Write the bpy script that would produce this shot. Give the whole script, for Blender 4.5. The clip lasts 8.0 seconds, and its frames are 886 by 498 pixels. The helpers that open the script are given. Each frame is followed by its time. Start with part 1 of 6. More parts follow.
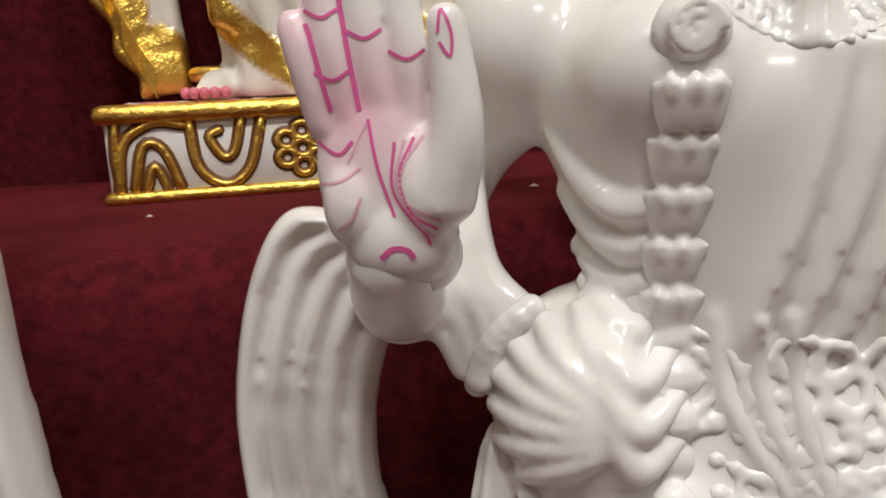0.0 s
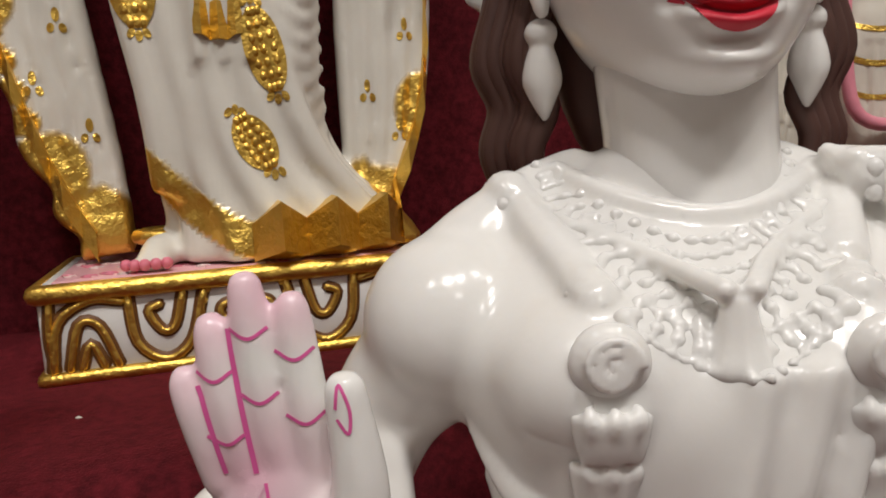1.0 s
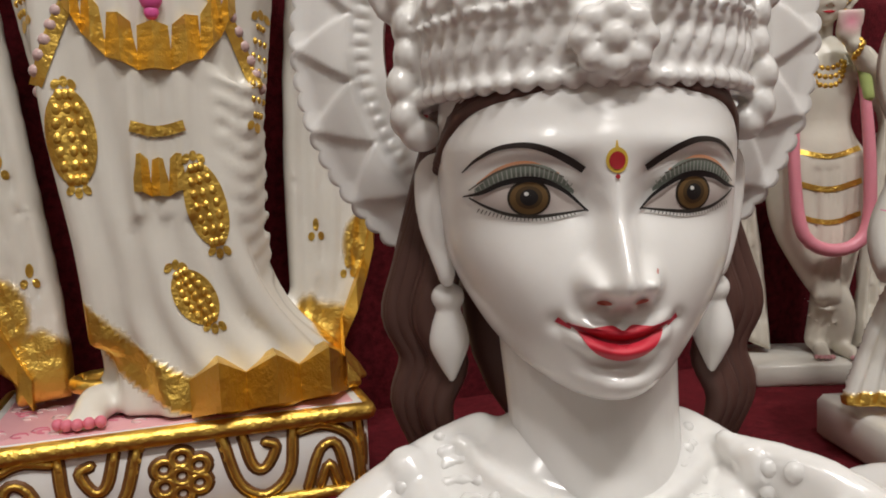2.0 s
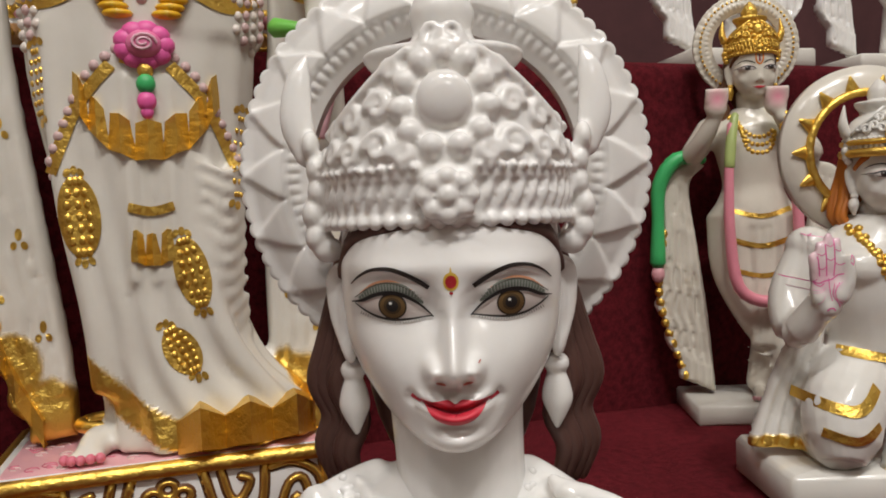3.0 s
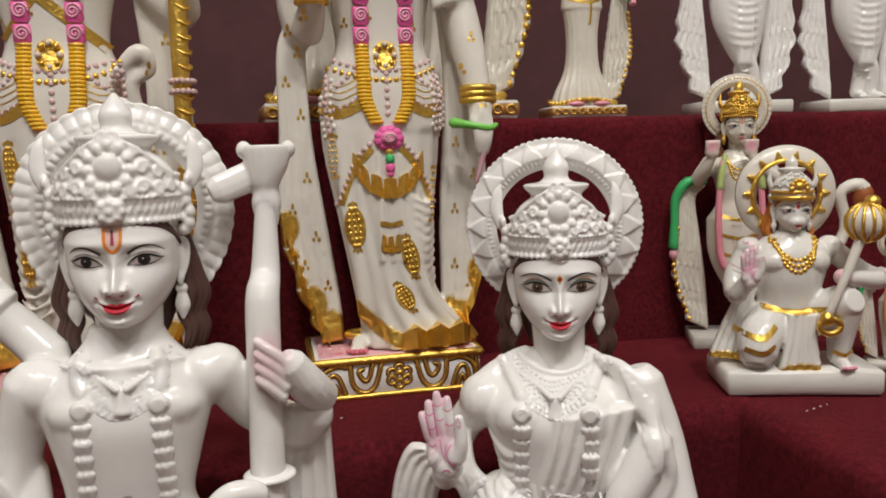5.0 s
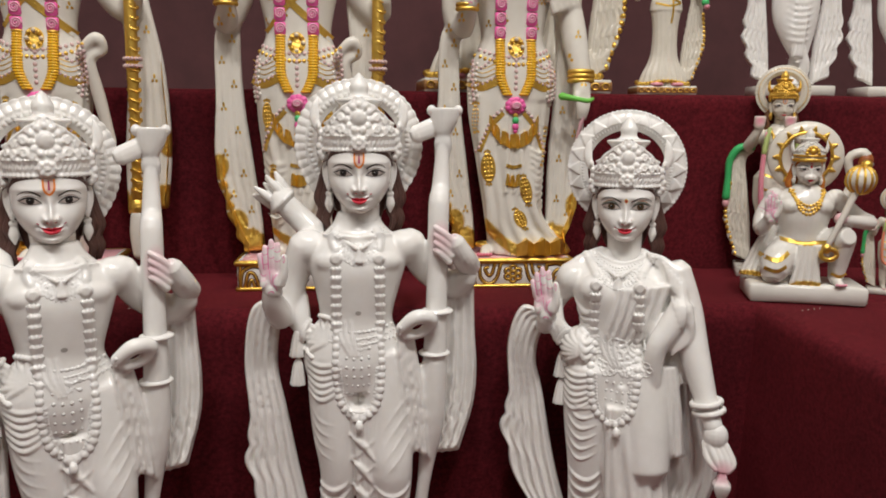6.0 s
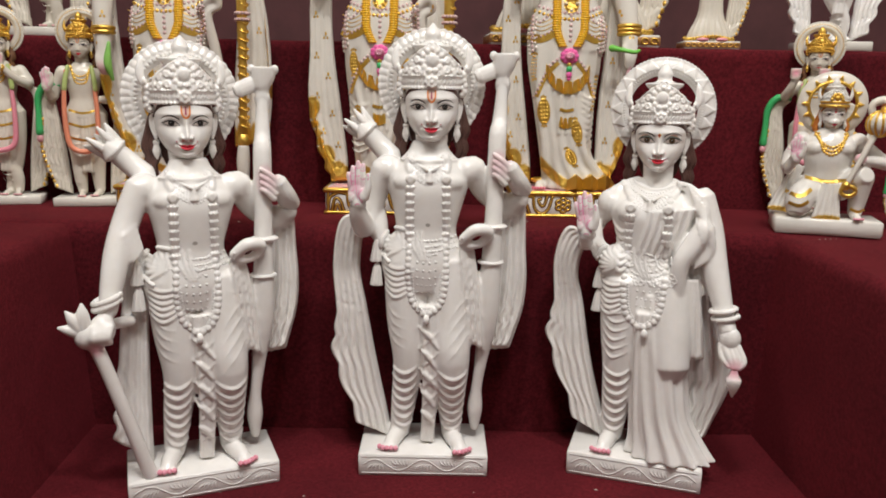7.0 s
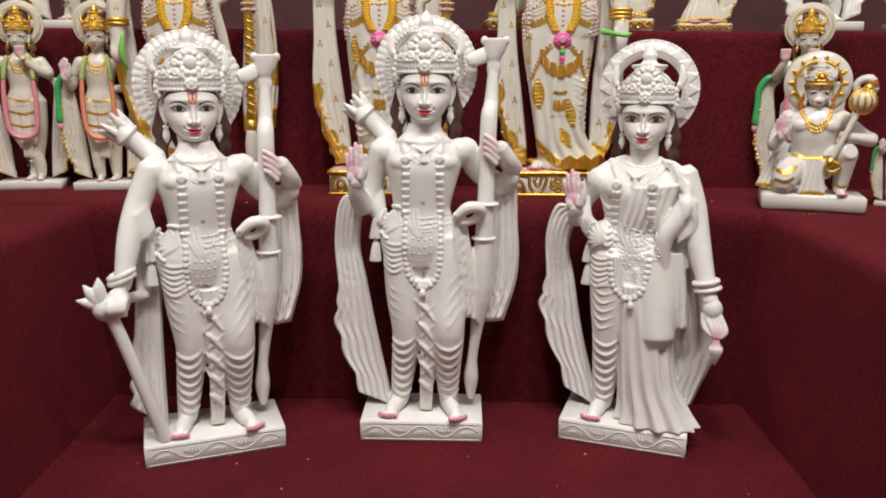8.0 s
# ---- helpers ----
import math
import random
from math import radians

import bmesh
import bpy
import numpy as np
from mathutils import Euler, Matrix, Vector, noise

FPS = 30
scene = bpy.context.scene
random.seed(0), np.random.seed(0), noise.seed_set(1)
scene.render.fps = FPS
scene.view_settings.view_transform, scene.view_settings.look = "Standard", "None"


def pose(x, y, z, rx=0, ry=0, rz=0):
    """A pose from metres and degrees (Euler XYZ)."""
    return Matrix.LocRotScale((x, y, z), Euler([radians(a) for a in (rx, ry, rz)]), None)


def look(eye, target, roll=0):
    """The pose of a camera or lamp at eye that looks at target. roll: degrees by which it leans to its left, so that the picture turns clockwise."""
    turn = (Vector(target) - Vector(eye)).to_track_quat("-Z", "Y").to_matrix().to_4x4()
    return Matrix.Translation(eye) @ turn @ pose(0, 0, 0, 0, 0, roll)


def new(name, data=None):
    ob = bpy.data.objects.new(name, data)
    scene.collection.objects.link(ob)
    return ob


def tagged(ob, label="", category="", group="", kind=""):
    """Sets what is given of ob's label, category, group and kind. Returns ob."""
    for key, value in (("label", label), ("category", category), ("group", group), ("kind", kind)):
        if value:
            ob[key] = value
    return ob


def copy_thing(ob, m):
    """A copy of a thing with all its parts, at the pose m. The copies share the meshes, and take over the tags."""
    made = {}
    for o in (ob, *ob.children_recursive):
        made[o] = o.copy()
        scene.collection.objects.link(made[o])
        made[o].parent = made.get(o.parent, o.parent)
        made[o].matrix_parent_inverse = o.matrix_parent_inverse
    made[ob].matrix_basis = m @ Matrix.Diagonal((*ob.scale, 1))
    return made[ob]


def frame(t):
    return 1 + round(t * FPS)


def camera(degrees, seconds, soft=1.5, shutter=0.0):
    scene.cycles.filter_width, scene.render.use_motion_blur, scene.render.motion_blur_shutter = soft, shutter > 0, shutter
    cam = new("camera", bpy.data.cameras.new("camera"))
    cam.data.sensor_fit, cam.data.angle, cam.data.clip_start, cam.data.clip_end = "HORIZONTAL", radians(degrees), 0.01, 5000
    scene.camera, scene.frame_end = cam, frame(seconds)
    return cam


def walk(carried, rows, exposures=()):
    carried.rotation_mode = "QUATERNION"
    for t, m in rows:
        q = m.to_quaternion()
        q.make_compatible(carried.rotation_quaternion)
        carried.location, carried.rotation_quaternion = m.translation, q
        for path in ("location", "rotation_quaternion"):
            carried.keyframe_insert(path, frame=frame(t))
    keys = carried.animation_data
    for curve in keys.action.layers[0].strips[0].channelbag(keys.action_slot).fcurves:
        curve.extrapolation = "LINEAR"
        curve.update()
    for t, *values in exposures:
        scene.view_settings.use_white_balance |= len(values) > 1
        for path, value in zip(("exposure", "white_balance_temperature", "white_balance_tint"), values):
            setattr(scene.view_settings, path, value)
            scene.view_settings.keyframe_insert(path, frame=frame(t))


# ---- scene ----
cam = camera(60.4, 8.0, 1.8)
PATH = [
    (0, (0.234, -0.13, 0.462), (0.737, 1.763, 0.055), -2.5),
    (0.5, (0.236, -0.12, 0.491), (0.766, 1.779, 0.156), -2.9),
    (1, (0.256, -0.116, 0.522), (0.836, 1.779, 0.256), -3.0),
    (1.5, (0.268, -0.107, 0.559), (0.864, 1.789, 0.335), -2.8),
    (2, (0.283, -0.116, 0.588), (0.916, 1.774, 0.417), -2.1),
    (2.2, (0.299, -0.12, 0.594), (0.92, 1.775, 0.439), -1.9),
    (3.3, (0.303, -0.234, 0.618), (0.889, 1.676, 0.525), -2.1),
    (3.5, (0.293, -0.257, 0.618), (0.87, 1.656, 0.522), -1.8),
    (4, (0.245, -0.316, 0.63), (0.79, 1.605, 0.527), -1.7),
    (4.2, (0.223, -0.348, 0.629), (0.748, 1.578, 0.514), -1.8),
    (5.3, (0.102, -0.735, 0.726), (0.466, 1.211, 0.442), -1.3),
    (5.5, (0.085, -0.828, 0.71), (0.394, 1.127, 0.419), -0.9),
    (6, (0.022, -1.0, 0.702), (0.207, 0.964, 0.369), 0.5),
    (6.5, (0.012, -1.125, 0.663), (0.092, 0.838, 0.287), 1.1),
    (7, (0.021, -1.216, 0.659), (0.032, 0.742, 0.249), 1.1),
    (7.5, (0.057, -1.266, 0.649), (0.024, 0.683, 0.205), 0.7),
    (8, (0.07, -1.284, 0.653), (0.022, 0.666, 0.213), 0.3),
]
EXPOSURES = [(0, -0.5), (0.5, -0.68), (1, -0.72), (2, -0.68), (3.5, -0.68), (4.2, -0.64), (5.5, -0.6), (6.5, -0.46), (7.5, -0.34), (8, -0.32)]
walk(cam, [(t, look(eye, target, roll)) for t, eye, target, roll in PATH], EXPOSURES)


# ---- world and lamps ----
world = bpy.data.worlds.new("room_air")
scene.world = world
world.use_nodes = True
world.node_tree.nodes["Background"].inputs[0].default_value = (1.0, 0.93, 0.85, 1)
world.node_tree.nodes["Background"].inputs[1].default_value = 0.006
scene.view_settings.exposure = 0.0

CEIL, FLOOR = 3.6, -0.45
# Unseen: two mains inferred from paired highlights, three weaker ones added as fill.
LAMPS = [(-0.25, -1.45, 100, 0.4), (0.6, -1.45, 100, 0.4), (-1.4, -1.1, 32, 0.36), (1.7, -1.1, 32, 0.36), (0.1, -3.3, 40, 0.45)]
for lx, ly, power, size in LAMPS:
    lamp = bpy.data.lights.new("unseen_ceiling_lamp_light", "AREA")
    lamp.shape, lamp.size, lamp.energy, lamp.color = "DISK", size, power, (1.0, 0.965, 0.93)
    new("unseen_ceiling_lamp_light", lamp).matrix_world = look((lx, ly, CEIL - 0.03), (lx * 0.6, ly * 0.4 + 0.25, 0.3))


# ---- materials ----
def material(name):
    m = bpy.data.materials.new(name)
    m.use_nodes = True
    return m, m.node_tree.nodes, m.node_tree.links, m.node_tree.nodes["Principled BSDF"]


def noise_node(nodes, links, scale, detail=4, rough=0.6, coords="Object"):
    tc = nodes.new("ShaderNodeTexCoord")
    n = nodes.new("ShaderNodeTexNoise")
    n.inputs["Scale"].default_value, n.inputs["Detail"].default_value, n.inputs["Roughness"].default_value = scale, detail, rough
    links.new(tc.outputs[coords], n.inputs["Vector"])
    return n


def ramp_node(nodes, links, source, a, b, ca, cb):
    r = nodes.new("ShaderNodeValToRGB")
    r.color_ramp.elements[0].position, r.color_ramp.elements[1].position = a, b
    r.color_ramp.elements[0].color, r.color_ramp.elements[1].color = (*ca, 1), (*cb, 1)
    links.new(source, r.inputs[0])
    return r


def bump_node(nodes, links, height, strength, distance):
    b = nodes.new("ShaderNodeBump")
    b.inputs["Strength"].default_value, b.inputs["Distance"].default_value = strength, distance
    links.new(height, b.inputs["Height"])
    return b


def make_marble():
    """Polished marble under hand-laid paint: the paint's colour and gilding lie in the mesh."""
    m, nodes, links, p = material("painted_marble")
    at = nodes.new("ShaderNodeAttribute")
    at.attribute_name = "paint"
    vein = ramp_node(nodes, links, noise_node(nodes, links, 14, 6, 0.65).outputs["Fac"], 0.3, 0.7, (0.90, 0.895, 0.88), (1, 1, 1))
    mix = nodes.new("ShaderNodeMix")
    mix.data_type, mix.blend_type = "RGBA", "MULTIPLY"
    mix.inputs["Factor"].default_value = 1
    links.new(at.outputs["Color"], mix.inputs[6])
    links.new(vein.outputs[0], mix.inputs[7])
    links.new(mix.outputs[2], p.inputs["Base Color"])
    links.new(at.outputs["Alpha"], p.inputs["Metallic"])
    fine = noise_node(nodes, links, 260, 3)
    rough = nodes.new("ShaderNodeMapRange")
    rough.inputs[3].default_value, rough.inputs[4].default_value = 0.12, 0.25
    links.new(fine.outputs["Fac"], rough.inputs[0])
    softer = nodes.new("ShaderNodeMath")
    softer.operation = "MULTIPLY_ADD"
    softer.inputs[1].default_value = 0.14
    links.new(at.outputs["Alpha"], softer.inputs[0])
    links.new(rough.outputs[0], softer.inputs[2])
    grey = nodes.new("ShaderNodeRGBToBW")
    links.new(at.outputs["Color"], grey.inputs[0])
    matt = nodes.new("ShaderNodeMapRange")
    matt.inputs[1].default_value, matt.inputs[2].default_value = 0.15, 0.8
    matt.inputs[3].default_value, matt.inputs[4].default_value = 0.36, 0.0
    links.new(grey.outputs[0], matt.inputs[0])
    total = nodes.new("ShaderNodeMath")
    total.operation = "ADD"
    links.new(softer.outputs[0], total.inputs[0])
    links.new(matt.outputs[0], total.inputs[1])
    links.new(total.outputs[0], p.inputs["Roughness"])
    leaf = noise_node(nodes, links, 170, 3)
    crinkle = nodes.new("ShaderNodeMath")
    crinkle.operation = "MULTIPLY"
    links.new(leaf.outputs["Fac"], crinkle.inputs[0])
    links.new(at.outputs["Alpha"], crinkle.inputs[1])
    stone = bump_node(nodes, links, fine.outputs["Fac"], 0.08, 0.0006)
    gilt = bump_node(nodes, links, crinkle.outputs[0], 0.6, 0.0025)
    links.new(stone.outputs[0], gilt.inputs["Normal"])
    links.new(gilt.outputs[0], p.inputs["Normal"])
    p.inputs["Subsurface Weight"].default_value = 0.18
    p.inputs["Subsurface Radius"].default_value = (0.005, 0.0045, 0.004)
    p.inputs["Subsurface Scale"].default_value = 1.0
    return m


def make_velvet():
    m, nodes, links, p = material("maroon_velvet")
    big = noise_node(nodes, links, 5, 4)
    col = ramp_node(nodes, links, big.outputs["Fac"], 0.3, 0.7, (0.066, 0.0055, 0.009), (0.112, 0.0095, 0.0145))
    pile = ramp_node(nodes, links, noise_node(nodes, links, 150, 4, 0.7).outputs["Fac"], 0.35, 0.65, (0.6, 0.6, 0.6), (1.35, 1.35, 1.35))
    mix = nodes.new("ShaderNodeMix")
    mix.data_type, mix.blend_type = "RGBA", "MULTIPLY"
    mix.inputs["Factor"].default_value = 1
    links.new(col.outputs[0], mix.inputs[6])
    links.new(pile.outputs[0], mix.inputs[7])
    links.new(mix.outputs[2], p.inputs["Base Color"])
    p.inputs["Roughness"].default_value = 0.95
    p.inputs["Specular IOR Level"].default_value = 0.15
    p.inputs["Sheen Weight"].default_value = 0.38
    p.inputs["Sheen Roughness"].default_value = 0.4
    p.inputs["Sheen Tint"].default_value = (0.75, 0.085, 0.12, 1)
    nap = noise_node(nodes, links, 900, 2)
    links.new(bump_node(nodes, links, nap.outputs["Fac"], 0.6, 0.001).outputs[0], p.inputs["Normal"])
    return m


def make_plain(name, colour, rough=0.7, scale=30, vary=0.15, bump=0.1):
    m, nodes, links, p = material(name)
    n = noise_node(nodes, links, scale, 5)
    col = ramp_node(nodes, links, n.outputs["Fac"], 0.3, 0.7, [c * (1 - vary) for c in colour], [min(1, c * (1 + vary)) for c in colour])
    links.new(col.outputs[0], p.inputs["Base Color"])
    p.inputs["Roughness"].default_value = rough
    links.new(bump_node(nodes, links, n.outputs["Fac"], bump, 0.002).outputs[0], p.inputs["Normal"])
    return m


MARBLE, VELVET = make_marble(), make_velvet()
CURTAIN = make_plain("dull_maroon_curtain", (0.075, 0.026, 0.028), 0.9, 9, 0.2, 0.3)
WALL = make_plain("cream_wall_paint", (0.66, 0.61, 0.55), 0.8, 25, 0.05)
TILE = make_plain("beige_floor_tile", (0.28, 0.24, 0.2), 0.35, 6, 0.1)
LAMP_GLOW, gn, gl, gp = material("lamp_glow")
gp.inputs["Emission Color"].default_value, gp.inputs["Emission Strength"].default_value = (1, 0.92, 0.8, 1), 6


# ---- the place: covered steps, curtain, room ----
def mesh_object(name, verts, faces, mat, smooth=False):
    me = bpy.data.meshes.new(name)
    me.from_pydata(verts, [], faces)
    me.materials.append(mat)
    me.update()
    bm = bmesh.new()
    bm.from_mesh(me)
    bmesh.ops.recalc_face_normals(bm, faces=bm.faces)
    bm.to_mesh(me)
    bm.free()
    if smooth:
        me.shade_smooth()
    return new(name, me)


def block(name, x0, x1, y0, y1, z0, z1, mat):
    v = [(x, y, z) for z in (z0, z1) for x, y in ((x0, y0), (x1, y0), (x1, y1), (x0, y1))]
    return mesh_object(name, v, [(0, 1, 2, 3), (4, 5, 6, 7), (0, 1, 5, 4), (1, 2, 6, 5), (2, 3, 7, 6), (3, 0, 4, 7)], mat)


def draped(name, line, along, mat, wobble=0.003, step=0.02):
    """Cloth laid over a profile: a cross-section of points, drawn out from along[0] to along[1]."""
    a, b = Vector(along[0]), Vector(along[1])
    n = max(2, int((b - a).length / step))
    verts, faces = [], []
    for i in range(n + 1):
        o = a.lerp(b, i / n)
        for p in line:
            q = o + Vector(p)
            w = noise.noise(q * 6) * wobble + noise.noise(q * 19) * wobble * 0.35
            verts.append(q + Vector((w * 0.3, w, w * 0.6)))
    m = len(line)
    for i in range(n):
        for j in range(m - 1):
            k = i * m + j
            faces.append((k, k + 1, k + m + 1, k + m))
    return mesh_object(name, verts, faces, mat, True)


def rounded(corners, r=0.025, n=6, step=0.03):
    """A cross-section through corners, its bends rounded and its runs divided."""
    pts = [Vector(c) for c in corners]
    out = [pts[0]]
    for i in range(1, len(pts) - 1):
        p, a, b = pts[i], (pts[i - 1] - pts[i]), (pts[i + 1] - pts[i])
        p0, p1 = p + a.normalized() * r, p + b.normalized() * r
        for k in range(n + 1):
            t = k / n
            out.append(p0 * (1 - t) ** 2 + p * 2 * t * (1 - t) + p1 * t ** 2)
    out.append(pts[-1])
    fine = []
    for a, b in zip(out, out[1:]):
        k = max(1, int((b - a).length / step))
        fine += [a.lerp(b, i / k) for i in range(k)]
    return fine + [out[-1]]


STEP, TOP, RISER, RISER2 = 0.408, 0.757, 0.168, 0.462
steps = draped("display_step_middle", rounded([(0, 0.185, -0.01), (0, RISER - 0.004, STEP), (0, RISER2 + 0.02, STEP)], 0.04), ((-2.0, 0, 0), (2.0, 0, 0)), VELVET)
tagged(steps, "maroon velvet cloth over the middle display step", "display step", kind="structure")
lower = draped("display_step_front", rounded([(0, -0.78, FLOOR), (0, -0.75, 0), (0, 0.2, 0)]), ((-1.0, 0, 0), (1.0, 0, 0)), VELVET, 0.002)
tagged(lower, "maroon velvet cloth over the front display step", "display step", kind="structure")
upper = draped("display_step_top", rounded([(0, RISER2 + 0.012, STEP - 0.01), (0, RISER2, TOP), (0, 1.2, TOP)]), ((-2.0, 0, 0), (2.0, 0, 0)), VELVET)
tagged(upper, "maroon velvet cloth over the top display step", "display step", kind="structure")
wing = draped("display_step_right", rounded([(-0.005, 0, -0.01), (0.0, 0, STEP - 0.003), (1.1, 0, STEP - 0.003)]), ((0.652, 0.2, 0), (0.640, -0.8, 0)), VELVET)
tagged(wing, "maroon velvet cloth over the projecting side step", "display step", kind="structure")
wing2 = draped("display_step_left", rounded([(0.012, 0, -0.01), (0.0, 0, STEP - 0.006), (-1.1, 0, STEP - 0.006)]), ((-0.662, 0.2, 0), (-0.60, -0.8, 0)), VELVET)
tagged(wing2, "maroon velvet cloth over the projecting side step", "display step", kind="structure")
curtain = draped("backdrop_curtain", [(0, 1.15 + 0.012 * math.sin(i * 0.9), TOP + i * 0.02 - 0.01) for i in range(2)] + [(0, 1.16, CEIL)], ((-3.55, 0, 0), (3.55, 0, 0)), CURTAIN, 0.012)
tagged(curtain, "dull maroon cloth hanging behind the display", "backdrop", kind="structure")
# Unseen room shell, added; its size and tones set the bounce light.
tagged(block("floor", -3.6, 3.6, -5.6, 1.3, FLOOR - 0.1, FLOOR, TILE), "assumed beige tiled shop floor, out of view", "floor", kind="structure")
tagged(block("ceiling", -3.6, 3.6, -5.6, 1.3, CEIL, CEIL + 0.1, WALL), "assumed white plaster ceiling, out of view", "ceiling", kind="structure")
tagged(block("wall_left", -3.7, -3.6, -5.6, 1.3, FLOOR, CEIL, WALL), "assumed cream wall, out of view, for bounce light", "wall", kind="structure")
tagged(block("wall_right", 3.6, 3.7, -5.6, 1.3, FLOOR, CEIL, WALL), "assumed cream wall, out of view, for bounce light", "wall", kind="structure")
tagged(block("wall_back", -3.7, 3.7, 1.3, 1.4, FLOOR, CEIL, WALL), "assumed cream wall, out of view, for bounce light", "wall", kind="structure")
tagged(block("wall_front", -3.7, 3.7, -5.7, -5.6, FLOOR, CEIL, WALL), "assumed cream wall, out of view, for bounce light", "wall", kind="structure")


# ---- clay: shapes in millimetres, joined to one carved skin ----
from mathutils.bvhtree import BVHTree

WHITE, IVORY = (0.90, 0.888, 0.866, 0), (0.76, 0.72, 0.63, 0)
PINK, ROSE, GOLD, HAIR = (0.88, 0.13, 0.42, 0), (0.84, 0.34, 0.44, 0), (0.90, 0.60, 0.13, 1), (0.095, 0.042, 0.033, 0)
RED, BLACK, YELLOW, GREEN, ORANGE = (0.65, 0.012, 0.03, 0), (0.012, 0.01, 0.01, 0), (0.9, 0.5, 0.02, 0), (0.06, 0.5, 0.16, 0), (0.8, 0.2, 0.03, 0)
PEARL = (0.68, 0.48, 0.47, 0)
BLUSH = (0.78, 0.40, 0.44, 0)


def spline(pts, sub):
    p = np.array(pts, float)
    if len(p) < 3 or sub < 2:
        return p
    q = np.vstack([2 * p[0] - p[1], p, 2 * p[-1] - p[-2]])
    out = []
    for i in range(1, len(q) - 2):
        for k in range(sub):
            t = k / sub
            a, b, c, d = q[i - 1], q[i], q[i + 1], q[i + 2]
            out.append(0.5 * (2 * b + (c - a) * t + (2 * a - 5 * b + 4 * c - d) * t * t + (3 * b - a - 3 * c + d) * t ** 3))
    return np.array(out + [p[-1]])


def rings(rows, cap=True):
    """Faces through rows of points that close round; the ends are capped."""
    n, m = len(rows[0]), len(rows)
    faces = [(i * n + j, i * n + (j + 1) % n, (i + 1) * n + (j + 1) % n, (i + 1) * n + j) for i in range(m - 1) for j in range(n)]
    verts = [np.asarray(r) for r in rows]
    if cap:
        verts += [verts[0].mean(0)[None], verts[-1].mean(0)[None]]
        faces += [(j, m * n, (j + 1) % n) for j in range(n)] + [((m - 1) * n + j, (m - 1) * n + (j + 1) % n, m * n + 1) for j in range(n)]
    return np.vstack(verts), faces


def tube(pts, radii, n=12, flat=1.0, sub=4):
    r = np.atleast_1d(np.array(radii, float))
    if len(r) == 1:
        r = np.repeat(r, len(pts))
    p4 = spline(np.column_stack([np.array(pts, float), r]), sub)
    p, r = p4[:, :3], np.maximum(p4[:, 3], 0.1)
    t = np.gradient(p, axis=0)
    t /= np.linalg.norm(t, axis=1)[:, None] + 1e-9
    rows = []
    a = np.linspace(0, 2 * np.pi, n, endpoint=False)
    ref = np.array([0.0, 1.0, 0.0])
    for i in range(len(p)):
        u = np.cross(t[i], ref if abs(t[i][1]) < 0.92 else np.array([1.0, 0, 0]))
        u /= np.linalg.norm(u)
        v = np.cross(u, t[i])
        rows.append(p[i] + r[i] * (np.cos(a)[:, None] * u + flat * np.sin(a)[:, None] * v))
    first = [p[0] - t[0] * r[0] * 0.6 + (rows[0] - p[0]) * 0.6]
    last = [p[-1] + t[-1] * r[-1] * 0.6 + (rows[-1] - p[-1]) * 0.6]
    return rings(first + rows + last)


def ball(c, r, n=12, m=8, turn=None):
    r = np.array([r] * 3 if np.isscalar(r) else r, float)
    a = np.linspace(0, 2 * np.pi, n, endpoint=False)
    rows = []
    for k in range(m + 1):
        b = math.pi * (k + 0.001) / (m + 0.002) - math.pi / 2
        rows.append(np.column_stack([np.cos(a) * math.cos(b), np.sin(a) * math.cos(b), np.full(n, math.sin(b))]))
    v, f = rings(rows)
    v = v * r
    if turn is not None:
        v = v @ np.array(Euler([radians(x) for x in turn]).to_matrix()).T
    return v + np.array(c, float), f


def loft(sections, n=40, folds=0, amp=0.0, phase=0.0, sub=4):
    """Stacked ellipses (x, y, z, rx, ry[, amp]), fluted by folds."""
    s = np.array([list(k) + [amp] * (6 - len(k)) for k in sections], float)
    s = spline(s, sub)
    a = np.linspace(0, 2 * np.pi, n, endpoint=False)
    rows = []
    for x, y, z, rx, ry, am in s:
        w = am * np.cos(folds * a + phase + z * 0.01) if folds else 0
        rows.append(np.column_stack([x + (rx + w) * np.cos(a), y + (ry + w) * np.sin(a), np.full(n, z)]))
    return rings(rows)


def sheet(left, right, folds=4, amp=4.0, thick=6.0, n=36, sub=6, hem=0.0, bulge=0.0, phase=0.0, ruffle=0.0):
    """A pleated cloth between two edges."""
    l, r = spline(left, sub), spline(right, sub)
    if ruffle:
        v = np.linspace(0, 1, len(l))
        l[:, 0] += np.sign(l[:, 0] - r[:, 0]) * ruffle * np.clip((v - 0.55) * 5, 0, 1) * (np.abs(np.sin(8.5 * math.pi * v)) - 0.3)
    u = np.linspace(0, 1, n)
    front, back = [], []
    for i in range(len(l)):
        v = i / (len(l) - 1)
        row = l[i] + (r[i] - l[i]) * u[:, None]
        w = amp * (0.45 + 0.55 * v)
        wave = (0.5 - 0.5 * np.cos(2 * math.pi * folds * u + phase + 0.8 * v)) ** 0.8
        row[:, 1] -= w * wave + bulge * np.sin(math.pi * u)
        if hem:
            row[:, 2] -= hem * v ** 6 * (1 - wave)
        front.append(row)
        b = row.copy()
        b[:, 1] += thick
        back.append(b)
    return rings([np.vstack([f, b[::-1]]) for f, b in zip(front, back)])


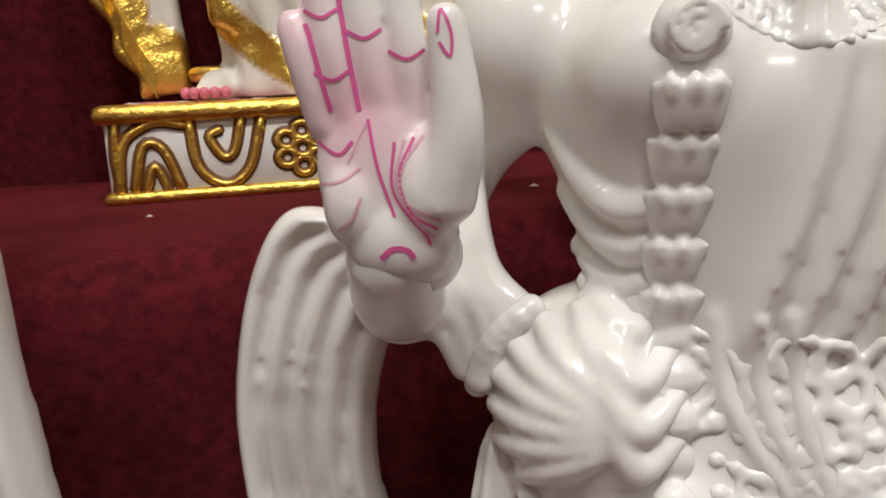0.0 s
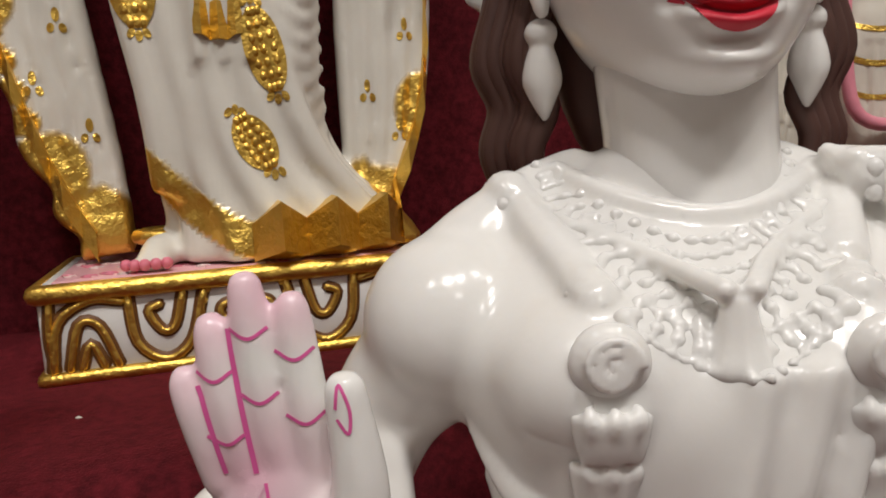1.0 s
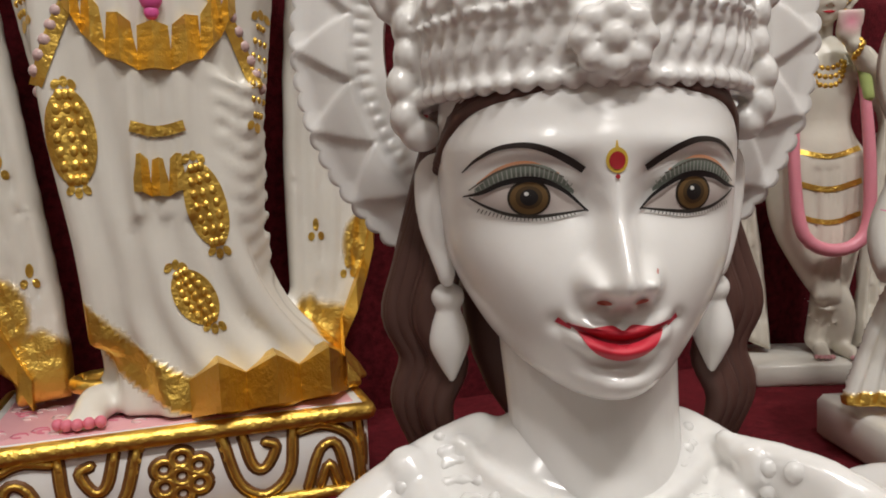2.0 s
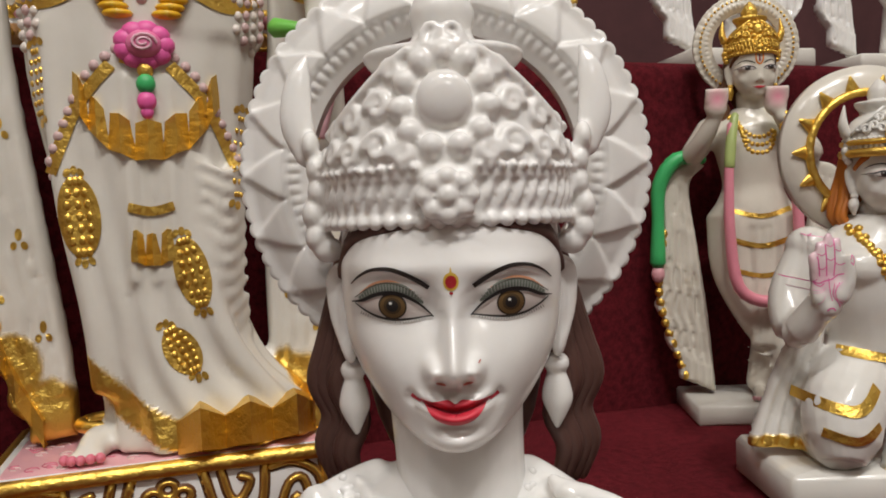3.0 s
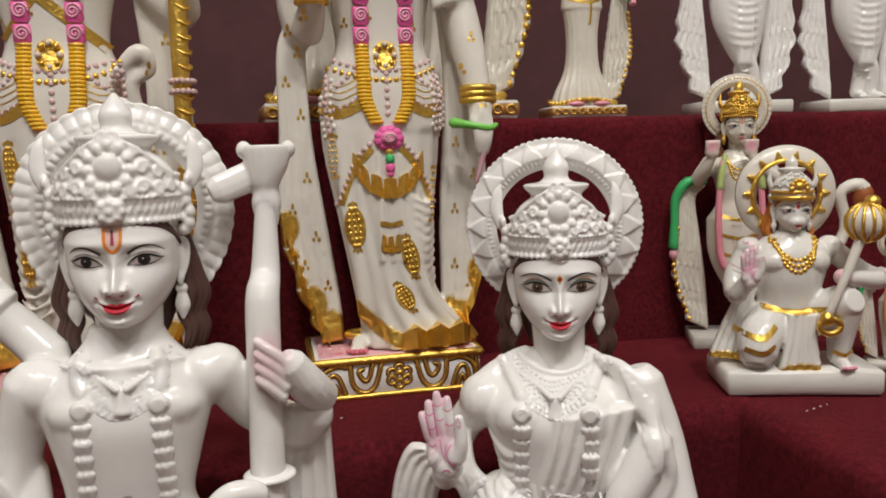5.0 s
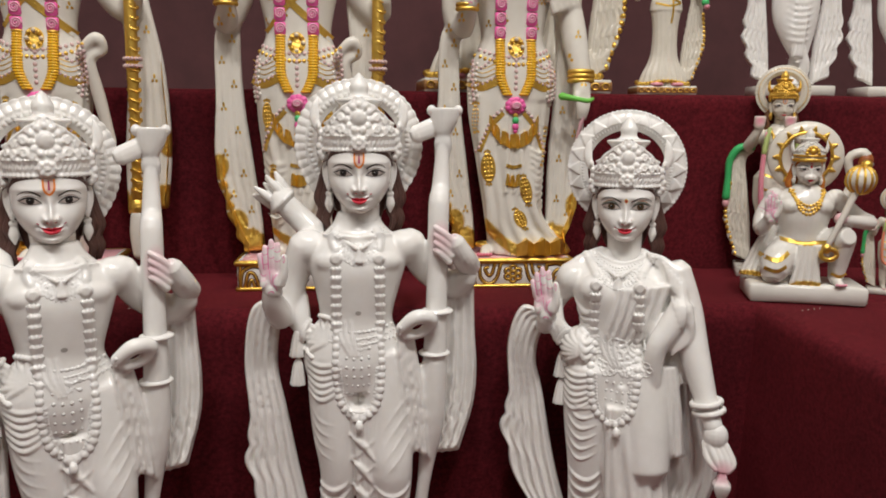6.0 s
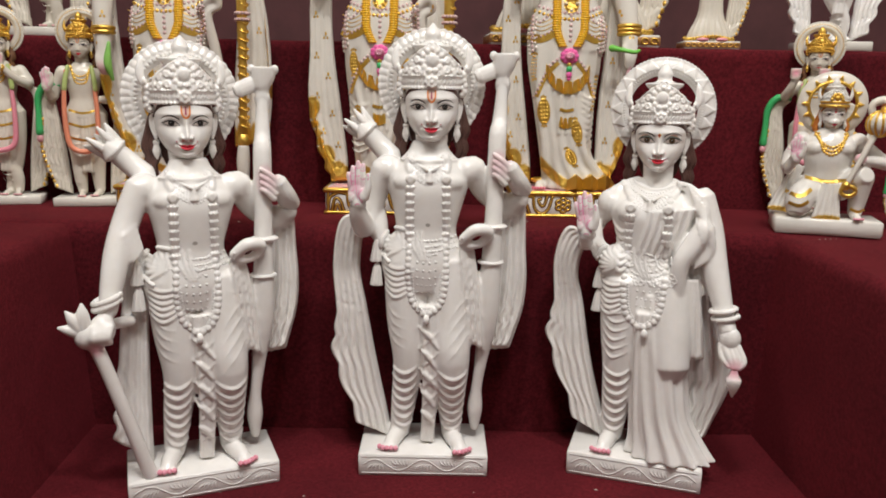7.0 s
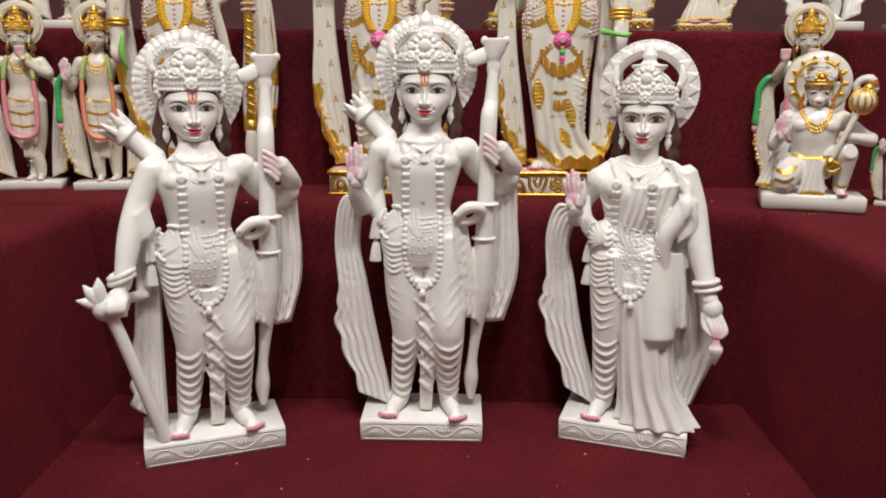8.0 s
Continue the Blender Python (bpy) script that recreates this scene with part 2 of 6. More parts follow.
def slab(x0, x1, y0, y1, z0, z1, bevel=2.0):
    b = bevel
    rows = []
    for z, k in ((z0, b), (z0 + b, 0), (z1 - b, 0), (z1, b)):
        rows.append(np.array([(x0 + k, y0 + b, z), (x0 + b, y0 + k, z), (x1 - b, y0 + k, z), (x1 - k, y0 + b, z), (x1 - k, y1 - b, z), (x1 - b, y1 - k, z), (x0 + b, y1 - k, z), (x0 + k, y1 - b, z)], float))
    return rings(rows)


class Statue:
    def __init__(self):
        self.clay, self.fine, self.bits, self.rules = [], [], [], []
        self.carved, self.trim, self.skins, self.raw, self.tree = [], [], [], [], None

    def add(self, *shapes, fine=False):
        (self.fine if fine else self.clay).extend(shapes)

    def bit(self, shape, colour=WHITE, sharp=False):
        """A small shape: carved into the skin where it is bare marble, else a painted piece of its own."""
        if colour is WHITE and not sharp:
            self.trim.append(shape)
        else:
            self.bits.append((shape, colour))

    def fold(self, pts, radii, sink=0.25, n=9):
        """A ridge of cloth through (x, z) points on the front."""
        r = np.atleast_1d(np.array(radii, float))
        r = np.repeat(r, len(pts)) if len(r) == 1 else r
        p = spline(np.column_stack([np.array(pts, float), r]), 5)
        line = [(x, self.on(x, z), z, q) for x, z, q in p]
        line = [q for q in line if q[1] is not None]
        if len(line) > 2:
            self.carved.append(tube([(x, y + q * sink, z) for x, y, z, q in line], [q for *_, q in line], n, 1, 1))

    def tint(self, c, r, colour, soft=0.35):
        """Paint laid on the skin within an ellipsoid."""
        self.rules.append((np.array(c, float), np.array([r] * 3 if np.isscalar(r) else r, float), np.array(colour), soft))

    @staticmethod
    def join(shapes):
        verts, faces, k = [], [], 0
        for v, f in shapes:
            verts.append(v)
            faces += [tuple(i + k for i in q) for q in f]
            k += len(v)
        return np.vstack(verts), faces

    def skin(self, voxel, fine_voxel, smooth=3, polish=8):
        """The carved skin: body with its ornaments, and head and hands more finely."""
        self.skins = []
        for shapes, size, it in ((self.clay + self.carved, voxel, smooth), (self.fine, fine_voxel, polish), (self.trim, fine_voxel * 1.1, 2)):
            if not shapes:
                continue
            v, f = self.join(shapes)
            me = bpy.data.meshes.new("clay")
            me.from_pydata(v.tolist(), [], f)
            ob = new("clay", me)
            mod = ob.modifiers.new("voxels", "REMESH")
            mod.mode, mod.voxel_size = "VOXEL", size
            mod = ob.modifiers.new("smooth", "SMOOTH")
            mod.factor, mod.iterations = 0.5, it
            dg = bpy.context.evaluated_depsgraph_get()
            dg.update()
            made = bpy.data.meshes.new_from_object(ob.evaluated_get(dg))
            co = np.empty(len(made.vertices) * 3)
            made.vertices.foreach_get("co", co)
            quads = np.empty(len(made.loops), int)
            made.loops.foreach_get("vertex_index", quads)
            self.skins.append((co.reshape(-1, 3), quads.reshape(-1, 4).tolist()))
            bpy.data.objects.remove(ob)
            bpy.data.meshes.remove(me)
            bpy.data.meshes.remove(made)
        self.skins += self.raw
        v, f = self.join(self.skins)
        self.tree = BVHTree.FromPolygons(v.tolist(), f)

    def settle(self, voxel, smooth):
        """Melts the body's rough forms into one, before ornaments are carved on it."""
        kept, self.trim = self.trim, []
        self.skin(voxel, voxel * 0.75, smooth, smooth)
        self.clay, self.trim = [self.skins[0]], kept

    def pleats(self, pts, height, amp, n, colour=GOLD, out=0.6, ragged=0.1):
        """A crisply pleated border along (x, z) points on the front, flat-faced like gilt carving."""
        p = spline(pts, 8)
        seg = np.r_[0, np.cumsum(np.linalg.norm(np.diff(p, axis=0), axis=1))]
        cols = []
        for i, d in enumerate(np.linspace(0, seg[-1], n + 1)):
            x, z = np.interp(d, seg, p[:, 0]), np.interp(d, seg, p[:, 1])
            y = self.on(x, z + height * 0.3)
            y = self.on(x, z + height * 0.8) if y is None else y
            if y is None:
                y = cols[-1][0][1] if cols else -40.0
            y -= out + (amp if i % 2 else 0)
            jag = height * (ragged if i % 2 else -0.2 * ragged)
            cols.append(((x, y, z + jag * 0.5), (x, y + 1.5, z + height + jag), (x, y + amp + 6, z + jag * 0.5), (x, y + amp + 6, z + height + jag)))
        for a, b in zip(cols, cols[1:]):
            quad = np.array([a[0], b[0], b[1], a[1], a[2], b[2], b[3], a[3]])
            for f in ((0, 1, 2, 3), (0, 4, 5, 1), (3, 2, 6, 7)):
                self.bits.append(((quad[list(f)], [(0, 1, 2, 3)]), colour))

    def rosette(self, x, z, r, petals=6, core=True):
        """A carved flower on the front."""
        def put(pts, rad):
            line = [(a, self.on(a, b), b) for a, b in pts]
            if all(q[1] is not None for q in line):
                self.trim.append(tube([(a, y + rad * 0.2, b) for a, y, b in line], rad, 7, 1, 1))
        t = np.linspace(0, 2 * np.pi, 12)
        for q in range(petals):
            m = 2 * math.pi * q / petals
            put([(x + 0.62 * r * math.cos(m) + 0.34 * r * math.cos(e), z + 0.62 * r * math.sin(m) + 0.34 * r * math.sin(e)) for e in t], 0.13 * r)
        put([(x + 0.24 * r * math.cos(e), z + 0.24 * r * math.sin(e)) for e in t], 0.14 * r)
        if not petals:
            put([(x + 0.62 * r * math.cos(e), z + 0.62 * r * math.sin(e)) for e in t], 0.14 * r)
            put([(x + r * math.cos(e), z + r * math.sin(e)) for e in t], 0.14 * r)

    def on(self, x, z, y0=-300.0):
        """How far back the carved front lies at (x, z)."""
        hit = self.tree.ray_cast(Vector((x, y0, z)), Vector((0, 1, 0)))[0]
        return hit.y if hit else None

    def patch(self, outline, colour, lift=0.25, inner=6):
        """A painted area: an outline in (x, z), laid on the front."""
        o = np.array(outline, float)
        if len(o) < 24:
            o = spline(np.vstack([o, o[:1]]), 4)[:-1]
        c = o.mean(0)
        verts, n = [], len(o)
        for k in range(inner + 1):
            for p in c + (o - c) * (k / inner if k else 0.02):
                y = self.on(*p)
                if y is None:
                    return
                verts.append((p[0], y - lift, p[1]))
        v = np.array(verts)
        if np.ptp(v[:, 1]) > 30:
            return
        f = [(k * n + j, k * n + (j + 1) % n, (k + 1) * n + (j + 1) % n, (k + 1) * n + j) for k in range(inner) for j in range(n)] + [tuple(range(n))]
        self.bits.append(((v, f), colour))

    def oval(self, x, z, rx, rz, colour, lift=0.25, turn=0.0, n=24):
        a = np.linspace(0, 2 * np.pi, n, endpoint=False)
        p, q = rx * np.cos(a), rz * np.sin(a)
        c, s = math.cos(radians(turn)), math.sin(radians(turn))
        self.patch(np.column_stack([x + c * p - s * q, z + s * p + c * q]), colour, lift)

    def stroke(self, pts, width, colour, lift=0.25, sub=6):
        """A brush line on the front through (x, z) points; width one or many."""
        w = np.atleast_1d(np.array(width, float))
        w = np.repeat(w, len(pts)) if len(w) == 1 else w
        p = spline(np.column_stack([np.array(pts, float), w]), sub)
        t = np.gradient(p[:, :2], axis=0)
        t /= np.linalg.norm(t, axis=1)[:, None] + 1e-9
        side = np.column_stack([-t[:, 1], t[:, 0]])
        verts, faces, last = [], [], None
        for i in range(len(p)):
            for s in (0, -1, 1):
                q = p[i, :2] + side[i] * s * max(p[i, 2], 0.05) * 0.5
                y = self.on(*q)
                y = last if y is None else y
                if y is None:
                    return
                if s == 0 or last is None:
                    last = y
                verts.append((q[0], min(y, last + 4) - lift, q[1]))
        verts = [verts[3 * (k // 3) + (1, 0, 2)[k % 3]] for k in range(len(verts))]
        for i in range(len(p) - 1):
            for k in (0, 1):
                a = i * 3 + k
                faces.append((a, a + 1, a + 4, a + 3))
        self.bits.append(((np.array(verts), faces), colour))

    def beads(self, pts, r, colour, n=None, drape=True, step=2.0, squash=1.0):
        """Beads strung along a line; (x, z) points lie on the front, (x, y, z) points in the air."""
        p = spline(pts, 8)
        seg = np.r_[0, np.cumsum(np.linalg.norm(np.diff(p, axis=0), axis=1))]
        n = n or max(2, int(seg[-1] / (step * r)))
        for d in np.linspace(0, seg[-1], n):
            q = [np.interp(d, seg, p[:, k]) for k in range(p.shape[1])]
            if len(q) == 2:
                y = self.on(*q)
                if y is None:
                    continue
                q = (q[0], y + r * 0.3, q[1])
            self.bit(ball(q, (r, r * 0.85, r * squash), 10, 6), colour)

    def finish(self, name, scale=0.001, ground=WHITE):
        v, f = self.join(self.skins)
        paint = np.tile(np.array(ground, float), (len(v), 1))
        for c, r, colour, soft in self.rules:
            d = np.linalg.norm((v - c) / r, axis=1)
            w = np.clip((1 - d) / soft, 0, 1)[:, None]
            paint = paint * (1 - w) + colour * w
        verts, faces, cols, k = [v], list(f), [paint], len(v)
        for (bv, bf), colour in self.bits:
            verts.append(bv)
            faces += [tuple(i + k for i in q) for q in bf]
            cols.append(np.tile(np.array(colour, float), (len(bv), 1)))
            k += len(bv)
        me = bpy.data.meshes.new(name)
        me.from_pydata((np.vstack(verts) * scale).tolist(), [], faces)
        layer = me.color_attributes.new("paint", "FLOAT_COLOR", "POINT")
        layer.data.foreach_set("color", np.vstack(cols).astype(np.float32).ravel())
        me.materials.append(MARBLE)
        me.shade_smooth()
        me.update()
        return new(name, me)


# ---- parts of a figure, each laid into the clay ----
def head(s, x, y, z, k=1.0, look_style="lady", crown_colour=WHITE, hair=HAIR, lash=True, halo="ring", halo_k=1.0):
    """Head, crown, halo, hair and painted face; z is the eyes' height. Returns the painter, to be called once the skin stands."""
    def P(a, b, c):
        return (x + a * k, y + b * k, z + c * k)

    def R(*r):
        return tuple(q * k for q in r)

    F = dict(fine=True)
    s.add(ball(P(0, 8, 14), R(36, 42, 46), 24, 16), **F)
    s.add(ball(P(0, -7, -7), R(33.5, 27, 38), 28, 20), **F)
    s.add(ball(P(0, -9, -22), R(29, 21.5, 21.5), 28, 18), **F)
    s.add(ball(P(0, -19, -37), R(11, 9.5, 9.5), 20, 14), **F)
    for d in (-1, 1):
        s.add(ball(P(d * 15.5, -16.5, -16), R(14.5, 12.5, 14.5), 20, 14), **F)
        s.add(ball(P(d * 18.5, -25, 0), R(11.5, 6.6, 6.4), 16, 10), **F)
        s.add(ball(P(d * 5.0, -31, -19.8), R(3.5, 3.6, 3.0), 12, 8), **F)
        s.add(tube([P(d * 6, -28, 9), P(d * 16, -27.5, 13), P(d * 26, -19, 10)], np.array([2.0, 2.6, 1.8]) * k, 10), **F)
        s.add(tube([P(d * 33, 6, 10), P(d * 37.5, 8, 4), P(d * 37, 6, -12), P(d * 35, 3, -24)], np.array([4.4, 6.2, 4.8, 3.4]) * k, 12, 0.7), **F)
        ear = WHITE if crown_colour is WHITE else crown_colour
        s.bit(ball(P(d * 35.5, 1, -24), R(4.6, 4.4, 3.6), 12, 8), ear)
        s.bit(loft([(*P(d * 35.5, 1, -25), *R(3, 3)), (*P(d * 36, 1, -30), *R(5.6, 5)), (*P(d * 36.5, 1, -36), *R(5.8, 5)), (*P(d * 35.5, 1, -46), *R(1.6, 1.6))], 14), ear)
    s.add(tube([P(0, -25.5, 9), P(0, -30, -3), P(0, -33.4, -14), P(0, -34.8, -18.5)], np.array([3.2, 3.0, 3.2, 3.6]) * k, 12), **F)
    s.add(ball(P(0, -26, -31.2), R(10.5, 5.0, 5.2), 18, 12), **F)
    s.add(tube([P(0, 14, -84), P(0, 13, -66), P(0, 12, -34)], np.array([27, 22.5, 23]) * k, 24), **F)
    # hair behind the ears, combed in waves
    for d in (-1, 1):
        for q in range(7):
            w = 2.2 * math.sin(q * 1.3)
            s.bit(tube([P(d * (29 + 0.4 * q), 17 + 2.8 * q, 22), P(d * (33 + 0.5 * q), 18 + 2.8 * q, -2), P(d * (37 + w + q), 14 + 2.8 * q, -26), P(d * (44 + w + 0.4 * q), 11 + 2.8 * q, -46), P(d * (39 + w), 10 + 2.8 * q, -60), P(d * (44 + w), 12 + 2.8 * q, -76), P(d * (40 + w), 15 + 2.8 * q, -86)], np.array([4, 5.0, 5.0, 5.4, 5.4, 5, 3]) * k, 9, 1, 5), hair)
        s.bit(tube([P(d * 14, -21.5, 25), P(d * 29, -11, 19), P(d * 34, 1, 8)], np.array([5, 4.6, 3.0]) * k, 10), hair)
    s.bit(ball(P(0, 27, -20), R(31, 18, 50), 20, 12), hair)
    # crown
    def up(h):
        return 44 + (h - 44) * 0.92 if h > 44 else h

    c = crown_colour
    trim = c
    cap_col = c
    s.bit(loft([(*P(0, 5, 22), *R(37, 40)), (*P(0, 5, 24), *R(39, 42)), (*P(0, 5, 33), *R(38.5, 41)), (*P(0, 5, 41), *R(40, 43)), (*P(0, 6, 44), *R(38, 40))], 48), cap_col)
    s.bit(loft([(*P(0, 6, up(41)), *R(39, 40.5)), (*P(0, 7, up(54)), *R(37, 37)), (*P(0, 9, up(66)), *R(30, 30)), (*P(0, 10, up(74)), *R(21, 21)), (*P(0, 10, up(79)), *R(22, 20)), (*P(0, 10, up(85)), *R(26, 22)), (*P(0, 10, up(90)), *R(26, 22)), (*P(0, 10, up(92)), *R(13, 12)), (*P(0, 10, up(98)), *R(12.5, 12)), (*P(0, 10, up(106)), *R(11, 11)), (*P(0, 10, up(114)), *R(6, 6)), (*P(0, 10, up(119)), *R(1.5, 1.5))], 40), cap_col)
    for q in range(46):
        a = 2 * math.pi * q / 46
        for zz, rr, br in ((24.5, 38.8, 2.3), (42, 39.6, 1.8)):
            s.bit(ball(P(rr * math.cos(a), 5 + rr * 1.07 * math.sin(a), zz), br * k, 8, 5), trim)
        a += math.pi / 46
        s.bit(tube([P(38.6 * math.cos(a), 5 + 41.4 * math.sin(a), 28), P(39.4 * math.cos(a), 5 + 42 * math.sin(a), 33), P(39.6 * math.cos(a), 5 + 42.4 * math.sin(a), 39)], np.array([1.0, 2.2, 1.2]) * k, 7, 1, 2), cap_col)
    # front plate with a jewel, petals and scrolls
    def Q(a, h, out=0.0):
        r = 40 - max(0, h - 46) ** 1.35 * 0.16
        return P((r + out) * math.sin(a), 6 - (r + out) * math.cos(a), up(h))

    s.bit(ball(Q(0, 61, 1), R(8.2, 4, 9.5), 16, 10), trim)
    s.bit(ball(Q(0, 31, 2), R(6, 4, 4.6), 12, 8), trim)
    for q in range(9):
        a = 2 * math.pi * q / 9 + 0.3
        s.bit(ball(Q(0.36 * math.sin(a) * 0.95, 61 + 14 * math.cos(a), 0.3), R(4.4, 3.2, 4.4), 10, 6), cap_col)
    for q in range(6):
        a = 2 * math.pi * q / 6
        s.bit(ball(Q(0.2 * math.sin(a), 31 + 7 * math.cos(a), 2), R(3.6, 3, 3.4), 10, 6), cap_col)
    for d in (-1, 1):
        for q, (a0, h0, rr) in enumerate(((0.5, 53, 6), (0.72, 57, 5.5), (0.92, 53, 6), (0.58, 66, 5), (1.15, 55, 5))):
            ring_pts = [Q(d * (a0 + rr / 40 * math.cos(t) * (1 - t / 11)), h0 + rr * math.sin(t) * (1 - t / 11), 1.2) for t in np.linspace(0, 7.2, 12)]
            s.bit(tube(ring_pts, 2.0 * k, 7, 1, 2), cap_col)
        s.bit(tube([Q(d * 0.4, 80, 0), Q(d * 0.75, 71, 1), Q(d * 1.1, 60, 1), Q(d * 1.4, 49, 1)], 2.4 * k, 8), trim)
        # side plume with rosettes
        for q in range(5):
            s.bit(ball(P(d * (42 + 1.5 * math.sin(q * 2)), 5, 22 + 7 * q), R(4.4 - 0.3 * q, 6, 5.4), 10, 7), cap_col)
        s.bit(tube([P(d * 43, 3, 48), P(d * 47, 2, 62), P(d * 45, 3, 82)], np.array([6, 5, 1]) * k, 10), cap_col)
        s.bit(ball(P(d * 40, 4, 17), R(4.6, 4.6, 4), 12, 8), cap_col)
    if halo:
        hz, hy, ro, ri = 47, 30, 81 * halo_k, 52 * halo_k
        na, nr = 480, 15
        rows = []
        ang = np.linspace(0, 2 * np.pi, na, endpoint=False)
        for q in range(nr):
            u = q / (nr - 1)
            rad = ri + (ro - ri) * u
            tooth = 1.0 * np.abs(np.sin(22 * ang)) * u ** 3
            carve = 1.2 * np.abs(np.sin(26 * ang)) * (u > 0.25) * (u < 0.5) + 0.9 * np.abs(np.sin(20 * ang)) * (u > 0.6)
            rr = rad + tooth
            yy = hy - 5 * math.sin(math.pi * min(u * 1.2, 1)) - carve
            rows.append(np.column_stack([x + k * rr * np.cos(ang), np.full(na, y) + k * yy, z + k * (hz + rr * np.sin(ang))]))
        for rad in (ro, ri):
            rows.append(np.column_stack([x + k * rad * np.cos(ang), np.full(na, y + k * (hy + 9)), z + k * (hz + rad * np.sin(ang))]))
        rows.append(rows[0])
        s.bit(rings(rows, cap=False), c if crown_colour is WHITE else IVORY)
        s.bit(tube([P(0, hy, 88), P(0, hy, 100)], 8 * k, 10), cap_col)
        for q in range(60 if halo == "ring" and crown_colour is not WHITE else 0):
            a = 2 * math.pi * q / 60
            rr = ri + (ro - ri) * 0.68
            s.bit(ball(P(rr * math.cos(a), hy - 4, hz + rr * math.sin(a)), 2.3 * k, 8, 5), GOLD if crown_colour is not WHITE else WHITE)

    def paint():
        lips = 0.9 if look_style == "lady" else 0.8

        def L(a, b):
            return (x + a * k, z + b * k)

        def M(pts):
            return [L(a * lips, (b + 31) * lips - 31) for a, b in pts]

        def path(pts):
            return [L(*p) for p in pts]

        for d in (-1, 1):
            ex, ez, v = d * 18.0, 0.4, 0.74
            E = lambda pts: [L(ex + d * q, ez + r * v) for q, r in pts]
            almond = [(-12.4, -2.6), (-8, 1.2), (-2, 3.8), (4, 3.5), (9, 1.4), (12.6, 0.6), (8, -2.4), (1, -3.9), (-6, -3.7), (-10, -3.2)]
            s.patch(E(almond), (0.78, 0.71, 0.68, 0), 0.35 * k)
            s.oval(*L(ex - d * 0.2, ez), 4.8 * k, 3.5 * k, (0.04, 0.025, 0.015, 0), 0.45 * k)
            s.oval(*L(ex - d * 0.2, ez), 4.1 * k, 3.1 * k, (0.16, 0.08, 0.028, 0) if look_style == "lady" else (0.05, 0.03, 0.025, 0), 0.52 * k)
            s.oval(*L(ex - d * 0.2, ez + 0.1), 2.1 * k, 1.9 * k, BLACK, 0.6 * k)
            # catchlight: a white dot painted on the iris
            s.oval(*L(ex - 1.4, ez + 1.4), 0.7 * k, 0.55 * k, WHITE, 0.66 * k)
            if lash and look_style == "lady":
                for m in (0, 0.8):
                    s.stroke(E([(-9, 4.6 + m), (-1, 8.6 + m), (7, 8.2 + m), (13, 3.6 + m)]), np.array([0.4, 0.9, 1.0, 0.4]) * k, (0.76, 0.4, 0.27, 0), 0.5 * k, 10)
                for m in range(5):
                    s.stroke(E([(-10.0, 0.8 + 0.3 * m), (-3, 4.2 + 0.95 * m), (4, 4.0 + 1.0 * m), (11.5, 1.4 + 0.45 * m)]), np.array([0.5, 1.1, 1.1, 0.6]) * k, (0.24, 0.26, 0.215, 0), 0.6 * k, 10)
                for q in range(13):
                    u = q / 12
                    bx, bz = -9 + 19 * u, 2.2 + 4.4 * math.sin(math.pi * (0.12 + 0.8 * u))
                    s.stroke(E([(bx, bz - 1.2), (bx + (u - 0.4) * 1.6, bz + 1.6)]), np.array([0.35, 0.25]) * k, (0.46, 0.47, 0.41, 0), 0.8 * k, 2)
            else:
                s.stroke(E([(-10.5, 1.4), (-3, 5.6), (4, 5.6), (12, 2.2)]), np.array([0.8, 2.0, 2.0, 0.8]) * k, (0.74, 0.62, 0.58, 0), 0.74 * k)
            s.stroke(E([(-12.6, -2.8), (-8, 1.4), (-2, 3.8), (4, 3.6), (9, 1.9), (14.5, 0.8)]), (0.9 if lash and look_style == "lady" else 1.2) * np.array([0.6, 1.2, 1.7, 1.7, 1.3, 0.4]) * k, BLACK, 0.82 * k)
            s.stroke(E([(-12.4, -2.8), (-6, -3.8), (1, -4.2), (8, -2.5), (13, 0.6)]), np.array([0.35, 0.6, 0.8, 0.7, 0.35]) * k, (0.06, 0.05, 0.045, 0), 0.7 * k)
            s.stroke(path([(d * 6.6, 6.6), (d * 12, 9.8), (d * 19, 12.2), (d * 26, 11.2), (d * 31, 7.6)]), np.array([1.1, 1.5, 1.4, 1.1, 0.4]) * k, (0.02, 0.015, 0.012, 0), 0.4 * k)
            s.oval(*L(d * 4.6, -22.2), 1.3 * k, 0.7 * k, (0.6, 0.12, 0.07, 0), 0.3 * k)
        s.patch(M([(-12, -28.4), (-6.5, -28.2), (-2.6, -27.2), (0, -27.9), (2.6, -27.2), (6.5, -28.2), (12, -28.4), (7, -31.2), (0, -32.4), (-7, -31.2)]), RED, 0.75 * k)
        s.patch(M([(-9.6, -29.8), (-4, -31.0), (0, -31.4), (4, -31.0), (9.6, -29.8), (5.6, -34.8), (0, -36.4), (-5.6, -34.8)]), (0.72, 0.02, 0.05, 0), 0.85 * k)
        s.stroke(M([(-13, -27.4), (-9, -29.6), (-4, -30.6), (0, -31.0), (4, -30.6), (9, -29.6), (13, -27.4)]), np.array([0.7, 0.5, 0.45, 0.5, 0.45, 0.5, 0.7]) * k, (0.36, 0.006, 0.02, 0), 1.0 * k)
        if look_style == "lady":
            s.oval(*L(0, 8.4), 2.5 * k, 3.0 * k, (0.75, 0.5, 0.08, 0), 0.35 * k)
            s.oval(*L(0, 8.6), 1.9 * k, 2.3 * k, (0.4, 0.01, 0.02, 0), 0.5 * k)
            s.oval(*L(0, 4.2), 0.5 * k, 0.5 * k, (0.4, 0.01, 0.02, 0), 0.5 * k)
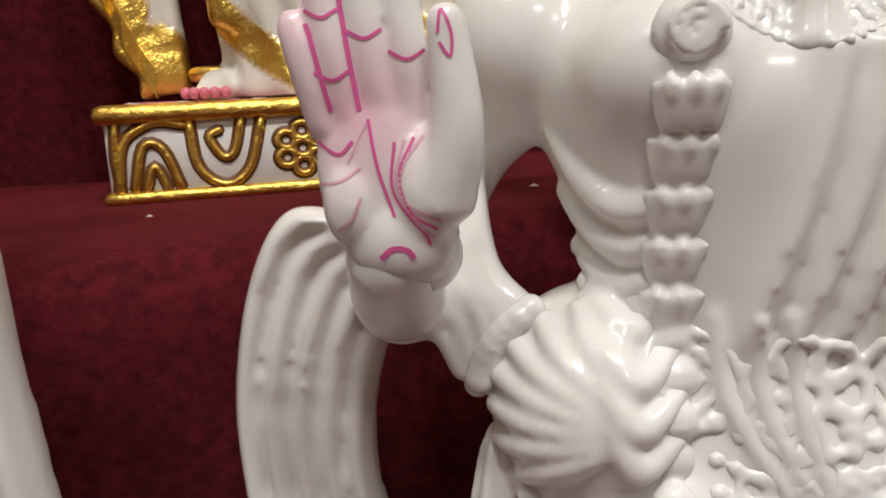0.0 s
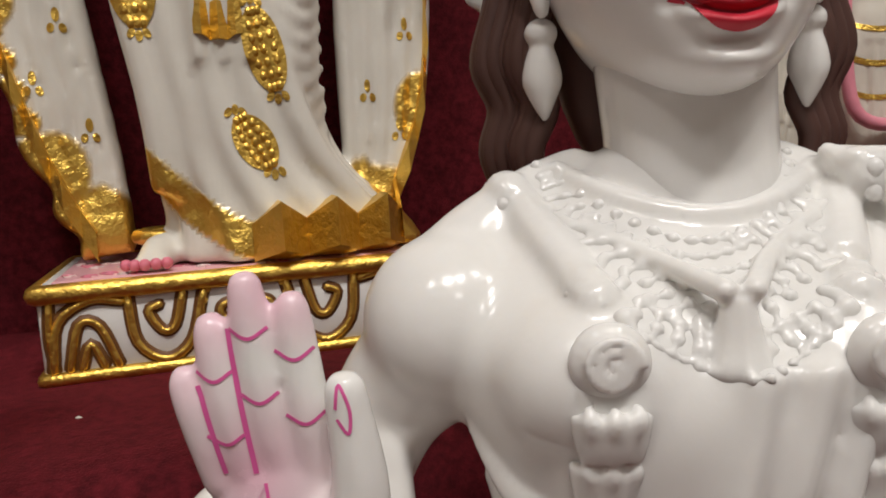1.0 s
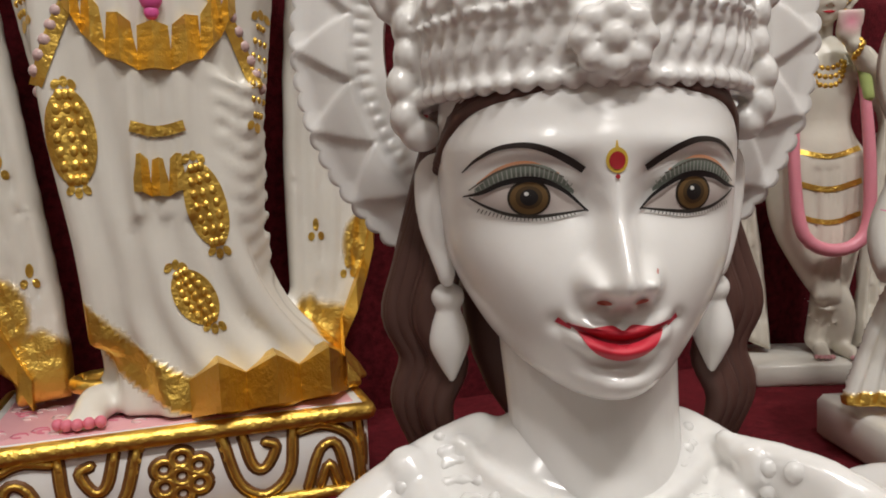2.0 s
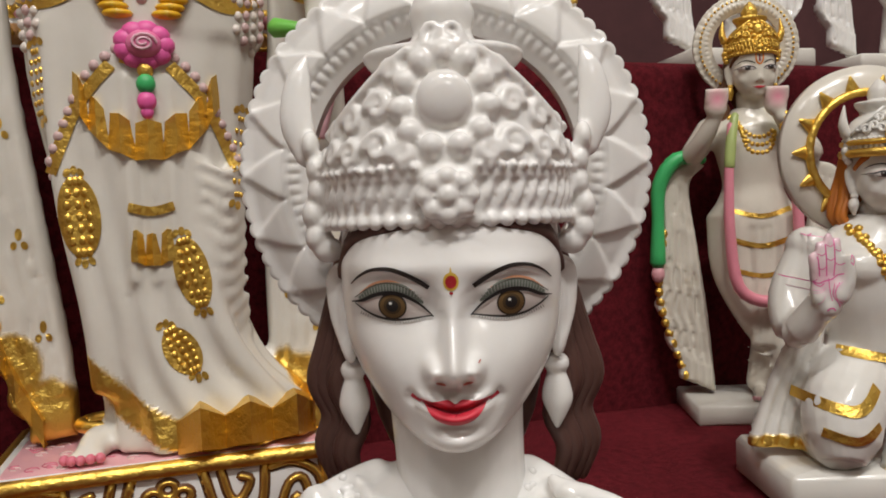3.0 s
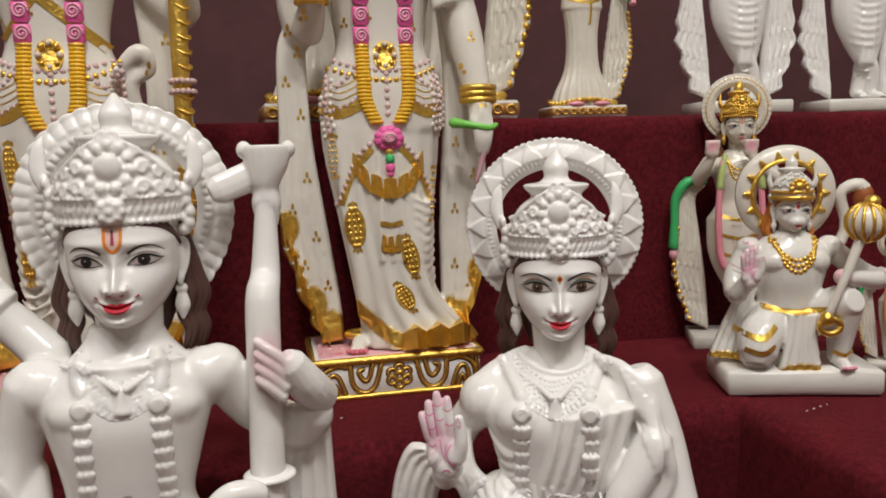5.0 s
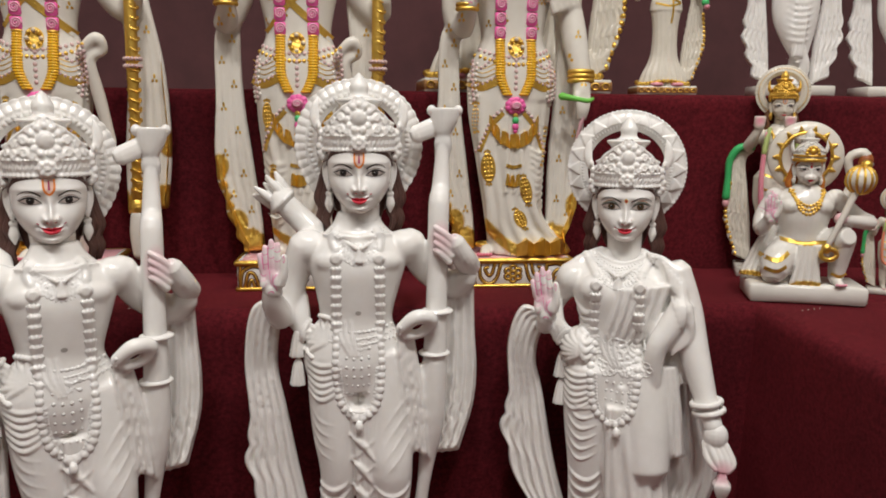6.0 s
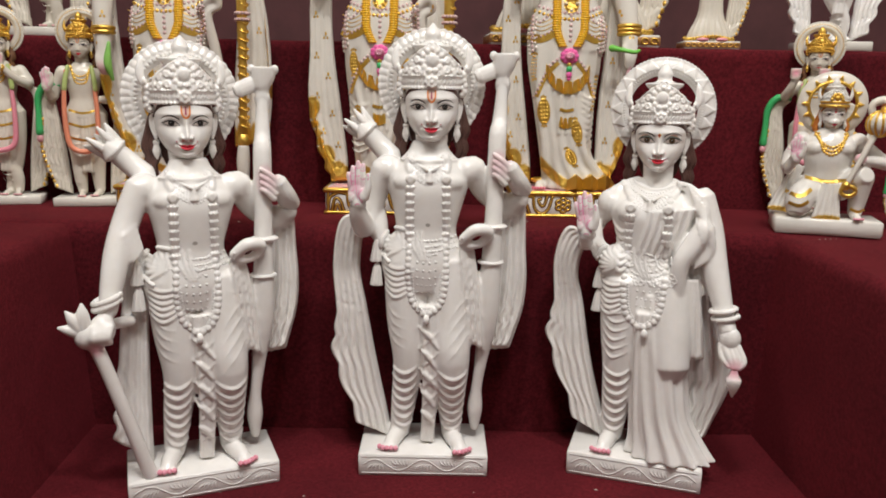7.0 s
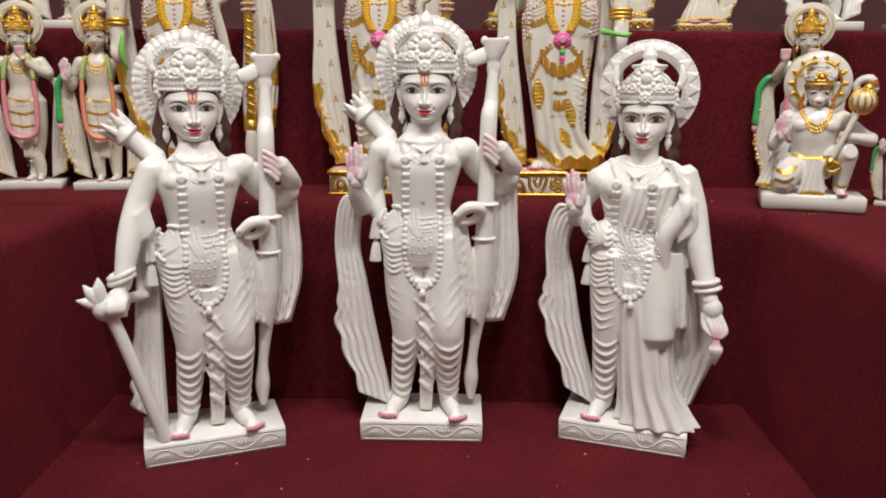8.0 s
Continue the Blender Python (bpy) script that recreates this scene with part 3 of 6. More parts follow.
            s.oval(*L(0, 12.4), 0.5 * k, 0.7 * k, (0.4, 0.01, 0.02, 0), 0.5 * k)
        elif look_style == "tilak":
            s.stroke(path([(-5.6, 22), (-5, 11), (0, 5.5), (5, 11), (5.6, 22)]), 2.4 * k, (0.85, 0.25, 0.03, 0), 0.35 * k)
            s.stroke(path([(0, 20), (0, 10)]), np.array([1.8, 2.6]) * k, (0.35, 0.02, 0.06, 0), 0.5 * k)
        else:
            for a in (-3, 0, 3):
                s.stroke(path([(a, 18), (a * 0.5, 4)]), 1.8 * k, (0.7, 0.03, 0.03, 0), 0.35 * k)
    return paint


def face_shell(x, y, z, k):
    """The carved face: level rings from chin to hairline, with brow, lids, nose, lips and chin raised on them."""
    def bell(u, m, w):
        return np.exp(-((u - m) / w) ** 2)

    def ease(q, tab):
        t = np.array(sorted(tab))
        f = np.linspace(t[0, 0], t[-1, 0], 400)
        g = np.convolve(np.pad(np.interp(f, t[:, 0], t[:, 1]), 12, mode="edge"), np.hanning(25) / np.hanning(25).sum(), "valid")
        return np.interp(q, f, g)

    zs = np.concatenate([np.linspace(-53, -14, 84), np.linspace(-13.5, 48, 84)])
    half = np.sqrt(np.clip(1 - np.clip((-zs - 9) / 44.0, 0, 1) ** 1.85, 0, 1)) * ease(zs, [(-53, 36), (-31, 37.5), (-15, 40), (0, 41.5), (14, 42), (30, 40.5), (48, 36)])
    front = ease(zs, [(-53, 4), (-49, -5), (-44, -9), (-38, -8.5), (-28, -8.5), (-18, -7), (-4, -4.5), (6, -6.5), (14, -7), (24, -4), (36, 2), (48, 10)])
    front = front + np.clip((-zs - 46.5) / 6.5, 0, 1) ** 2.5 * 16
    nose = ease(zs, [(-60, 0), (-26.5, 0), (-24, 5.5), (-22, 11), (-19, 12.6), (-16, 11.4), (-10, 8.2), (-4, 5.2), (2, 2.6), (8, 0.6), (14, 0), (60, 0)])
    wide = ease(zs, [(-60, 5), (-20, 4.8), (-12, 3.7), (-2, 3.4), (8, 5), (60, 5)])
    n = 260
    u = np.linspace(-1, 1, n, endpoint=False)
    a = np.pi * (0.62 * u + 0.38 * u ** 3)
    rows = []
    for i, h in enumerate(zs):
        w = max(half[i], 0.6)
        d = 38 - front[i]
        c = np.cos(a)
        px = w * np.sin(a)
        py = 38 - np.where(c > 0, d * np.sign(c) * np.abs(c) ** 0.94, 36 * c * min(1, w / 30))
        e = np.abs(px)
        up = nose[i] * bell(px, 0, wide[i])
        up += 6.6 * bell(e, 7.0, 2.7) * bell(h, -19.6, 3.7) - 1.4 * bell(e, 4.2, 1.6) * bell(h, -24.2, 1.4)
        up += -3.4 * bell(e, 19, 12) * bell(h, 1.5, 7.0) - 2.4 * bell(e, 8, 4.5) * bell(h, 0, 7)
        lid = 0.8 + 5.2 * np.clip(1 - ((e - 20.5) / 15) ** 2, -0.6, 1)
        ball_up = 3.4 * bell(e, 20, 10.5) * bell(h, 0.8, 5.0)
        up += ball_up + 0.75 * bell(h, lid + 0.9, 1.5) * bell(e, 20.5, 11) - 0.7 * bell(h, lid + 4.2, 1.2) * bell(e, 20.5, 11)
        up += 1.5 * bell(e, 20, 13) * bell(h, 12.5, 4.0) + 1.8 * bell(e, 21, 11) * bell(h, -20, 11)
        cup = -33.3 + 3.6 * (np.clip(e, 0, 14) / 13.2) ** 1.6
        tap = np.clip(1 - (e / 13.6) ** 2.4, 0, 1)
        up += tap * (2.5 * bell(h, cup + 1.9, 1.7) + 3.6 * bell(h, cup - 2.5, 2.1) - 1.3 * bell(h, cup - 0.1, 0.75))
        up += -1.5 * bell(e, 14.5, 2.2) * bell(h, -29.3, 2.4) - 0.7 * bell(px, 0, 1.8) * bell(h, -28, 2.4)
        up += -1.6 * bell(px, 0, 8) * bell(h, -40.2, 2.2) + 1.8 * bell(px, 0, 8.5) * bell(h, -45.5, 4.4)
        py = py - np.where(c > 0, up, 0) * np.clip(c * 2.2, 0, 1)
        rows.append(np.column_stack([x + px * k, y + py * k, np.full(n, z + h * k)]))
    return rings(rows)


def marble_head(s, x, y, z, k=1.0, lady=True, hair=HAIR):
    """Head of a front-row figure: carved face, crown with tall front plate, halo, hair. Returns its painter."""
    def P(a, b, c):
        return (x + a * k, y + b * k, z + c * k)

    def R(*r):
        return tuple(q * k for q in r)

    s.raw.append(face_shell(x, y, z, k))
    s.add(tube([P(1, 30, -98), P(1, 30, -84), P(1, 32, -66), P(0, 36, -34)], np.array([33, 26.5, 24.5, 26]) * k, 28), fine=True)
    for d in (-1, 1):
        # ear and its drop
        s.add(tube([P(d * 40, 34, 12), P(d * 44.5, 39, 8), P(d * 44.5, 40, -6), P(d * 41, 37, -18), P(d * 40, 37, -24)], np.array([3.0, 4.2, 3.8, 3.4, 2.6]) * k, 12, 0.8), fine=True)
        s.add(tube([P(d * 40, 36, 6), P(d * 41, 37, -6), P(d * 40, 38, -18)], np.array([3, 3.4, 3]) * k, 10), fine=True)
        s.bit(ball(P(d * 40, 42, -29), R(5.2, 5, 4.6), 14, 10))
        s.bit(loft([(*P(d * 40, 42, -31), *R(3, 3)), (*P(d * 40, 42, -37), *R(5.2, 4.8)), (*P(d * 40, 42, -43), *R(6.2, 5.4)), (*P(d * 40, 42, -48), *R(4.4, 4)), (*P(d * 39.6, 42, -55), *R(0.9, 0.9))], 16))
        # hair in wavy locks behind the ear, and the band under the crown
        for q in range(9):
            w = 1.6 * math.sin(q * 1.3)
            o = 2.0 * q
            b = 45 + 1.5 * q
            s.bit(tube([P(d * (36 + 0.3 * o), b - 4, 26), P(d * (38 + 0.6 * o), b, 2), P(d * (39 + w + o), b, -20), P(d * (43 + w + 1.0 * o), b, -36), P(d * (38 + w + 1.0 * o), b + 1, -50), P(d * (43 + w + 0.9 * o), b + 2, -64), P(d * (39 + w + 0.9 * o), b + 4, -80)], np.array([3, 3.6, 3.6, 3.8, 3.8, 3.6, 2]) * k, 8, 1, 5), hair)
        for q in range(5):
            s.bit(tube([P(d * 2, -0.5 + 1.2 * q, 27 + q), P(d * 20, 3.5 + 1.2 * q, 26.5 + q), P(d * 34, 16 + q, 22 + q), P(d * (40.4 + 0.3 * q), 29 + 2 * q, 12 - q)], np.array([1.2, 2.2, 2.8, 2.2]) * k, 8), hair)
    s.bit(ball(P(0, 56, -26), R(36, 14, 56), 24, 14), hair)
    # crown: a banded rim, the cap, flange and bud
    cy = 40
    s.bit(loft([(*P(0, cy, 27), *R(43.5, 40)), (*P(0, cy, 29), *R(46.5, 43)), (*P(0, cy, 37), *R(46, 42.5)), (*P(0, cy, 43), *R(47, 43.5)), (*P(0, cy, 45), *R(45, 42))], 64))
    s.bit(loft([(*P(0, cy, 44), *R(45, 42)), (*P(0, cy + 1, 58), *R(43, 39)), (*P(0, cy + 3, 72), *R(35, 31)), (*P(0, cy + 4, 80), *R(25, 23)), (*P(0, cy + 4, 84), *R(25, 22)), (*P(0, cy + 4, 89), *R(30, 25)), (*P(0, cy + 4, 93), *R(30, 25)), (*P(0, cy + 4, 95), *R(17, 15)), (*P(0, cy + 4, 100), *R(11.5, 11)), (*P(0, cy + 4, 109), *R(12.5, 12)), (*P(0, cy + 4, 118), *R(7.5, 7)), (*P(0, cy + 4, 126), *R(1.5, 1.5))], 48))
    for q in range(50):
        a = 2 * math.pi * q / 50
        s.bit(ball(P(46.2 * math.cos(a), cy + 42.8 * math.sin(a), 28.6), 2.7 * k, 8, 6))
        s.bit(ball(P(46.4 * math.cos(a), cy + 43 * math.sin(a), 44), 1.7 * k, 8, 5))
        a += math.pi / 50
        s.bit(tube([P(45.8 * math.cos(a), cy + 42.2 * math.sin(a), 32.5), P(46.6 * math.cos(a + 0.03), cy + 43 * math.sin(a + 0.03), 37), P(46.8 * math.cos(a + 0.07), cy + 43.4 * math.sin(a + 0.07), 41.5)], np.array([1.3, 2.0, 1.2]) * k, 7, 1, 2))

    # front plate: a tiara standing from ear to ear, high in the middle
    def top(a):
        return 64 + 28 * max(0, math.cos(a * 1.25)) ** 1.6

    def Q(a, h, out=0.0):
        r = 1 - max(0, h - 46) * 0.0052
        return P((46.5 * r + out) * math.sin(a), cy - (44 * r + out) * math.cos(a), h)

    na = 60
    inner, outer, low_i, low_o = [], [], [], []
    for a in np.linspace(-1.5, 1.5, na):
        wob = 1.2 * abs(math.sin(a * 9))
        outer.append(Q(a, top(a) + wob, 1.2))
        inner.append(Q(a, top(a) + wob, -4.5))
        low_o.append(Q(a, 43, 1.0))
        low_i.append(Q(a, 43, -4.5))
    s.bit(rings([np.array(q) for q in zip(low_o, outer, inner, low_i)]))
    s.bit(ball(Q(0, 69, 2), R(9.5, 4.5, 10), 20, 14))
    for q in range(11):
        a = 2 * math.pi * q / 11
        s.bit(ball(Q(0.36 * math.sin(a), 69 + 16 * math.cos(a), 1.6), R(4.2, 3.2, 4.2), 12, 8))
    for dh, da in ((88, 0), (84, 0.17), (84, -0.17), (91, 0.09), (91, -0.09)):
        t = np.linspace(0, 2 * np.pi, 10)
        s.bit(tube([Q(da + 0.09 * math.cos(e), dh + 4.4 * math.sin(e), 1.8) for e in t], 1.6 * k, 7, 1, 1))
    for q in range(8):
        a = 2 * math.pi * q / 8
        s.bit(ball(Q(0.15 * math.sin(a), 37 + 6.2 * math.cos(a), 3), R(3.6, 3.2, 3.4), 10, 6))
    s.bit(ball(Q(0, 37, 4), R(3.6, 3.2, 3.6), 10, 6))
    for d in (-1, 1):
        for a0, h0, rr in ((0.52, 54, 6), (0.56, 68, 5.5), (0.80, 52, 5.5), (0.84, 64, 5.5), (0.46, 80, 4.4), (1.06, 53, 5), (1.10, 62, 4), (1.32, 52, 4.5), (0.32, 51, 4)):
            s.bit(tube([Q(d * (a0 + rr / 44 * math.cos(t) * (1 - t / 9.5)), h0 + rr * math.sin(t) * (1 - t / 9.5), 1.8) for t in np.linspace(0, 7.6, 16)], 1.7 * k, 7, 1, 2))
        s.bit(tube([Q(d * e, top(e) - 2, 1.8) for e in np.linspace(0.3, 1.48, 9)], 1.9 * k, 8, 1, 2))
        for e in np.linspace(0.22, 1.4, 14):
            s.bit(ball(Q(d * e, 46.6, 1.6), 1.5 * k, 7, 5))
        # side rosettes and the tall leaf before the halo
        for q in range(5):
            s.bit(ball(P(d * (50 + 1.2 * math.sin(q * 2)), 34, 24 + 8.5 * q), R(5.0 - 0.4 * q, 6.5, 6.2), 12, 8))
        s.bit(ball(P(d * 46, 33, 19), R(6, 5, 5), 12, 8))
        s.bit(tube([P(d * 53, 36, 54), P(d * 57, 38, 68), P(d * 56, 40, 84), P(d * 53, 42, 94)], np.array([4.5, 6.5, 5, 1]) * k, 12, 0.6))
    # halo
    hz, hy, ro, ri = (50, 70, 86, 57) if lady else (36, 66, 84, 55)
    nq, nr = 640, 22
    ang = np.linspace(0, 2 * np.pi, nq, endpoint=False)
    st = 1.0 + (0 if lady else 0.14) * np.clip(-np.sin(ang), 0, 1) ** 3
    rows = []
    for q in range(nr):
        u = q / (nr - 1)
        if lady:
            saw = np.abs(((ang * 20 / np.pi) % 2) - 1)
            leaf = np.clip((saw * 0.95 + 0.08 - (u - 0.38) / 0.62) * 9, 0, 1) * (u > 0.38)
            under = 0.9 * np.clip(1 - np.abs(((ang * 20 / np.pi + 1) % 2) - 1) * 2, 0, 1) * (u > 0.5)
            bead = 0.9 * np.abs(np.sin(45 * ang)) * (u > 0.17) * (u < 0.32)
            carve = 2.0 * leaf + under * (1 - leaf) + bead
            edge = 1.7 * (np.abs(np.sin(40 * ang))) ** 0.7 * max(0, u - 0.85) / 0.15
        else:
            carve = 1.3 * np.abs(np.sin(30 * ang)) * (u > 0.2) * (u < 0.42) + 1.2 * np.abs(np.sin(22 * ang)) * (u > 0.55)
            edge = 1.3 * np.abs(np.sin(22 * ang)) * max(0, u - 0.8) / 0.2
        rr = (ri + (ro - ri) * u + edge) * st
        yy = hy - 4.5 * math.sin(math.pi * min(u * 1.15, 1)) - carve
        rows.append(np.column_stack([x + k * (rr * np.cos(ang) - 1), y + k * yy, z + k * (hz + rr * np.sin(ang))]))
    for rad in (ro, ri):
        rows.append(np.column_stack([x + k * (rad * st * np.cos(ang) - 1), np.full(nq, y + k * (hy + 9)), z + k * (hz + rad * st * np.sin(ang))]))
    rows.append(rows[0])
    s.bit(rings(rows, cap=False), WHITE, True)
    s.bit(tube([P(0, hy - 14, 100), P(0, hy, 108), P(0, hy + 4, 118)], 9 * k, 12))

    def paint():
        def L(a, b):
            return (x + a * k, z + b * k)

        def W(*w):
            return np.array(w) * k

        for d in (-1, 1):
            small = 1.0 if lady else 0.86

            def E(pts):
                return [L(d * (20 + (a - 20) * small), b * small) for a, b in pts]
            s.patch(E([(6.8, -2.2), (11, 1.6), (16, 4.4), (20.5, 5.2), (26, 4.4), (30, 2.6), (33, 1.0), (29, -1.6), (24, -3.2), (19, -3.7), (13, -3.2), (9, -2.6)]), (0.74, 0.66, 0.62, 0), 0.3 * k, 8)
            iris = (0.17, 0.095, 0.03, 0) if lady else (0.05, 0.035, 0.03, 0)
            s.oval(*L(d * 20, 0.8), 5.0 * k * small, 4.5 * k * small, (0.03, 0.02, 0.012, 0), 0.42 * k, 0, 32)
            s.oval(*L(d * 20, 0.7), 4.4 * k * small, 3.9 * k * small, iris, 0.52 * k, 0, 32)
            s.oval(*L(d * 20, 0.9), 3.1 * k, 2.8 * k, tuple(c * 0.45 for c in iris[:3]) + (0,), 0.58 * k, 0, 28)
            s.oval(*L(d * 20, 0.9), 2.1 * k, 2.0 * k, BLACK, 0.64 * k)
            # the eye's glint, put in as a painted white fleck
            s.oval(*L(d * 20 - 0.6, 1.8), 0.55 * k, 0.5 * k, WHITE, 0.75 * k, 0, 10)
            if lady:
                # grey-green lid with pale lashes, an orange crease above
                for m in range(6):
                    s.stroke(E([(9.5, 1.6 + 0.1 * m), (15, 4.7 + 0.5 * m), (20.5, 5.7 + 0.55 * m), (26.5, 4.7 + 0.52 * m), (32.5, 1.9 + 0.25 * m)]), W(0.4, 1.0, 1.1, 1.0, 0.4), (0.20, 0.235, 0.20, 0), 0.5 * k, 10)
                for q in range(22):
                    u = q / 21
                    bx = 10.5 + 21.5 * u
                    bz = 1.6 + 4.4 * max(0.0, 1 - ((bx - 20.8) / 12.4) ** 2)
                    s.stroke(E([(bx, bz), (bx + (u - 0.45) * 1.2, bz + 1.0 + 1.4 * math.sin(math.pi * u))]), W(0.34, 0.24), (0.47, 0.50, 0.45, 0), 0.8 * k, 2)
                s.stroke(E([(13, 6.4), (20, 9.2), (26.5, 8.2), (32, 4.6)]), W(0.3, 0.9, 0.8, 0.3), (0.78, 0.36, 0.20, 0), 0.45 * k, 10)
                s.stroke(E([(12, 5.6), (20, 8.6), (27, 7.4), (34, 3.0)]), W(0.3, 0.5, 0.5, 0.3), (0.10, 0.09, 0.07, 0), 0.55 * k, 10)
                for q in range(26):
                    bx = 9.5 + 22 * q / 25
                    bz = -3.9 + 0.014 * (bx - 19) ** 2
                    s.stroke(E([(bx, bz), (bx + (bx - 19) * 0.05, bz - 1.0)]), W(0.26, 0.16), (0.10, 0.085, 0.07, 0), 0.6 * k, 2)
            else:
                s.stroke(E([(9, 4.4), (19, 8.0), (27, 6.8), (33, 3.2)]), W(0.3, 0.6, 0.6, 0.3), (0.35, 0.22, 0.19, 0), 0.5 * k, 8)
            s.stroke(E([(6.2, -2.8), (11, 1.7), (16, 4.5), (20.5, 5.3), (26, 4.5), (31, 2.3), (35.5, 1.4)]), (1.0 if lady else 1.25) * W(0.4, 0.9, 1.25, 1.4, 1.3, 1.0, 0.3), BLACK, 0.9 * k, 8)
            s.stroke(E([(6.6, -2.5), (13, -3.3), (19, -3.8), (25, -3.1), (30, -1.2), (34, 1.1)]), W(0.4, 0.7, 0.85, 0.85, 0.7, 0.4), (0.03, 0.026, 0.022, 0), 0.8 * k, 8)
            s.stroke(E([(7.4, 7.0), (11, 9.4), (16, 12.0), (21, 13.4), (27, 13.0), (32, 10.6), (35.5, 7.6)]), W(1.6, 1.7, 1.6, 1.4, 1.1, 0.8, 0.3), (0.028, 0.02, 0.017, 0), 0.4 * k, 8)
            s.oval(*L(d * 4.4, -24.0), 1.7 * k, 0.7 * k, (0.62, 0.12, 0.08, 0), 0.3 * k, d * 10)
            s.stroke(E([(14.6, -28.6), (13.2, -29.4), (11.5, -30.4)]), W(1.5, 1.1, 0.6), (0.6, 0.03, 0.06, 0), 0.4 * k)
        s.stroke([L(8.2, -16.8), L(8.6, -17.2)], 1.1 * k, (0.6, 0.2, 0.16, 0), 0.3 * k, 2)
        red = (0.66, 0.012, 0.035, 0)
        s.patch([L(p[0] * 0.92, p[1]) for p in ((-13.4, -29.2), (-9, -29.9), (-5, -29.6), (-2.4, -29.5), (0, -30.6), (2.4, -29.5), (5, -29.6), (9, -29.9), (13.4, -29.2), (8.5, -32.6), (4, -33.6), (0, -33.9), (-4, -33.6), (-8.5, -32.6))], red, 0.4 * k, 8)
        s.patch([L(p[0] * 0.92, p[1]) for p in ((-11.0, -31.0), (-6, -33.2), (0, -34.0), (6, -33.2), (11.0, -31.0), (8.6, -34.4), (5.2, -36.9), (0, -38.0), (-5.2, -36.9), (-8.6, -34.4))], (0.74, 0.02, 0.05, 0), 0.55 * k, 8)
        s.stroke([L(p[0] * 0.92, p[1]) for p in ((-13.6, -29.1), (-9, -31.2), (-4.5, -33.0), (0, -33.6), (4.5, -33.0), (9, -31.2), (13.6, -29.1))], W(0.6, 0.5, 0.5, 0.6, 0.5, 0.5, 0.6), (0.33, 0.006, 0.02, 0), 0.75 * k, 8)
        if lady:
            s.oval(*L(0, 9.0), 2.6 * k, 3.0 * k, (0.76, 0.50, 0.06, 0), 0.3 * k)
            s.stroke([L(0, 11.5), L(0, 13.6)], W(0.9, 0.3), (0.76, 0.50, 0.06, 0), 0.3 * k, 3)
            s.oval(*L(0, 8.9), 1.9 * k, 2.1 * k, (0.40, 0.008, 0.015, 0), 0.5 * k)
            s.oval(*L(0, 5.2), 0.6 * k, 0.55 * k, (0.40, 0.008, 0.015, 0), 0.4 * k, 0, 10)
        else:
            s.patch([L(*p) for p in ((-5.4, 26), (-5.0, 13), (0, 8.2), (5.0, 13), (5.4, 26))], (0.88, 0.62, 0.52, 0), 0.3 * k)
            s.stroke([L(*p) for p in ((-5.8, 26), (-5.2, 13.5), (0, 8.0), (5.2, 13.5), (5.8, 26))], 2.3 * k, (0.86, 0.24, 0.03, 0), 0.5 * k)
            s.stroke([L(0, 24), L(0, 13)], W(1.6, 2.6), (0.42, 0.03, 0.10, 0), 0.6 * k)
    return paint


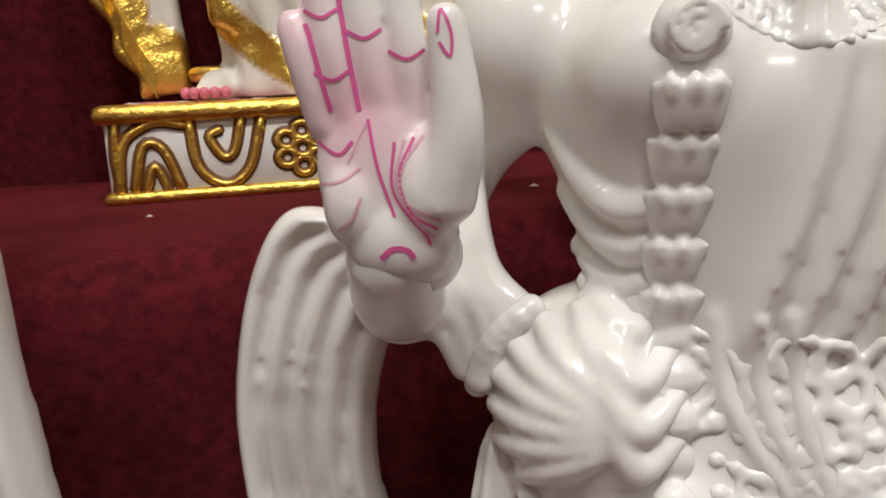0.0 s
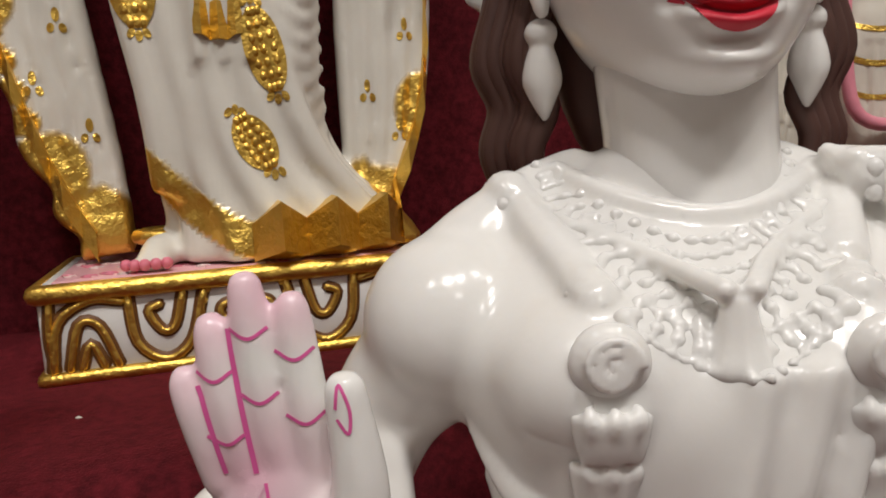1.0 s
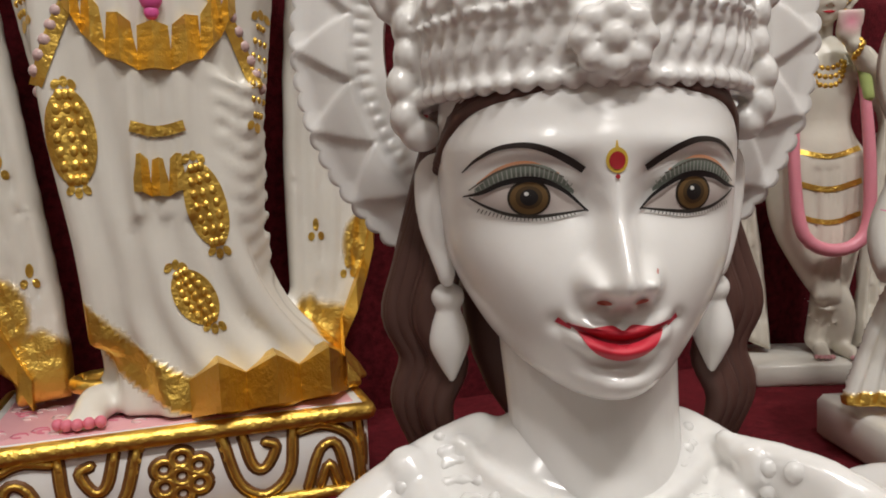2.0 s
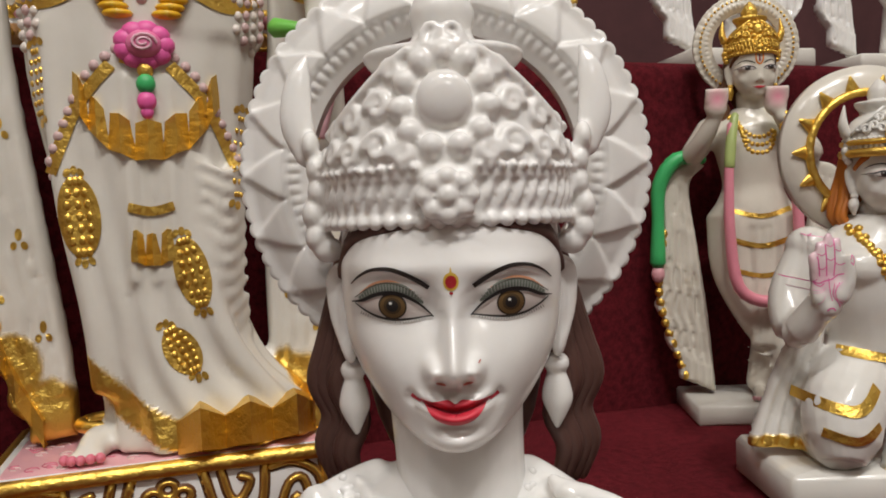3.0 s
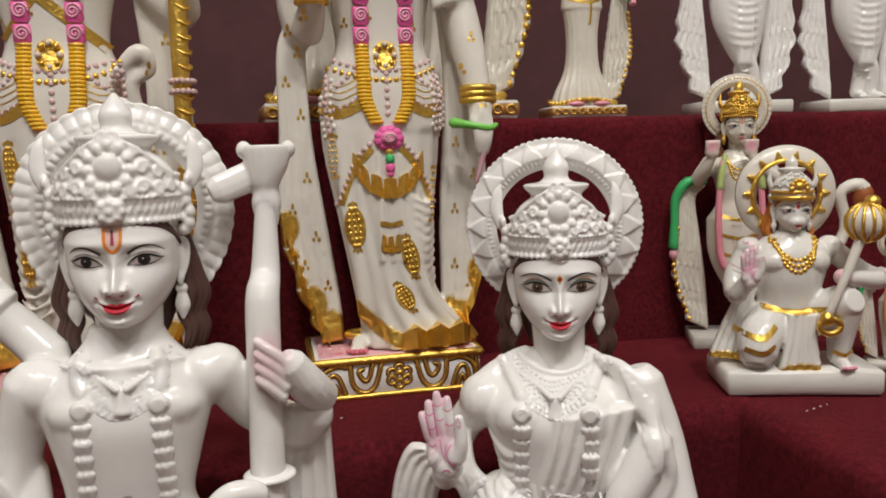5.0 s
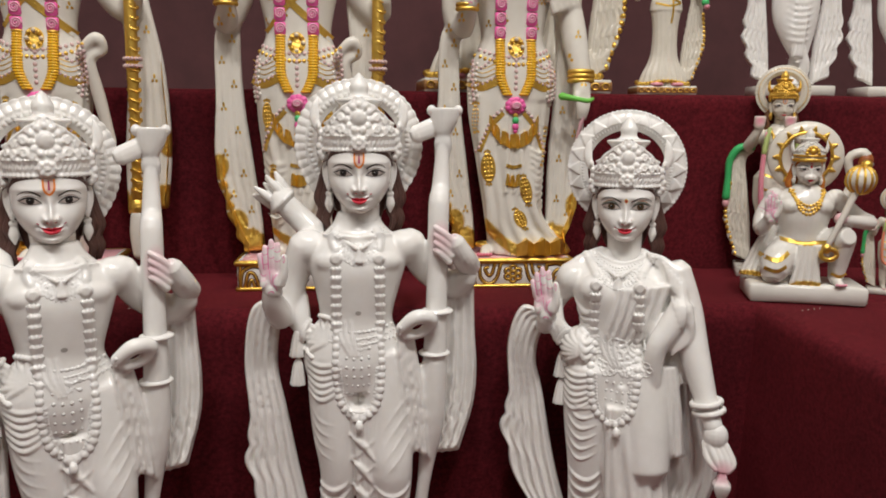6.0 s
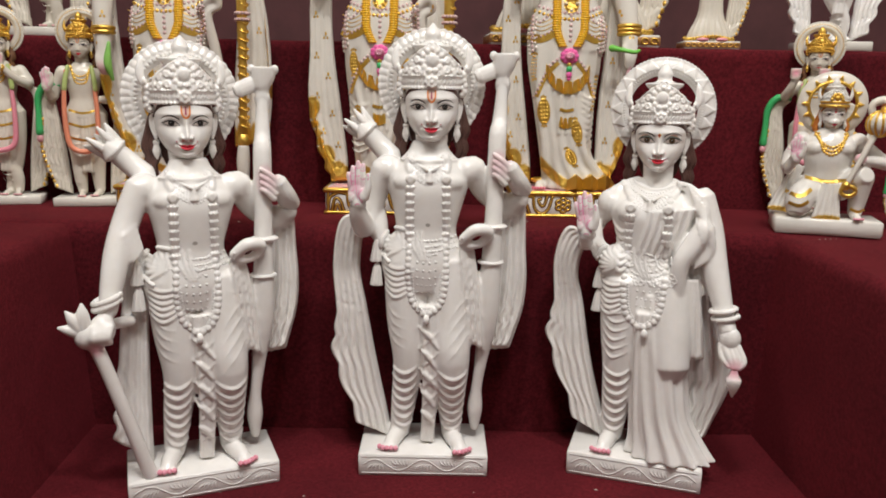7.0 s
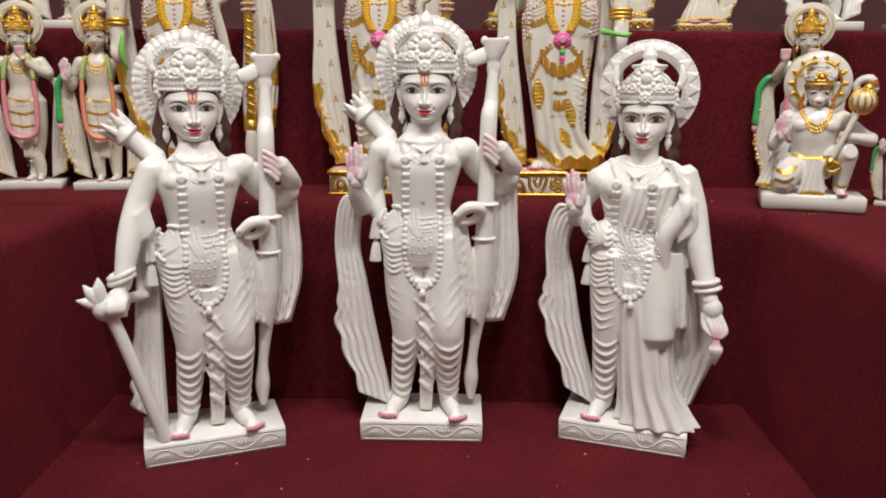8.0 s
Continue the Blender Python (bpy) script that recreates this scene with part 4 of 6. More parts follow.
def palm(s, x, y, z, k=1.0, fine=True, lean=0.0, paint=PINK):
    """A raised open hand, palm to the front, its heel at (x, y, z). Returns the painter."""
    def P(a, b, c):
        return (x + a * k - lean * c * k, y + b * k, z + c * k)

    s.add(ball(P(2, 0, 20), (17.5 * k, 8 * k, 23 * k), 18, 12), fine=fine)
    s.add(ball(P(11, -4, 15), (9 * k, 8 * k, 15 * k), 14, 10), fine=fine)
    s.add(ball(P(-7, -2, 12), (8 * k, 8 * k, 12 * k), 14, 10), fine=fine)
    s.add(ball(P(3, -1, 3), (14.5 * k, 8.5 * k, 13 * k), 18, 12), fine=fine)
    s.add(ball(P(4, 10, -4), (13 * k, 14 * k, 11 * k), 18, 12), fine=fine)
    tips = ((-14, 60, 4.6), (-6, 72, 5.1), (3, 81, 5.3), (12, 76, 5.2))
    for i, (fx, fz, r) in enumerate(tips):
        s.add(tube([P(fx * 0.8 + 1, 0, 30), P(fx * 0.93 + 0.5, -2, 46), P(fx, -1.5, fz * 0.6 + 18), P(fx * 1.04, -1, fz - r)], np.array([r * 1.15, r * 1.02, r * 0.9, r * 0.72]) * k, 12), fine=fine)
    s.add(tube([P(14, -4, 12), P(21, -8, 30), P(22, -9, 54)], np.array([9, 6.6, 4.6]) * k, 12), fine=fine)

    def draw():
        def line(pts, w=0.9, col=paint):
            s.stroke([(x + a * k - lean * c * k, z + c * k) for a, c in pts], w * k, col, 0.25 * k)
        for i in range(3):
            m = (tips[i][0] + tips[i + 1][0]) / 2
            line([(m * 1.02, tips[i][1] - 6), (m * 0.95, 50), (m * 0.8, 34)], 1.2)
        for fx, fz, r in tips:
            for zz in (fz - 2.5, fz - 16, fz - 30):
                line([(fx - r * 0.8, zz + 1), (fx, zz - 1), (fx + r * 0.8, zz + 1)], 0.8)
        line([(-16, 30), (-9, 27), (-4, 29), (4, 31), (10, 35), (15, 36)], 1.1)
        line([(-13, 27), (-8, 24), (-4, 27)], 0.8)
        soft = tuple(0.5 * a + 0.5 * b for a, b in zip(paint, WHITE))
        line([(-15, 20), (-8, 20), (-2, 23)], 1.0, soft)
        line([(-14, 17), (-8, 18), (-3, 21)], 0.7, soft)
        line([(-11, 6), (-7, 9), (-4, 14)], 0.8, soft)
        for q in range(4):
            line([(13 - q * 2.4, 28 - q * 0.5), (7 - q * 1.1, 21 - 2 * q), (8 + q * 1.1 - 2, 13 - 2.5 * q), (14 - q * 1.2, 8 - q * 2.0)], 0.75, paint if q % 2 else soft)
        line([(0.5, 32), (1, 20), (3, 9)], 0.8)
        line([(0, 31), (-6, 22)], 0.5, soft)
        line([(-2, -1), (1, 1.4), (4.5, 1.2), (6, -1)], 1.3)
        line([(20, 50), (21.5, 55), (23, 50), (22, 45), (20, 48)], 0.7)
    for fx, fz, r in tips:
        s.tint(P(fx, 0, fz - 6), 13 * k, (0.88, 0.56, 0.66, 0), 0.9)
    s.tint(P(-2, -6, 34), (24 * k, 14 * k, 24 * k), (0.88, 0.5, 0.62, 0), 1.1)
    return draw


def foot(s, x, y, z, turn=0.0, k=1.0, toes=ROSE):
    c, t = math.cos(radians(turn)), math.sin(radians(turn))
    def P(a, b, h):
        return (x + (a * c - b * t) * k, y + (a * t + b * c) * k, z + h * k)
    s.add(tube([P(0, 8, 8), P(0, -12, 9), P(0, -30, 5)], np.array([10, 11, 9]) * k, 14, 1.0))
    for q in range(5):
        a = -11 + 5.4 * q
        s.add(ball(P(a, -39 + abs(q - 1.5) * 2, 4.5), ((3.4) * k, 5.5 * k, 3.6 * k), 10, 7))
        s.bit(ball(P(a, -42.5 + abs(q - 1.5) * 2, 5.6), (3.3 * k, 3.8 * k, 3.4 * k), 8, 6), toes)


def leg_wraps(s, x, y, z0, z1, rx, ry, n=6, k=1.0):
    for i in range(n):
        z = z0 + (z1 - z0) * i / (n - 1)
        r = 1 - 0.28 * i / (n - 1)
        s.add(tube([(x - rx * r, y + 4, z + 9 * k), (x - rx * 0.6 * r, y - ry * r * 0.85, z), (x + rx * 0.1, y - ry * r * 1.06, z - 5 * k), (x + rx * 0.7 * r, y - ry * r * 0.75, z + 1), (x + rx * r, y + 4, z + 10 * k)], 2.7 * k, 8))


def carved_base(s, w, d, h, gilt=False):
    s.bit(slab(-w, w, -d, d, 0, h, 2.0), WHITE, True)
    if not gilt:
        f = -d + 0.4
        for z in (5, h - 5):
            s.bit(tube([(-w + 6, f, z), (w - 6, f, z)], 1.3, 6), WHITE, True)
        n = 5
        pts = [(-w + 8 + (2 * w - 16) * i / 60, f, h / 2 + (h / 2 - 10) * math.sin(i / 60 * n * math.pi)) for i in range(61)]
        s.bit(tube(pts, 1.5, 6, 1, 1), WHITE, True)
        for q in range(n):
            cx = -w + 8 + (2 * w - 16) * (q + 0.5) / n
            up = 1 if q % 2 == 0 else -1
            for m in range(5):
                s.bit(tube([(cx - 14 + 7 * m, f, h / 2 - up * (h / 2 - 9)), (cx - 9 + 5.5 * m, f, h / 2 - up * 3), (cx + 2 + 3.5 * m, f, h / 2 + up * 3)], [0.6, 1.8, 0.6], 6), WHITE, True)


# ---- the front row: three white marble figures ----
def torso(s, k, lady, back=0.0):
    """Hips to neck; k stretches the heights."""
    T = [(-6, 4, 300, 62, 44), (-6, 2, 335, 72, 48), (-4, 2, 362, 68, 45), (-2, 1, 392, 52, 38), (0, 0, 425, 57, 40), (1, 0, 458, 66, 43), (2, 2, 478, 70, 41), (2, 5, 494, 62, 36), (2, 9, 508, 47, 32), (2, 12, 520, 35, 29), (2, 13, 535, 28, 26)]
    if lady:
        T[6:] = [(2, 5, 478, 70, 38), (2, 15, 493, 61, 31), (3, 22, 504, 46, 25), (6, 24, 513, 31, 21), (8, 24, 522, 20, 17)]
    s.add(loft([(x - (7 if lady and z > 370 else 0), y + back, z * k, rx - (6 if lady and 380 < z < 440 else 0), ry) for x, y, z, rx, ry in T], 48))
    for d in (-1, 1):
        s.add(ball((d * (64 if lady else 66) - (6 if lady else 0), 6 + back, (474 if lady else 488) * k), (25, 25, 25), 18, 12))
        if lady:
            s.add(tube([(d * 28 - 1, 38, 516), (d * 40 - 4, 32, 508), (d * 55 - 6, 24, 494), (d * 70 - 6, 16, 474)], [5, 8, 13, 19], 16))
        if lady:
            s.add(ball((d * 29 - 5, -18 + back, 464 * k), (28, 25, 23), 20, 14))
        else:
            s.add(ball((d * 29 + 2, -18, 472 * k), (31, 21, 19), 20, 14))
            s.add(tube([(2, -26, 505 * k), (d * 20, -24, 506 * k), (d * 50, -8, 508 * k)], [2, 3.5, 2], 10))


def garland(s, k, zt, zb, half, petals, lower, c=2):
    """A long garland: two strings of lotus beads, then a beaded loop over the skirt."""
    for d in (-1, 1):
        z = zt * k
        s.bit(ball((d * half + c, (s.on(d * half + c, z) or -40) + 1, z), (9.5, 4.2, 9.5), 18, 10), WHITE)
        s.bit(tube([(d * half + c + 7 * math.cos(t) * (1 - t / 16), (s.on(d * half + c, z) or -40) - 3.8, z + 7 * math.sin(t) * (1 - t / 16)) for t in np.linspace(0, 14, 30)], 1.0, 6, 1, 1), WHITE)
        n = petals
        for i in range(n):
            q = zt * k - 15 - 13.2 * i
            y = s.on(d * half + c, q) or -42
            s.bit(loft([(d * half + c, y + 2, q - 7.5, 7.2, 3), (d * half + c, y + 2, q - 3, 8.6, 4.8), (d * half + c, y + 1.6, q + 3.0, 9.4, 5.6), (d * half + c, y + 2, q + 4.2, 8.8, 3)], 16), WHITE)
            for e in (-1, 0, 1):
                s.bit(tube([(d * half + c + e * 4.8, y - 2 + abs(e), q - 1), (d * half + c + e * 5.2, y - 2.8 + abs(e), q + 3.4), (d * half + c + e * 5.4, y - 1.4 + abs(e), q + 6.2)], [1.6, 2.4, 0.8], 7, 1, 2), WHITE)
        # up to the neck
        pts = [(d * half + c, zt * k + 10), (d * (half + 8) + c, (zt + 22) * k), (d * (half + 18) + c, (zt + 36) * k)] if lower else [(d * half + c, zt * k + 10), (d * (half + 3), (zt + 22) * k), (d * (half - 1), 512 * k)]
        s.fold(pts, [7.0] * len(pts), 0.6)
        for e in (-5.0, 0, 5.0):
            s.beads([(p + e, q + d * e * 0.4 + 1.6 * (e == 0)) for p, q in pts], 3.1, WHITE, step=1.75)
    a = zt * k - 15 - 13.2 * (petals - 0.3)
    m = (a + zb) / 2
    loop = [(-half + c, a), (-half + c - 3, m + 6), (-half + c + 2, zb + 24), (-half * 0.5 + c, zb + 5), (c, zb), (half * 0.5 + c, zb + 5), (half + c - 2, zb + 24), (half + c + 3, m + 6), (half + c, a)]
    s.beads(loop, 6.4, WHITE, step=1.5)
    s.beads([((p - c) * 0.78 + c, q + 5) for p, q in loop[1:-1]], 2.8, WHITE, step=1.7)
    for i in range(7):
        s.beads([(-half * 0.5, a - 8 - 13 * i), (2, a - 10 - 13 * i), (half * 0.55, a - 8 - 13 * i)], 3.6 - 0.2 * i, WHITE, step=2.3)
    s.bit(ball((2, (s.on(2, zb) or -55) - 6, zb - 10), (6, 5, 8), 12, 8), WHITE)


def collar(s, k, pend, c=4):
    """The carved neckline and the small pendant on the chest."""
    for q in range(9):
        w, zz, o = 36 - 0.5 * q, (506 - 3.3 * q) * k, random.uniform(-1.5, 1.5)
        s.beads([(-w + c - 2, zz + 9), (-w * 0.55 + c + o, zz - 5), (c - 2 + o, zz - 11), (w * 0.55 + c + o, zz - 5), (w + c - 2, zz + 9)], random.uniform(1.5, 2.3), WHITE, step=random.uniform(1.7, 2.4))
    z = pend * k
    y = s.on(c, z) or -40
    s.bit(loft([(c, y, z - 7, 7.5, 6), (c, y, z - 4, 8, 6.5), (c, y + 1, z + 2, 6, 5), (c, y + 2, z + 11, 4, 4)], 8), WHITE)
    for d in (-1, 1):
        s.bit(tube([(c + d * 3, y, z + 13), (c + d * 16, (s.on(c + d * 16, z + 18) or y) + 1, z + 19), (c + d * 36, (s.on(c + d * 36, z + 26) or y) + 1, z + 28)], [3, 2.4, 1.6], 8), WHITE)


def belt(s, k, z, half):
    for q, (dz, r) in enumerate(((0, 3.4), (-9, 2.6), (-17, 3.0))):
        s.beads([(-half, z + dz + 5), (-half * 0.5, z + dz), (0, z + dz - 3), (half * 0.5, z + dz), (half, z + dz + 5)], r, WHITE, step=1.7)


def hip_sash(s, z, cx=-44):
    """The bunched sash on the hip: a fan of folds inside a frilled rim, gathers below."""
    cz = z - 26
    for i in range(8):
        a = radians(78 + 21 * i)
        s.fold([(cx + 6 + 3 * math.cos(a), cz + 3 * math.sin(a)), (cx + 20 * math.cos(a), cz + 18 * math.sin(a)), (cx + 30 * math.cos(a), cz + 27 * math.sin(a))], [2, 4, 3.2])
    for i in range(26):
        a = radians(70 + 6.6 * i)
        x, q = cx + 33 * math.cos(a), cz + 31 * math.sin(a)
        y = s.on(x, q)
        if y is not None:
            s.bit(ball((x, y, q), (4.6, 4.6, 4.2), 10, 6))
    for i in range(6):
        s.fold([(cx - 26, cz - 30 - 9 * i), (cx - 6, cz - 36 - 10 * i), (cx + 20, cz - 31 - 8 * i)], [2, 3.6, 2])
    for m in range(3):
        s.fold([(-26 + 9 * m, z + 2), (-22 + 8 * m, z - 22), (-8 + 5 * m, z - 46)], [2, 3.4, 2])
        s.rosette(cx + 24 + 13 * m, z - 10 - 14 * m, 7, 5)


def wraps(s, x, z0, z1, half, n):
    """Sagging rings of trouser cloth round a shin."""
    for i in range(n):
        z, h = z0 + (z1 - z0) * i / (n - 1), half * (1 - 0.2 * i / (n - 1))
        s.fold([(x - h, z + 9), (x - h * 0.5, z - 1), (x + h * 0.1, z - 5), (x + h * 0.6, z), (x + h, z + 9)], [1.6, 3.4, 4.0, 3.4, 1.6], 0.1)


def tassels(s, x, z):
    for dz in (0, -42):
        s.bit(loft([(x, -8, z + dz, 4, 4), (x, -8, z + dz - 8, 7, 6), (x - 1, -8, z + dz - 30, 10, 8), (x - 1, -8, z + dz - 38, 11, 8)], 20, 7, 1.2), WHITE)
        s.bit(ball((x, -8, z + dz - 1), (5, 5, 3), 10, 6), WHITE)


def bow(s, pts, top):
    """The tall bow: a tapered limb, its knotted grip rings and the carved head."""
    s.add(tube(pts, [8, 13, 15, 15, 16, 19, 12, 10, 14, 8][:len(pts)], 20))
    x, y, z = pts[0]
    s.bit(loft([(x, y, z - 44, 9, 9), (x, y, z - 24, 13, 12), (x, y, z - 12, 11, 11), (x, y, z - 4, 14, 13), (x + 2, y, z + 10, 19, 15), (x + 2, y, z + 26, 21, 16), (x + 2, y, z + 28, 17, 13)], 18), WHITE)
    for e in (-1, 1):
        s.bit(ball((x + 2 + e * 19, y, z + 24), (7, 7, 8), 10, 7), WHITE)
    s.bit(tube([(x - 6, y + 6, z + 4), (top[0], top[1], top[2])], [14, 13], 12, 0.5), WHITE)
    for i in (0, 1):
        p = np.array(pts[4], float) + np.array([2 - 4 * i, 0, 20 - 62 * i])
        s.bit(loft([(p[0], p[1], p[2] - 5, 12, 12), (p[0], p[1], p[2] - 2, 22, 20), (p[0], p[1], p[2] + 2, 22, 20), (p[0], p[1], p[2] + 5, 12, 12)], 24), WHITE)


def grip(s, x, y, z):
    """A hand closed round the bow, fingers pointing up and back."""
    s.add(tube([(x + 42, y + 18, z - 44), (x + 30, y - 4, z - 26), (x + 16, y - 16, z - 2)], [17, 17, 14], 16), fine=True)
    for q in range(4):
        s.add(tube([(x + 18 - 3 * q, y - 20, z - 6 - 8 * q), (x + 2 - 2 * q, y - 22, z + 10 - 9 * q), (x - 11, y - 15, z + 19 - 11 * q)], [6, 5.2, 4], 10), fine=True)
    s.tint((x, y - 16, z), (24, 20, 32), (0.80, 0.42, 0.52, 0), 1.0)


def quiver(s, sx, sy, sz, ex, ez):
    s.add(tube([(sx, sy, sz), ((sx + ex) / 2, sy + 8, (sz + ez) / 2), (ex, sy + 10, ez)], [19, 18, 17], 18))
    d = np.array([ex - sx, 0, ez - sz], float)
    d /= np.linalg.norm(d)
    e = np.array([ex, sy + 10, ez])
    s.bit(tube([e - d * 6, e - d * 1, e + d * 5], [18, 23, 19], 20, 1, 2), WHITE)
    side = np.array([-d[2], 0, d[0]])
    for i in range(5):
        o = e + side * (-15 + 7.5 * i) + np.array([0, (-1) ** i * 5, 0])
        s.bit(tube([o, o + d * 22 + side * (i - 2) * 1.5, o + d * (36 + 5 * (i % 2)) + side * (i - 2) * 4], [6, 6.5, 2.5], 9), WHITE)


def hanging_scarf(s, left, right, folds=5, amp=8.0, hem=6.0):
    s.add(sheet(left, right, folds, amp * 1.25, 13, 80, 14, hem, 0, 0, 9))


def man(name, k, eyes, k_head, mace):
    s = Statue()
    carved_base(s, 112 if not mace else 119, 65, 40)
    torso(s, k, False)
    paint_head = marble_head(s, 5 if not mace else -1, -24 if not mace else -14, eyes, k_head, False)
    zk = k
    # legs, wrapped trousers and the hanging cloth between
    s.add(tube([(-32, 2, 345 * zk), (-32, -6, 270), (-28, -12, 195), (-36, -2, 120), (-44, 2, 52)], [42, 36, 28, 23, 17], 24))
    s.add(tube([(32, 0, 345 * zk), (42, -14, 270), (47, -28, 200), (47, -12, 120), (48, 2, 52)], [40, 36, 31, 24, 17], 24))
    foot(s, -46, -4, 40, -18, 1.35)
    foot(s, 50, -14, 40, 20, 1.35)
    s.add(sheet([(-10, -42, 300), (-4, -40, 200), (-4, -32, 120), (-6, -20, 44)], [(26, -44, 300), (22, -44, 200), (22, -34, 120), (18, -24, 44)], 3, 5, 18, 40, 6))
    # sash knot at the other hip, with its hanging ends
    s.add(sheet([(54, -36, 385 * k), (60, -34, 330), (66, -30, 250)], [(78, -22, 385 * k), (94, -20, 320), (104, -18, 222)], 4, 11, 14, 60, 8, 14))
    s.add(tube([(60, -36, 385 * k), (82, -40, 402 * k), (104, -34, 398 * k), (92, -30, 380 * k), (70, -36, 376 * k)], [9, 11, 10, 8, 7], 14))
    # the arm that holds the bow
    s.add(tube([(74, 6, 496 * k), (100, 22, 455 * k), (140, 20, 432 * k), (158, 8, 448 * k)], [22, 21, 20, 18], 18))
    bx = 122
    bow_pts = [(bx + 2, 30, eyes + 62), (bx - 2, 18, eyes - 20), (bx - 6, 0, 545 * k), (bx - 8, -6, 470 * k), (bx - 10, -10, 385 * k), (bx - 14, -8, 280), (bx - 22, -2, 200), (bx - 29, 2, 140), (bx - 31, 4, 100), (bx - 31, 6, 60)]
    bow(s, bow_pts, (84, 20, eyes + 52))
    grip(s, bx - 2, -6, 500 * k)
    hanging_scarf(s, [(118, 24, 440 * k), (112, 26, 390), (106, 26, 330), (102, 26, 270), (96, 24, 210)], [(170, 16, 440 * k), (173, 20, 395), (177, 22, 335), (172, 22, 280), (152, 22, 222)], 5, 13, 18)
    quiver(s, -62, 30, 505 * k, -106, 545 * k)
    # the other arm
    if mace:
        s.add(tube([(-72, 4, 494 * k), (-96, -4, 440 * k), (-114, -22, 385 * k), (-130, -46, 318)], [22, 21, 20, 14], 18))
        for q in range(5):
            s.add(tube([(-118 + 3 * q, 6, 440 - 9 * q), (-106 + 3 * q, -28, 428 - 9 * q), (-82 + 2 * q, -18, 446 - 9 * q)], [4, 5, 4], 9))
        for q in (0, 9):
            s.bit(tube([(-130 + 19 * math.cos(t), -42 + 17 * math.sin(t), 330 + q + 7 * math.cos(t)) for t in np.linspace(0, 6.283, 20)], 5, 8, 1, 1), WHITE)
        s.add(ball((-138, -56, 296), (19, 19, 24), 16, 10))
        for q in range(4):
            s.add(tube([(-150 + 8 * q, -68, 304), (-152 + 7 * q, -76, 288), (-146 + 6 * q, -66, 276)], [6, 6, 5], 10))
        s.tint((-150, -72, 268), 16, (0.8, 0.45, 0.52, 0), 0.8)
        s.add(tube([(-165, -58, 300), (-146, -60, 262), (-116, -56, 160), (-84, -50, 44)], [13, 11, 11, 12], 16))
        s.add(ball((-160, -58, 288), (19, 19, 21), 16, 10))
        for dx, dz, rad in ((-22, 30, 9), (0, 40, 10), (-34, 6, 8)):
            s.bit(tube([(-164, -58, 292), (-164 + dx * 0.6, -62, 298 + dz * 0.6), (-164 + dx, -62, 300 + dz)], [rad + 3, rad, 2], 12), WHITE)
        s.add(tube([(-96, 0, 290), (-150, -20, 288)], [10, 9], 12))
        hanging_scarf(s, [(-100, 12, 400), (-112, 14, 300), (-124, 12, 190), (-132, 4, 100)], [(-66, 12, 400), (-70, 14, 300), (-74, 12, 190), (-76, 4, 48)], 4, 8, 14)
        draw = None
    else:
        s.add(tube([(-72, 4, 494 * k), (-92, 14, 440 * k), (-104, 6, 396 * k), (-113, -26, 418 * k), (-115, -42, 440 * k)], [22, 21, 21, 17, 12], 18))
        draw = palm(s, -115, -46, 440 * k, 0.92)
        s.add(tube([(-86, 18, 420 * k), (-84, 8, 395 * k), (-74, -6, 372 * k)], [16, 18, 10], 14))
        hanging_scarf(s, [(-112, 6, 420 * k), (-150, 10, 405 * k), (-163, 12, 360), (-158, 12, 270), (-160, 12, 190), (-118, 10, 70)], [(-96, 10, 418 * k), (-108, 14, 395 * k), (-116, 14, 350), (-104, 14, 280), (-86, 14, 180), (-56, 12, 42)], 5, 9, 8)
    s.settle(2.2, 8)
    hip_sash(s, 395 * k)
    wraps(s, -37, 182, 76, 24, 7)
    wraps(s, 48, 178, 74, 26, 7)
    for i in range(4):
        s.fold([(-66, 300 - 15 * i), (-52, 282 - 16 * i), (-30, 276 - 18 * i)], [0.8, 2.2, 0.8], 0.45)
    for i in range(5):
        s.fold([(-10 + 2 * (i % 2), 262 - 38 * i), (6, 250 - 38 * i), (24 - 3 * (i % 2), 226 - 38 * i)], [2, 5.5, 2], 0.1)
        s.fold([(24, 258 - 38 * i), (10, 242 - 38 * i), (-8, 226 - 38 * i)], [1.5, 3, 1.5])
    for i in range(4):
        s.fold([(74, 318 - 22 * i), (56, 300 - 24 * i), (34, 268 - 22 * i)], [1.0, 2.4, 1.0], 0.4)
    garland(s, k, 478, 270 * k * 0.99, 29, 7, False)
    collar(s, k, 480)
    belt(s, k, 385 * k, 60)
    tassels(s, -84, 378 * k)
    s.skin(1.9, 1.2, 3, 8)
    paint_head()
    if draw:
        draw()
    # navel: the shade of its hollow, painted as a grey oval
    s.oval(2, 408 * k, 4, 3, (0.5, 0.47, 0.44, 0), 0.3)
    return s.finish(name)


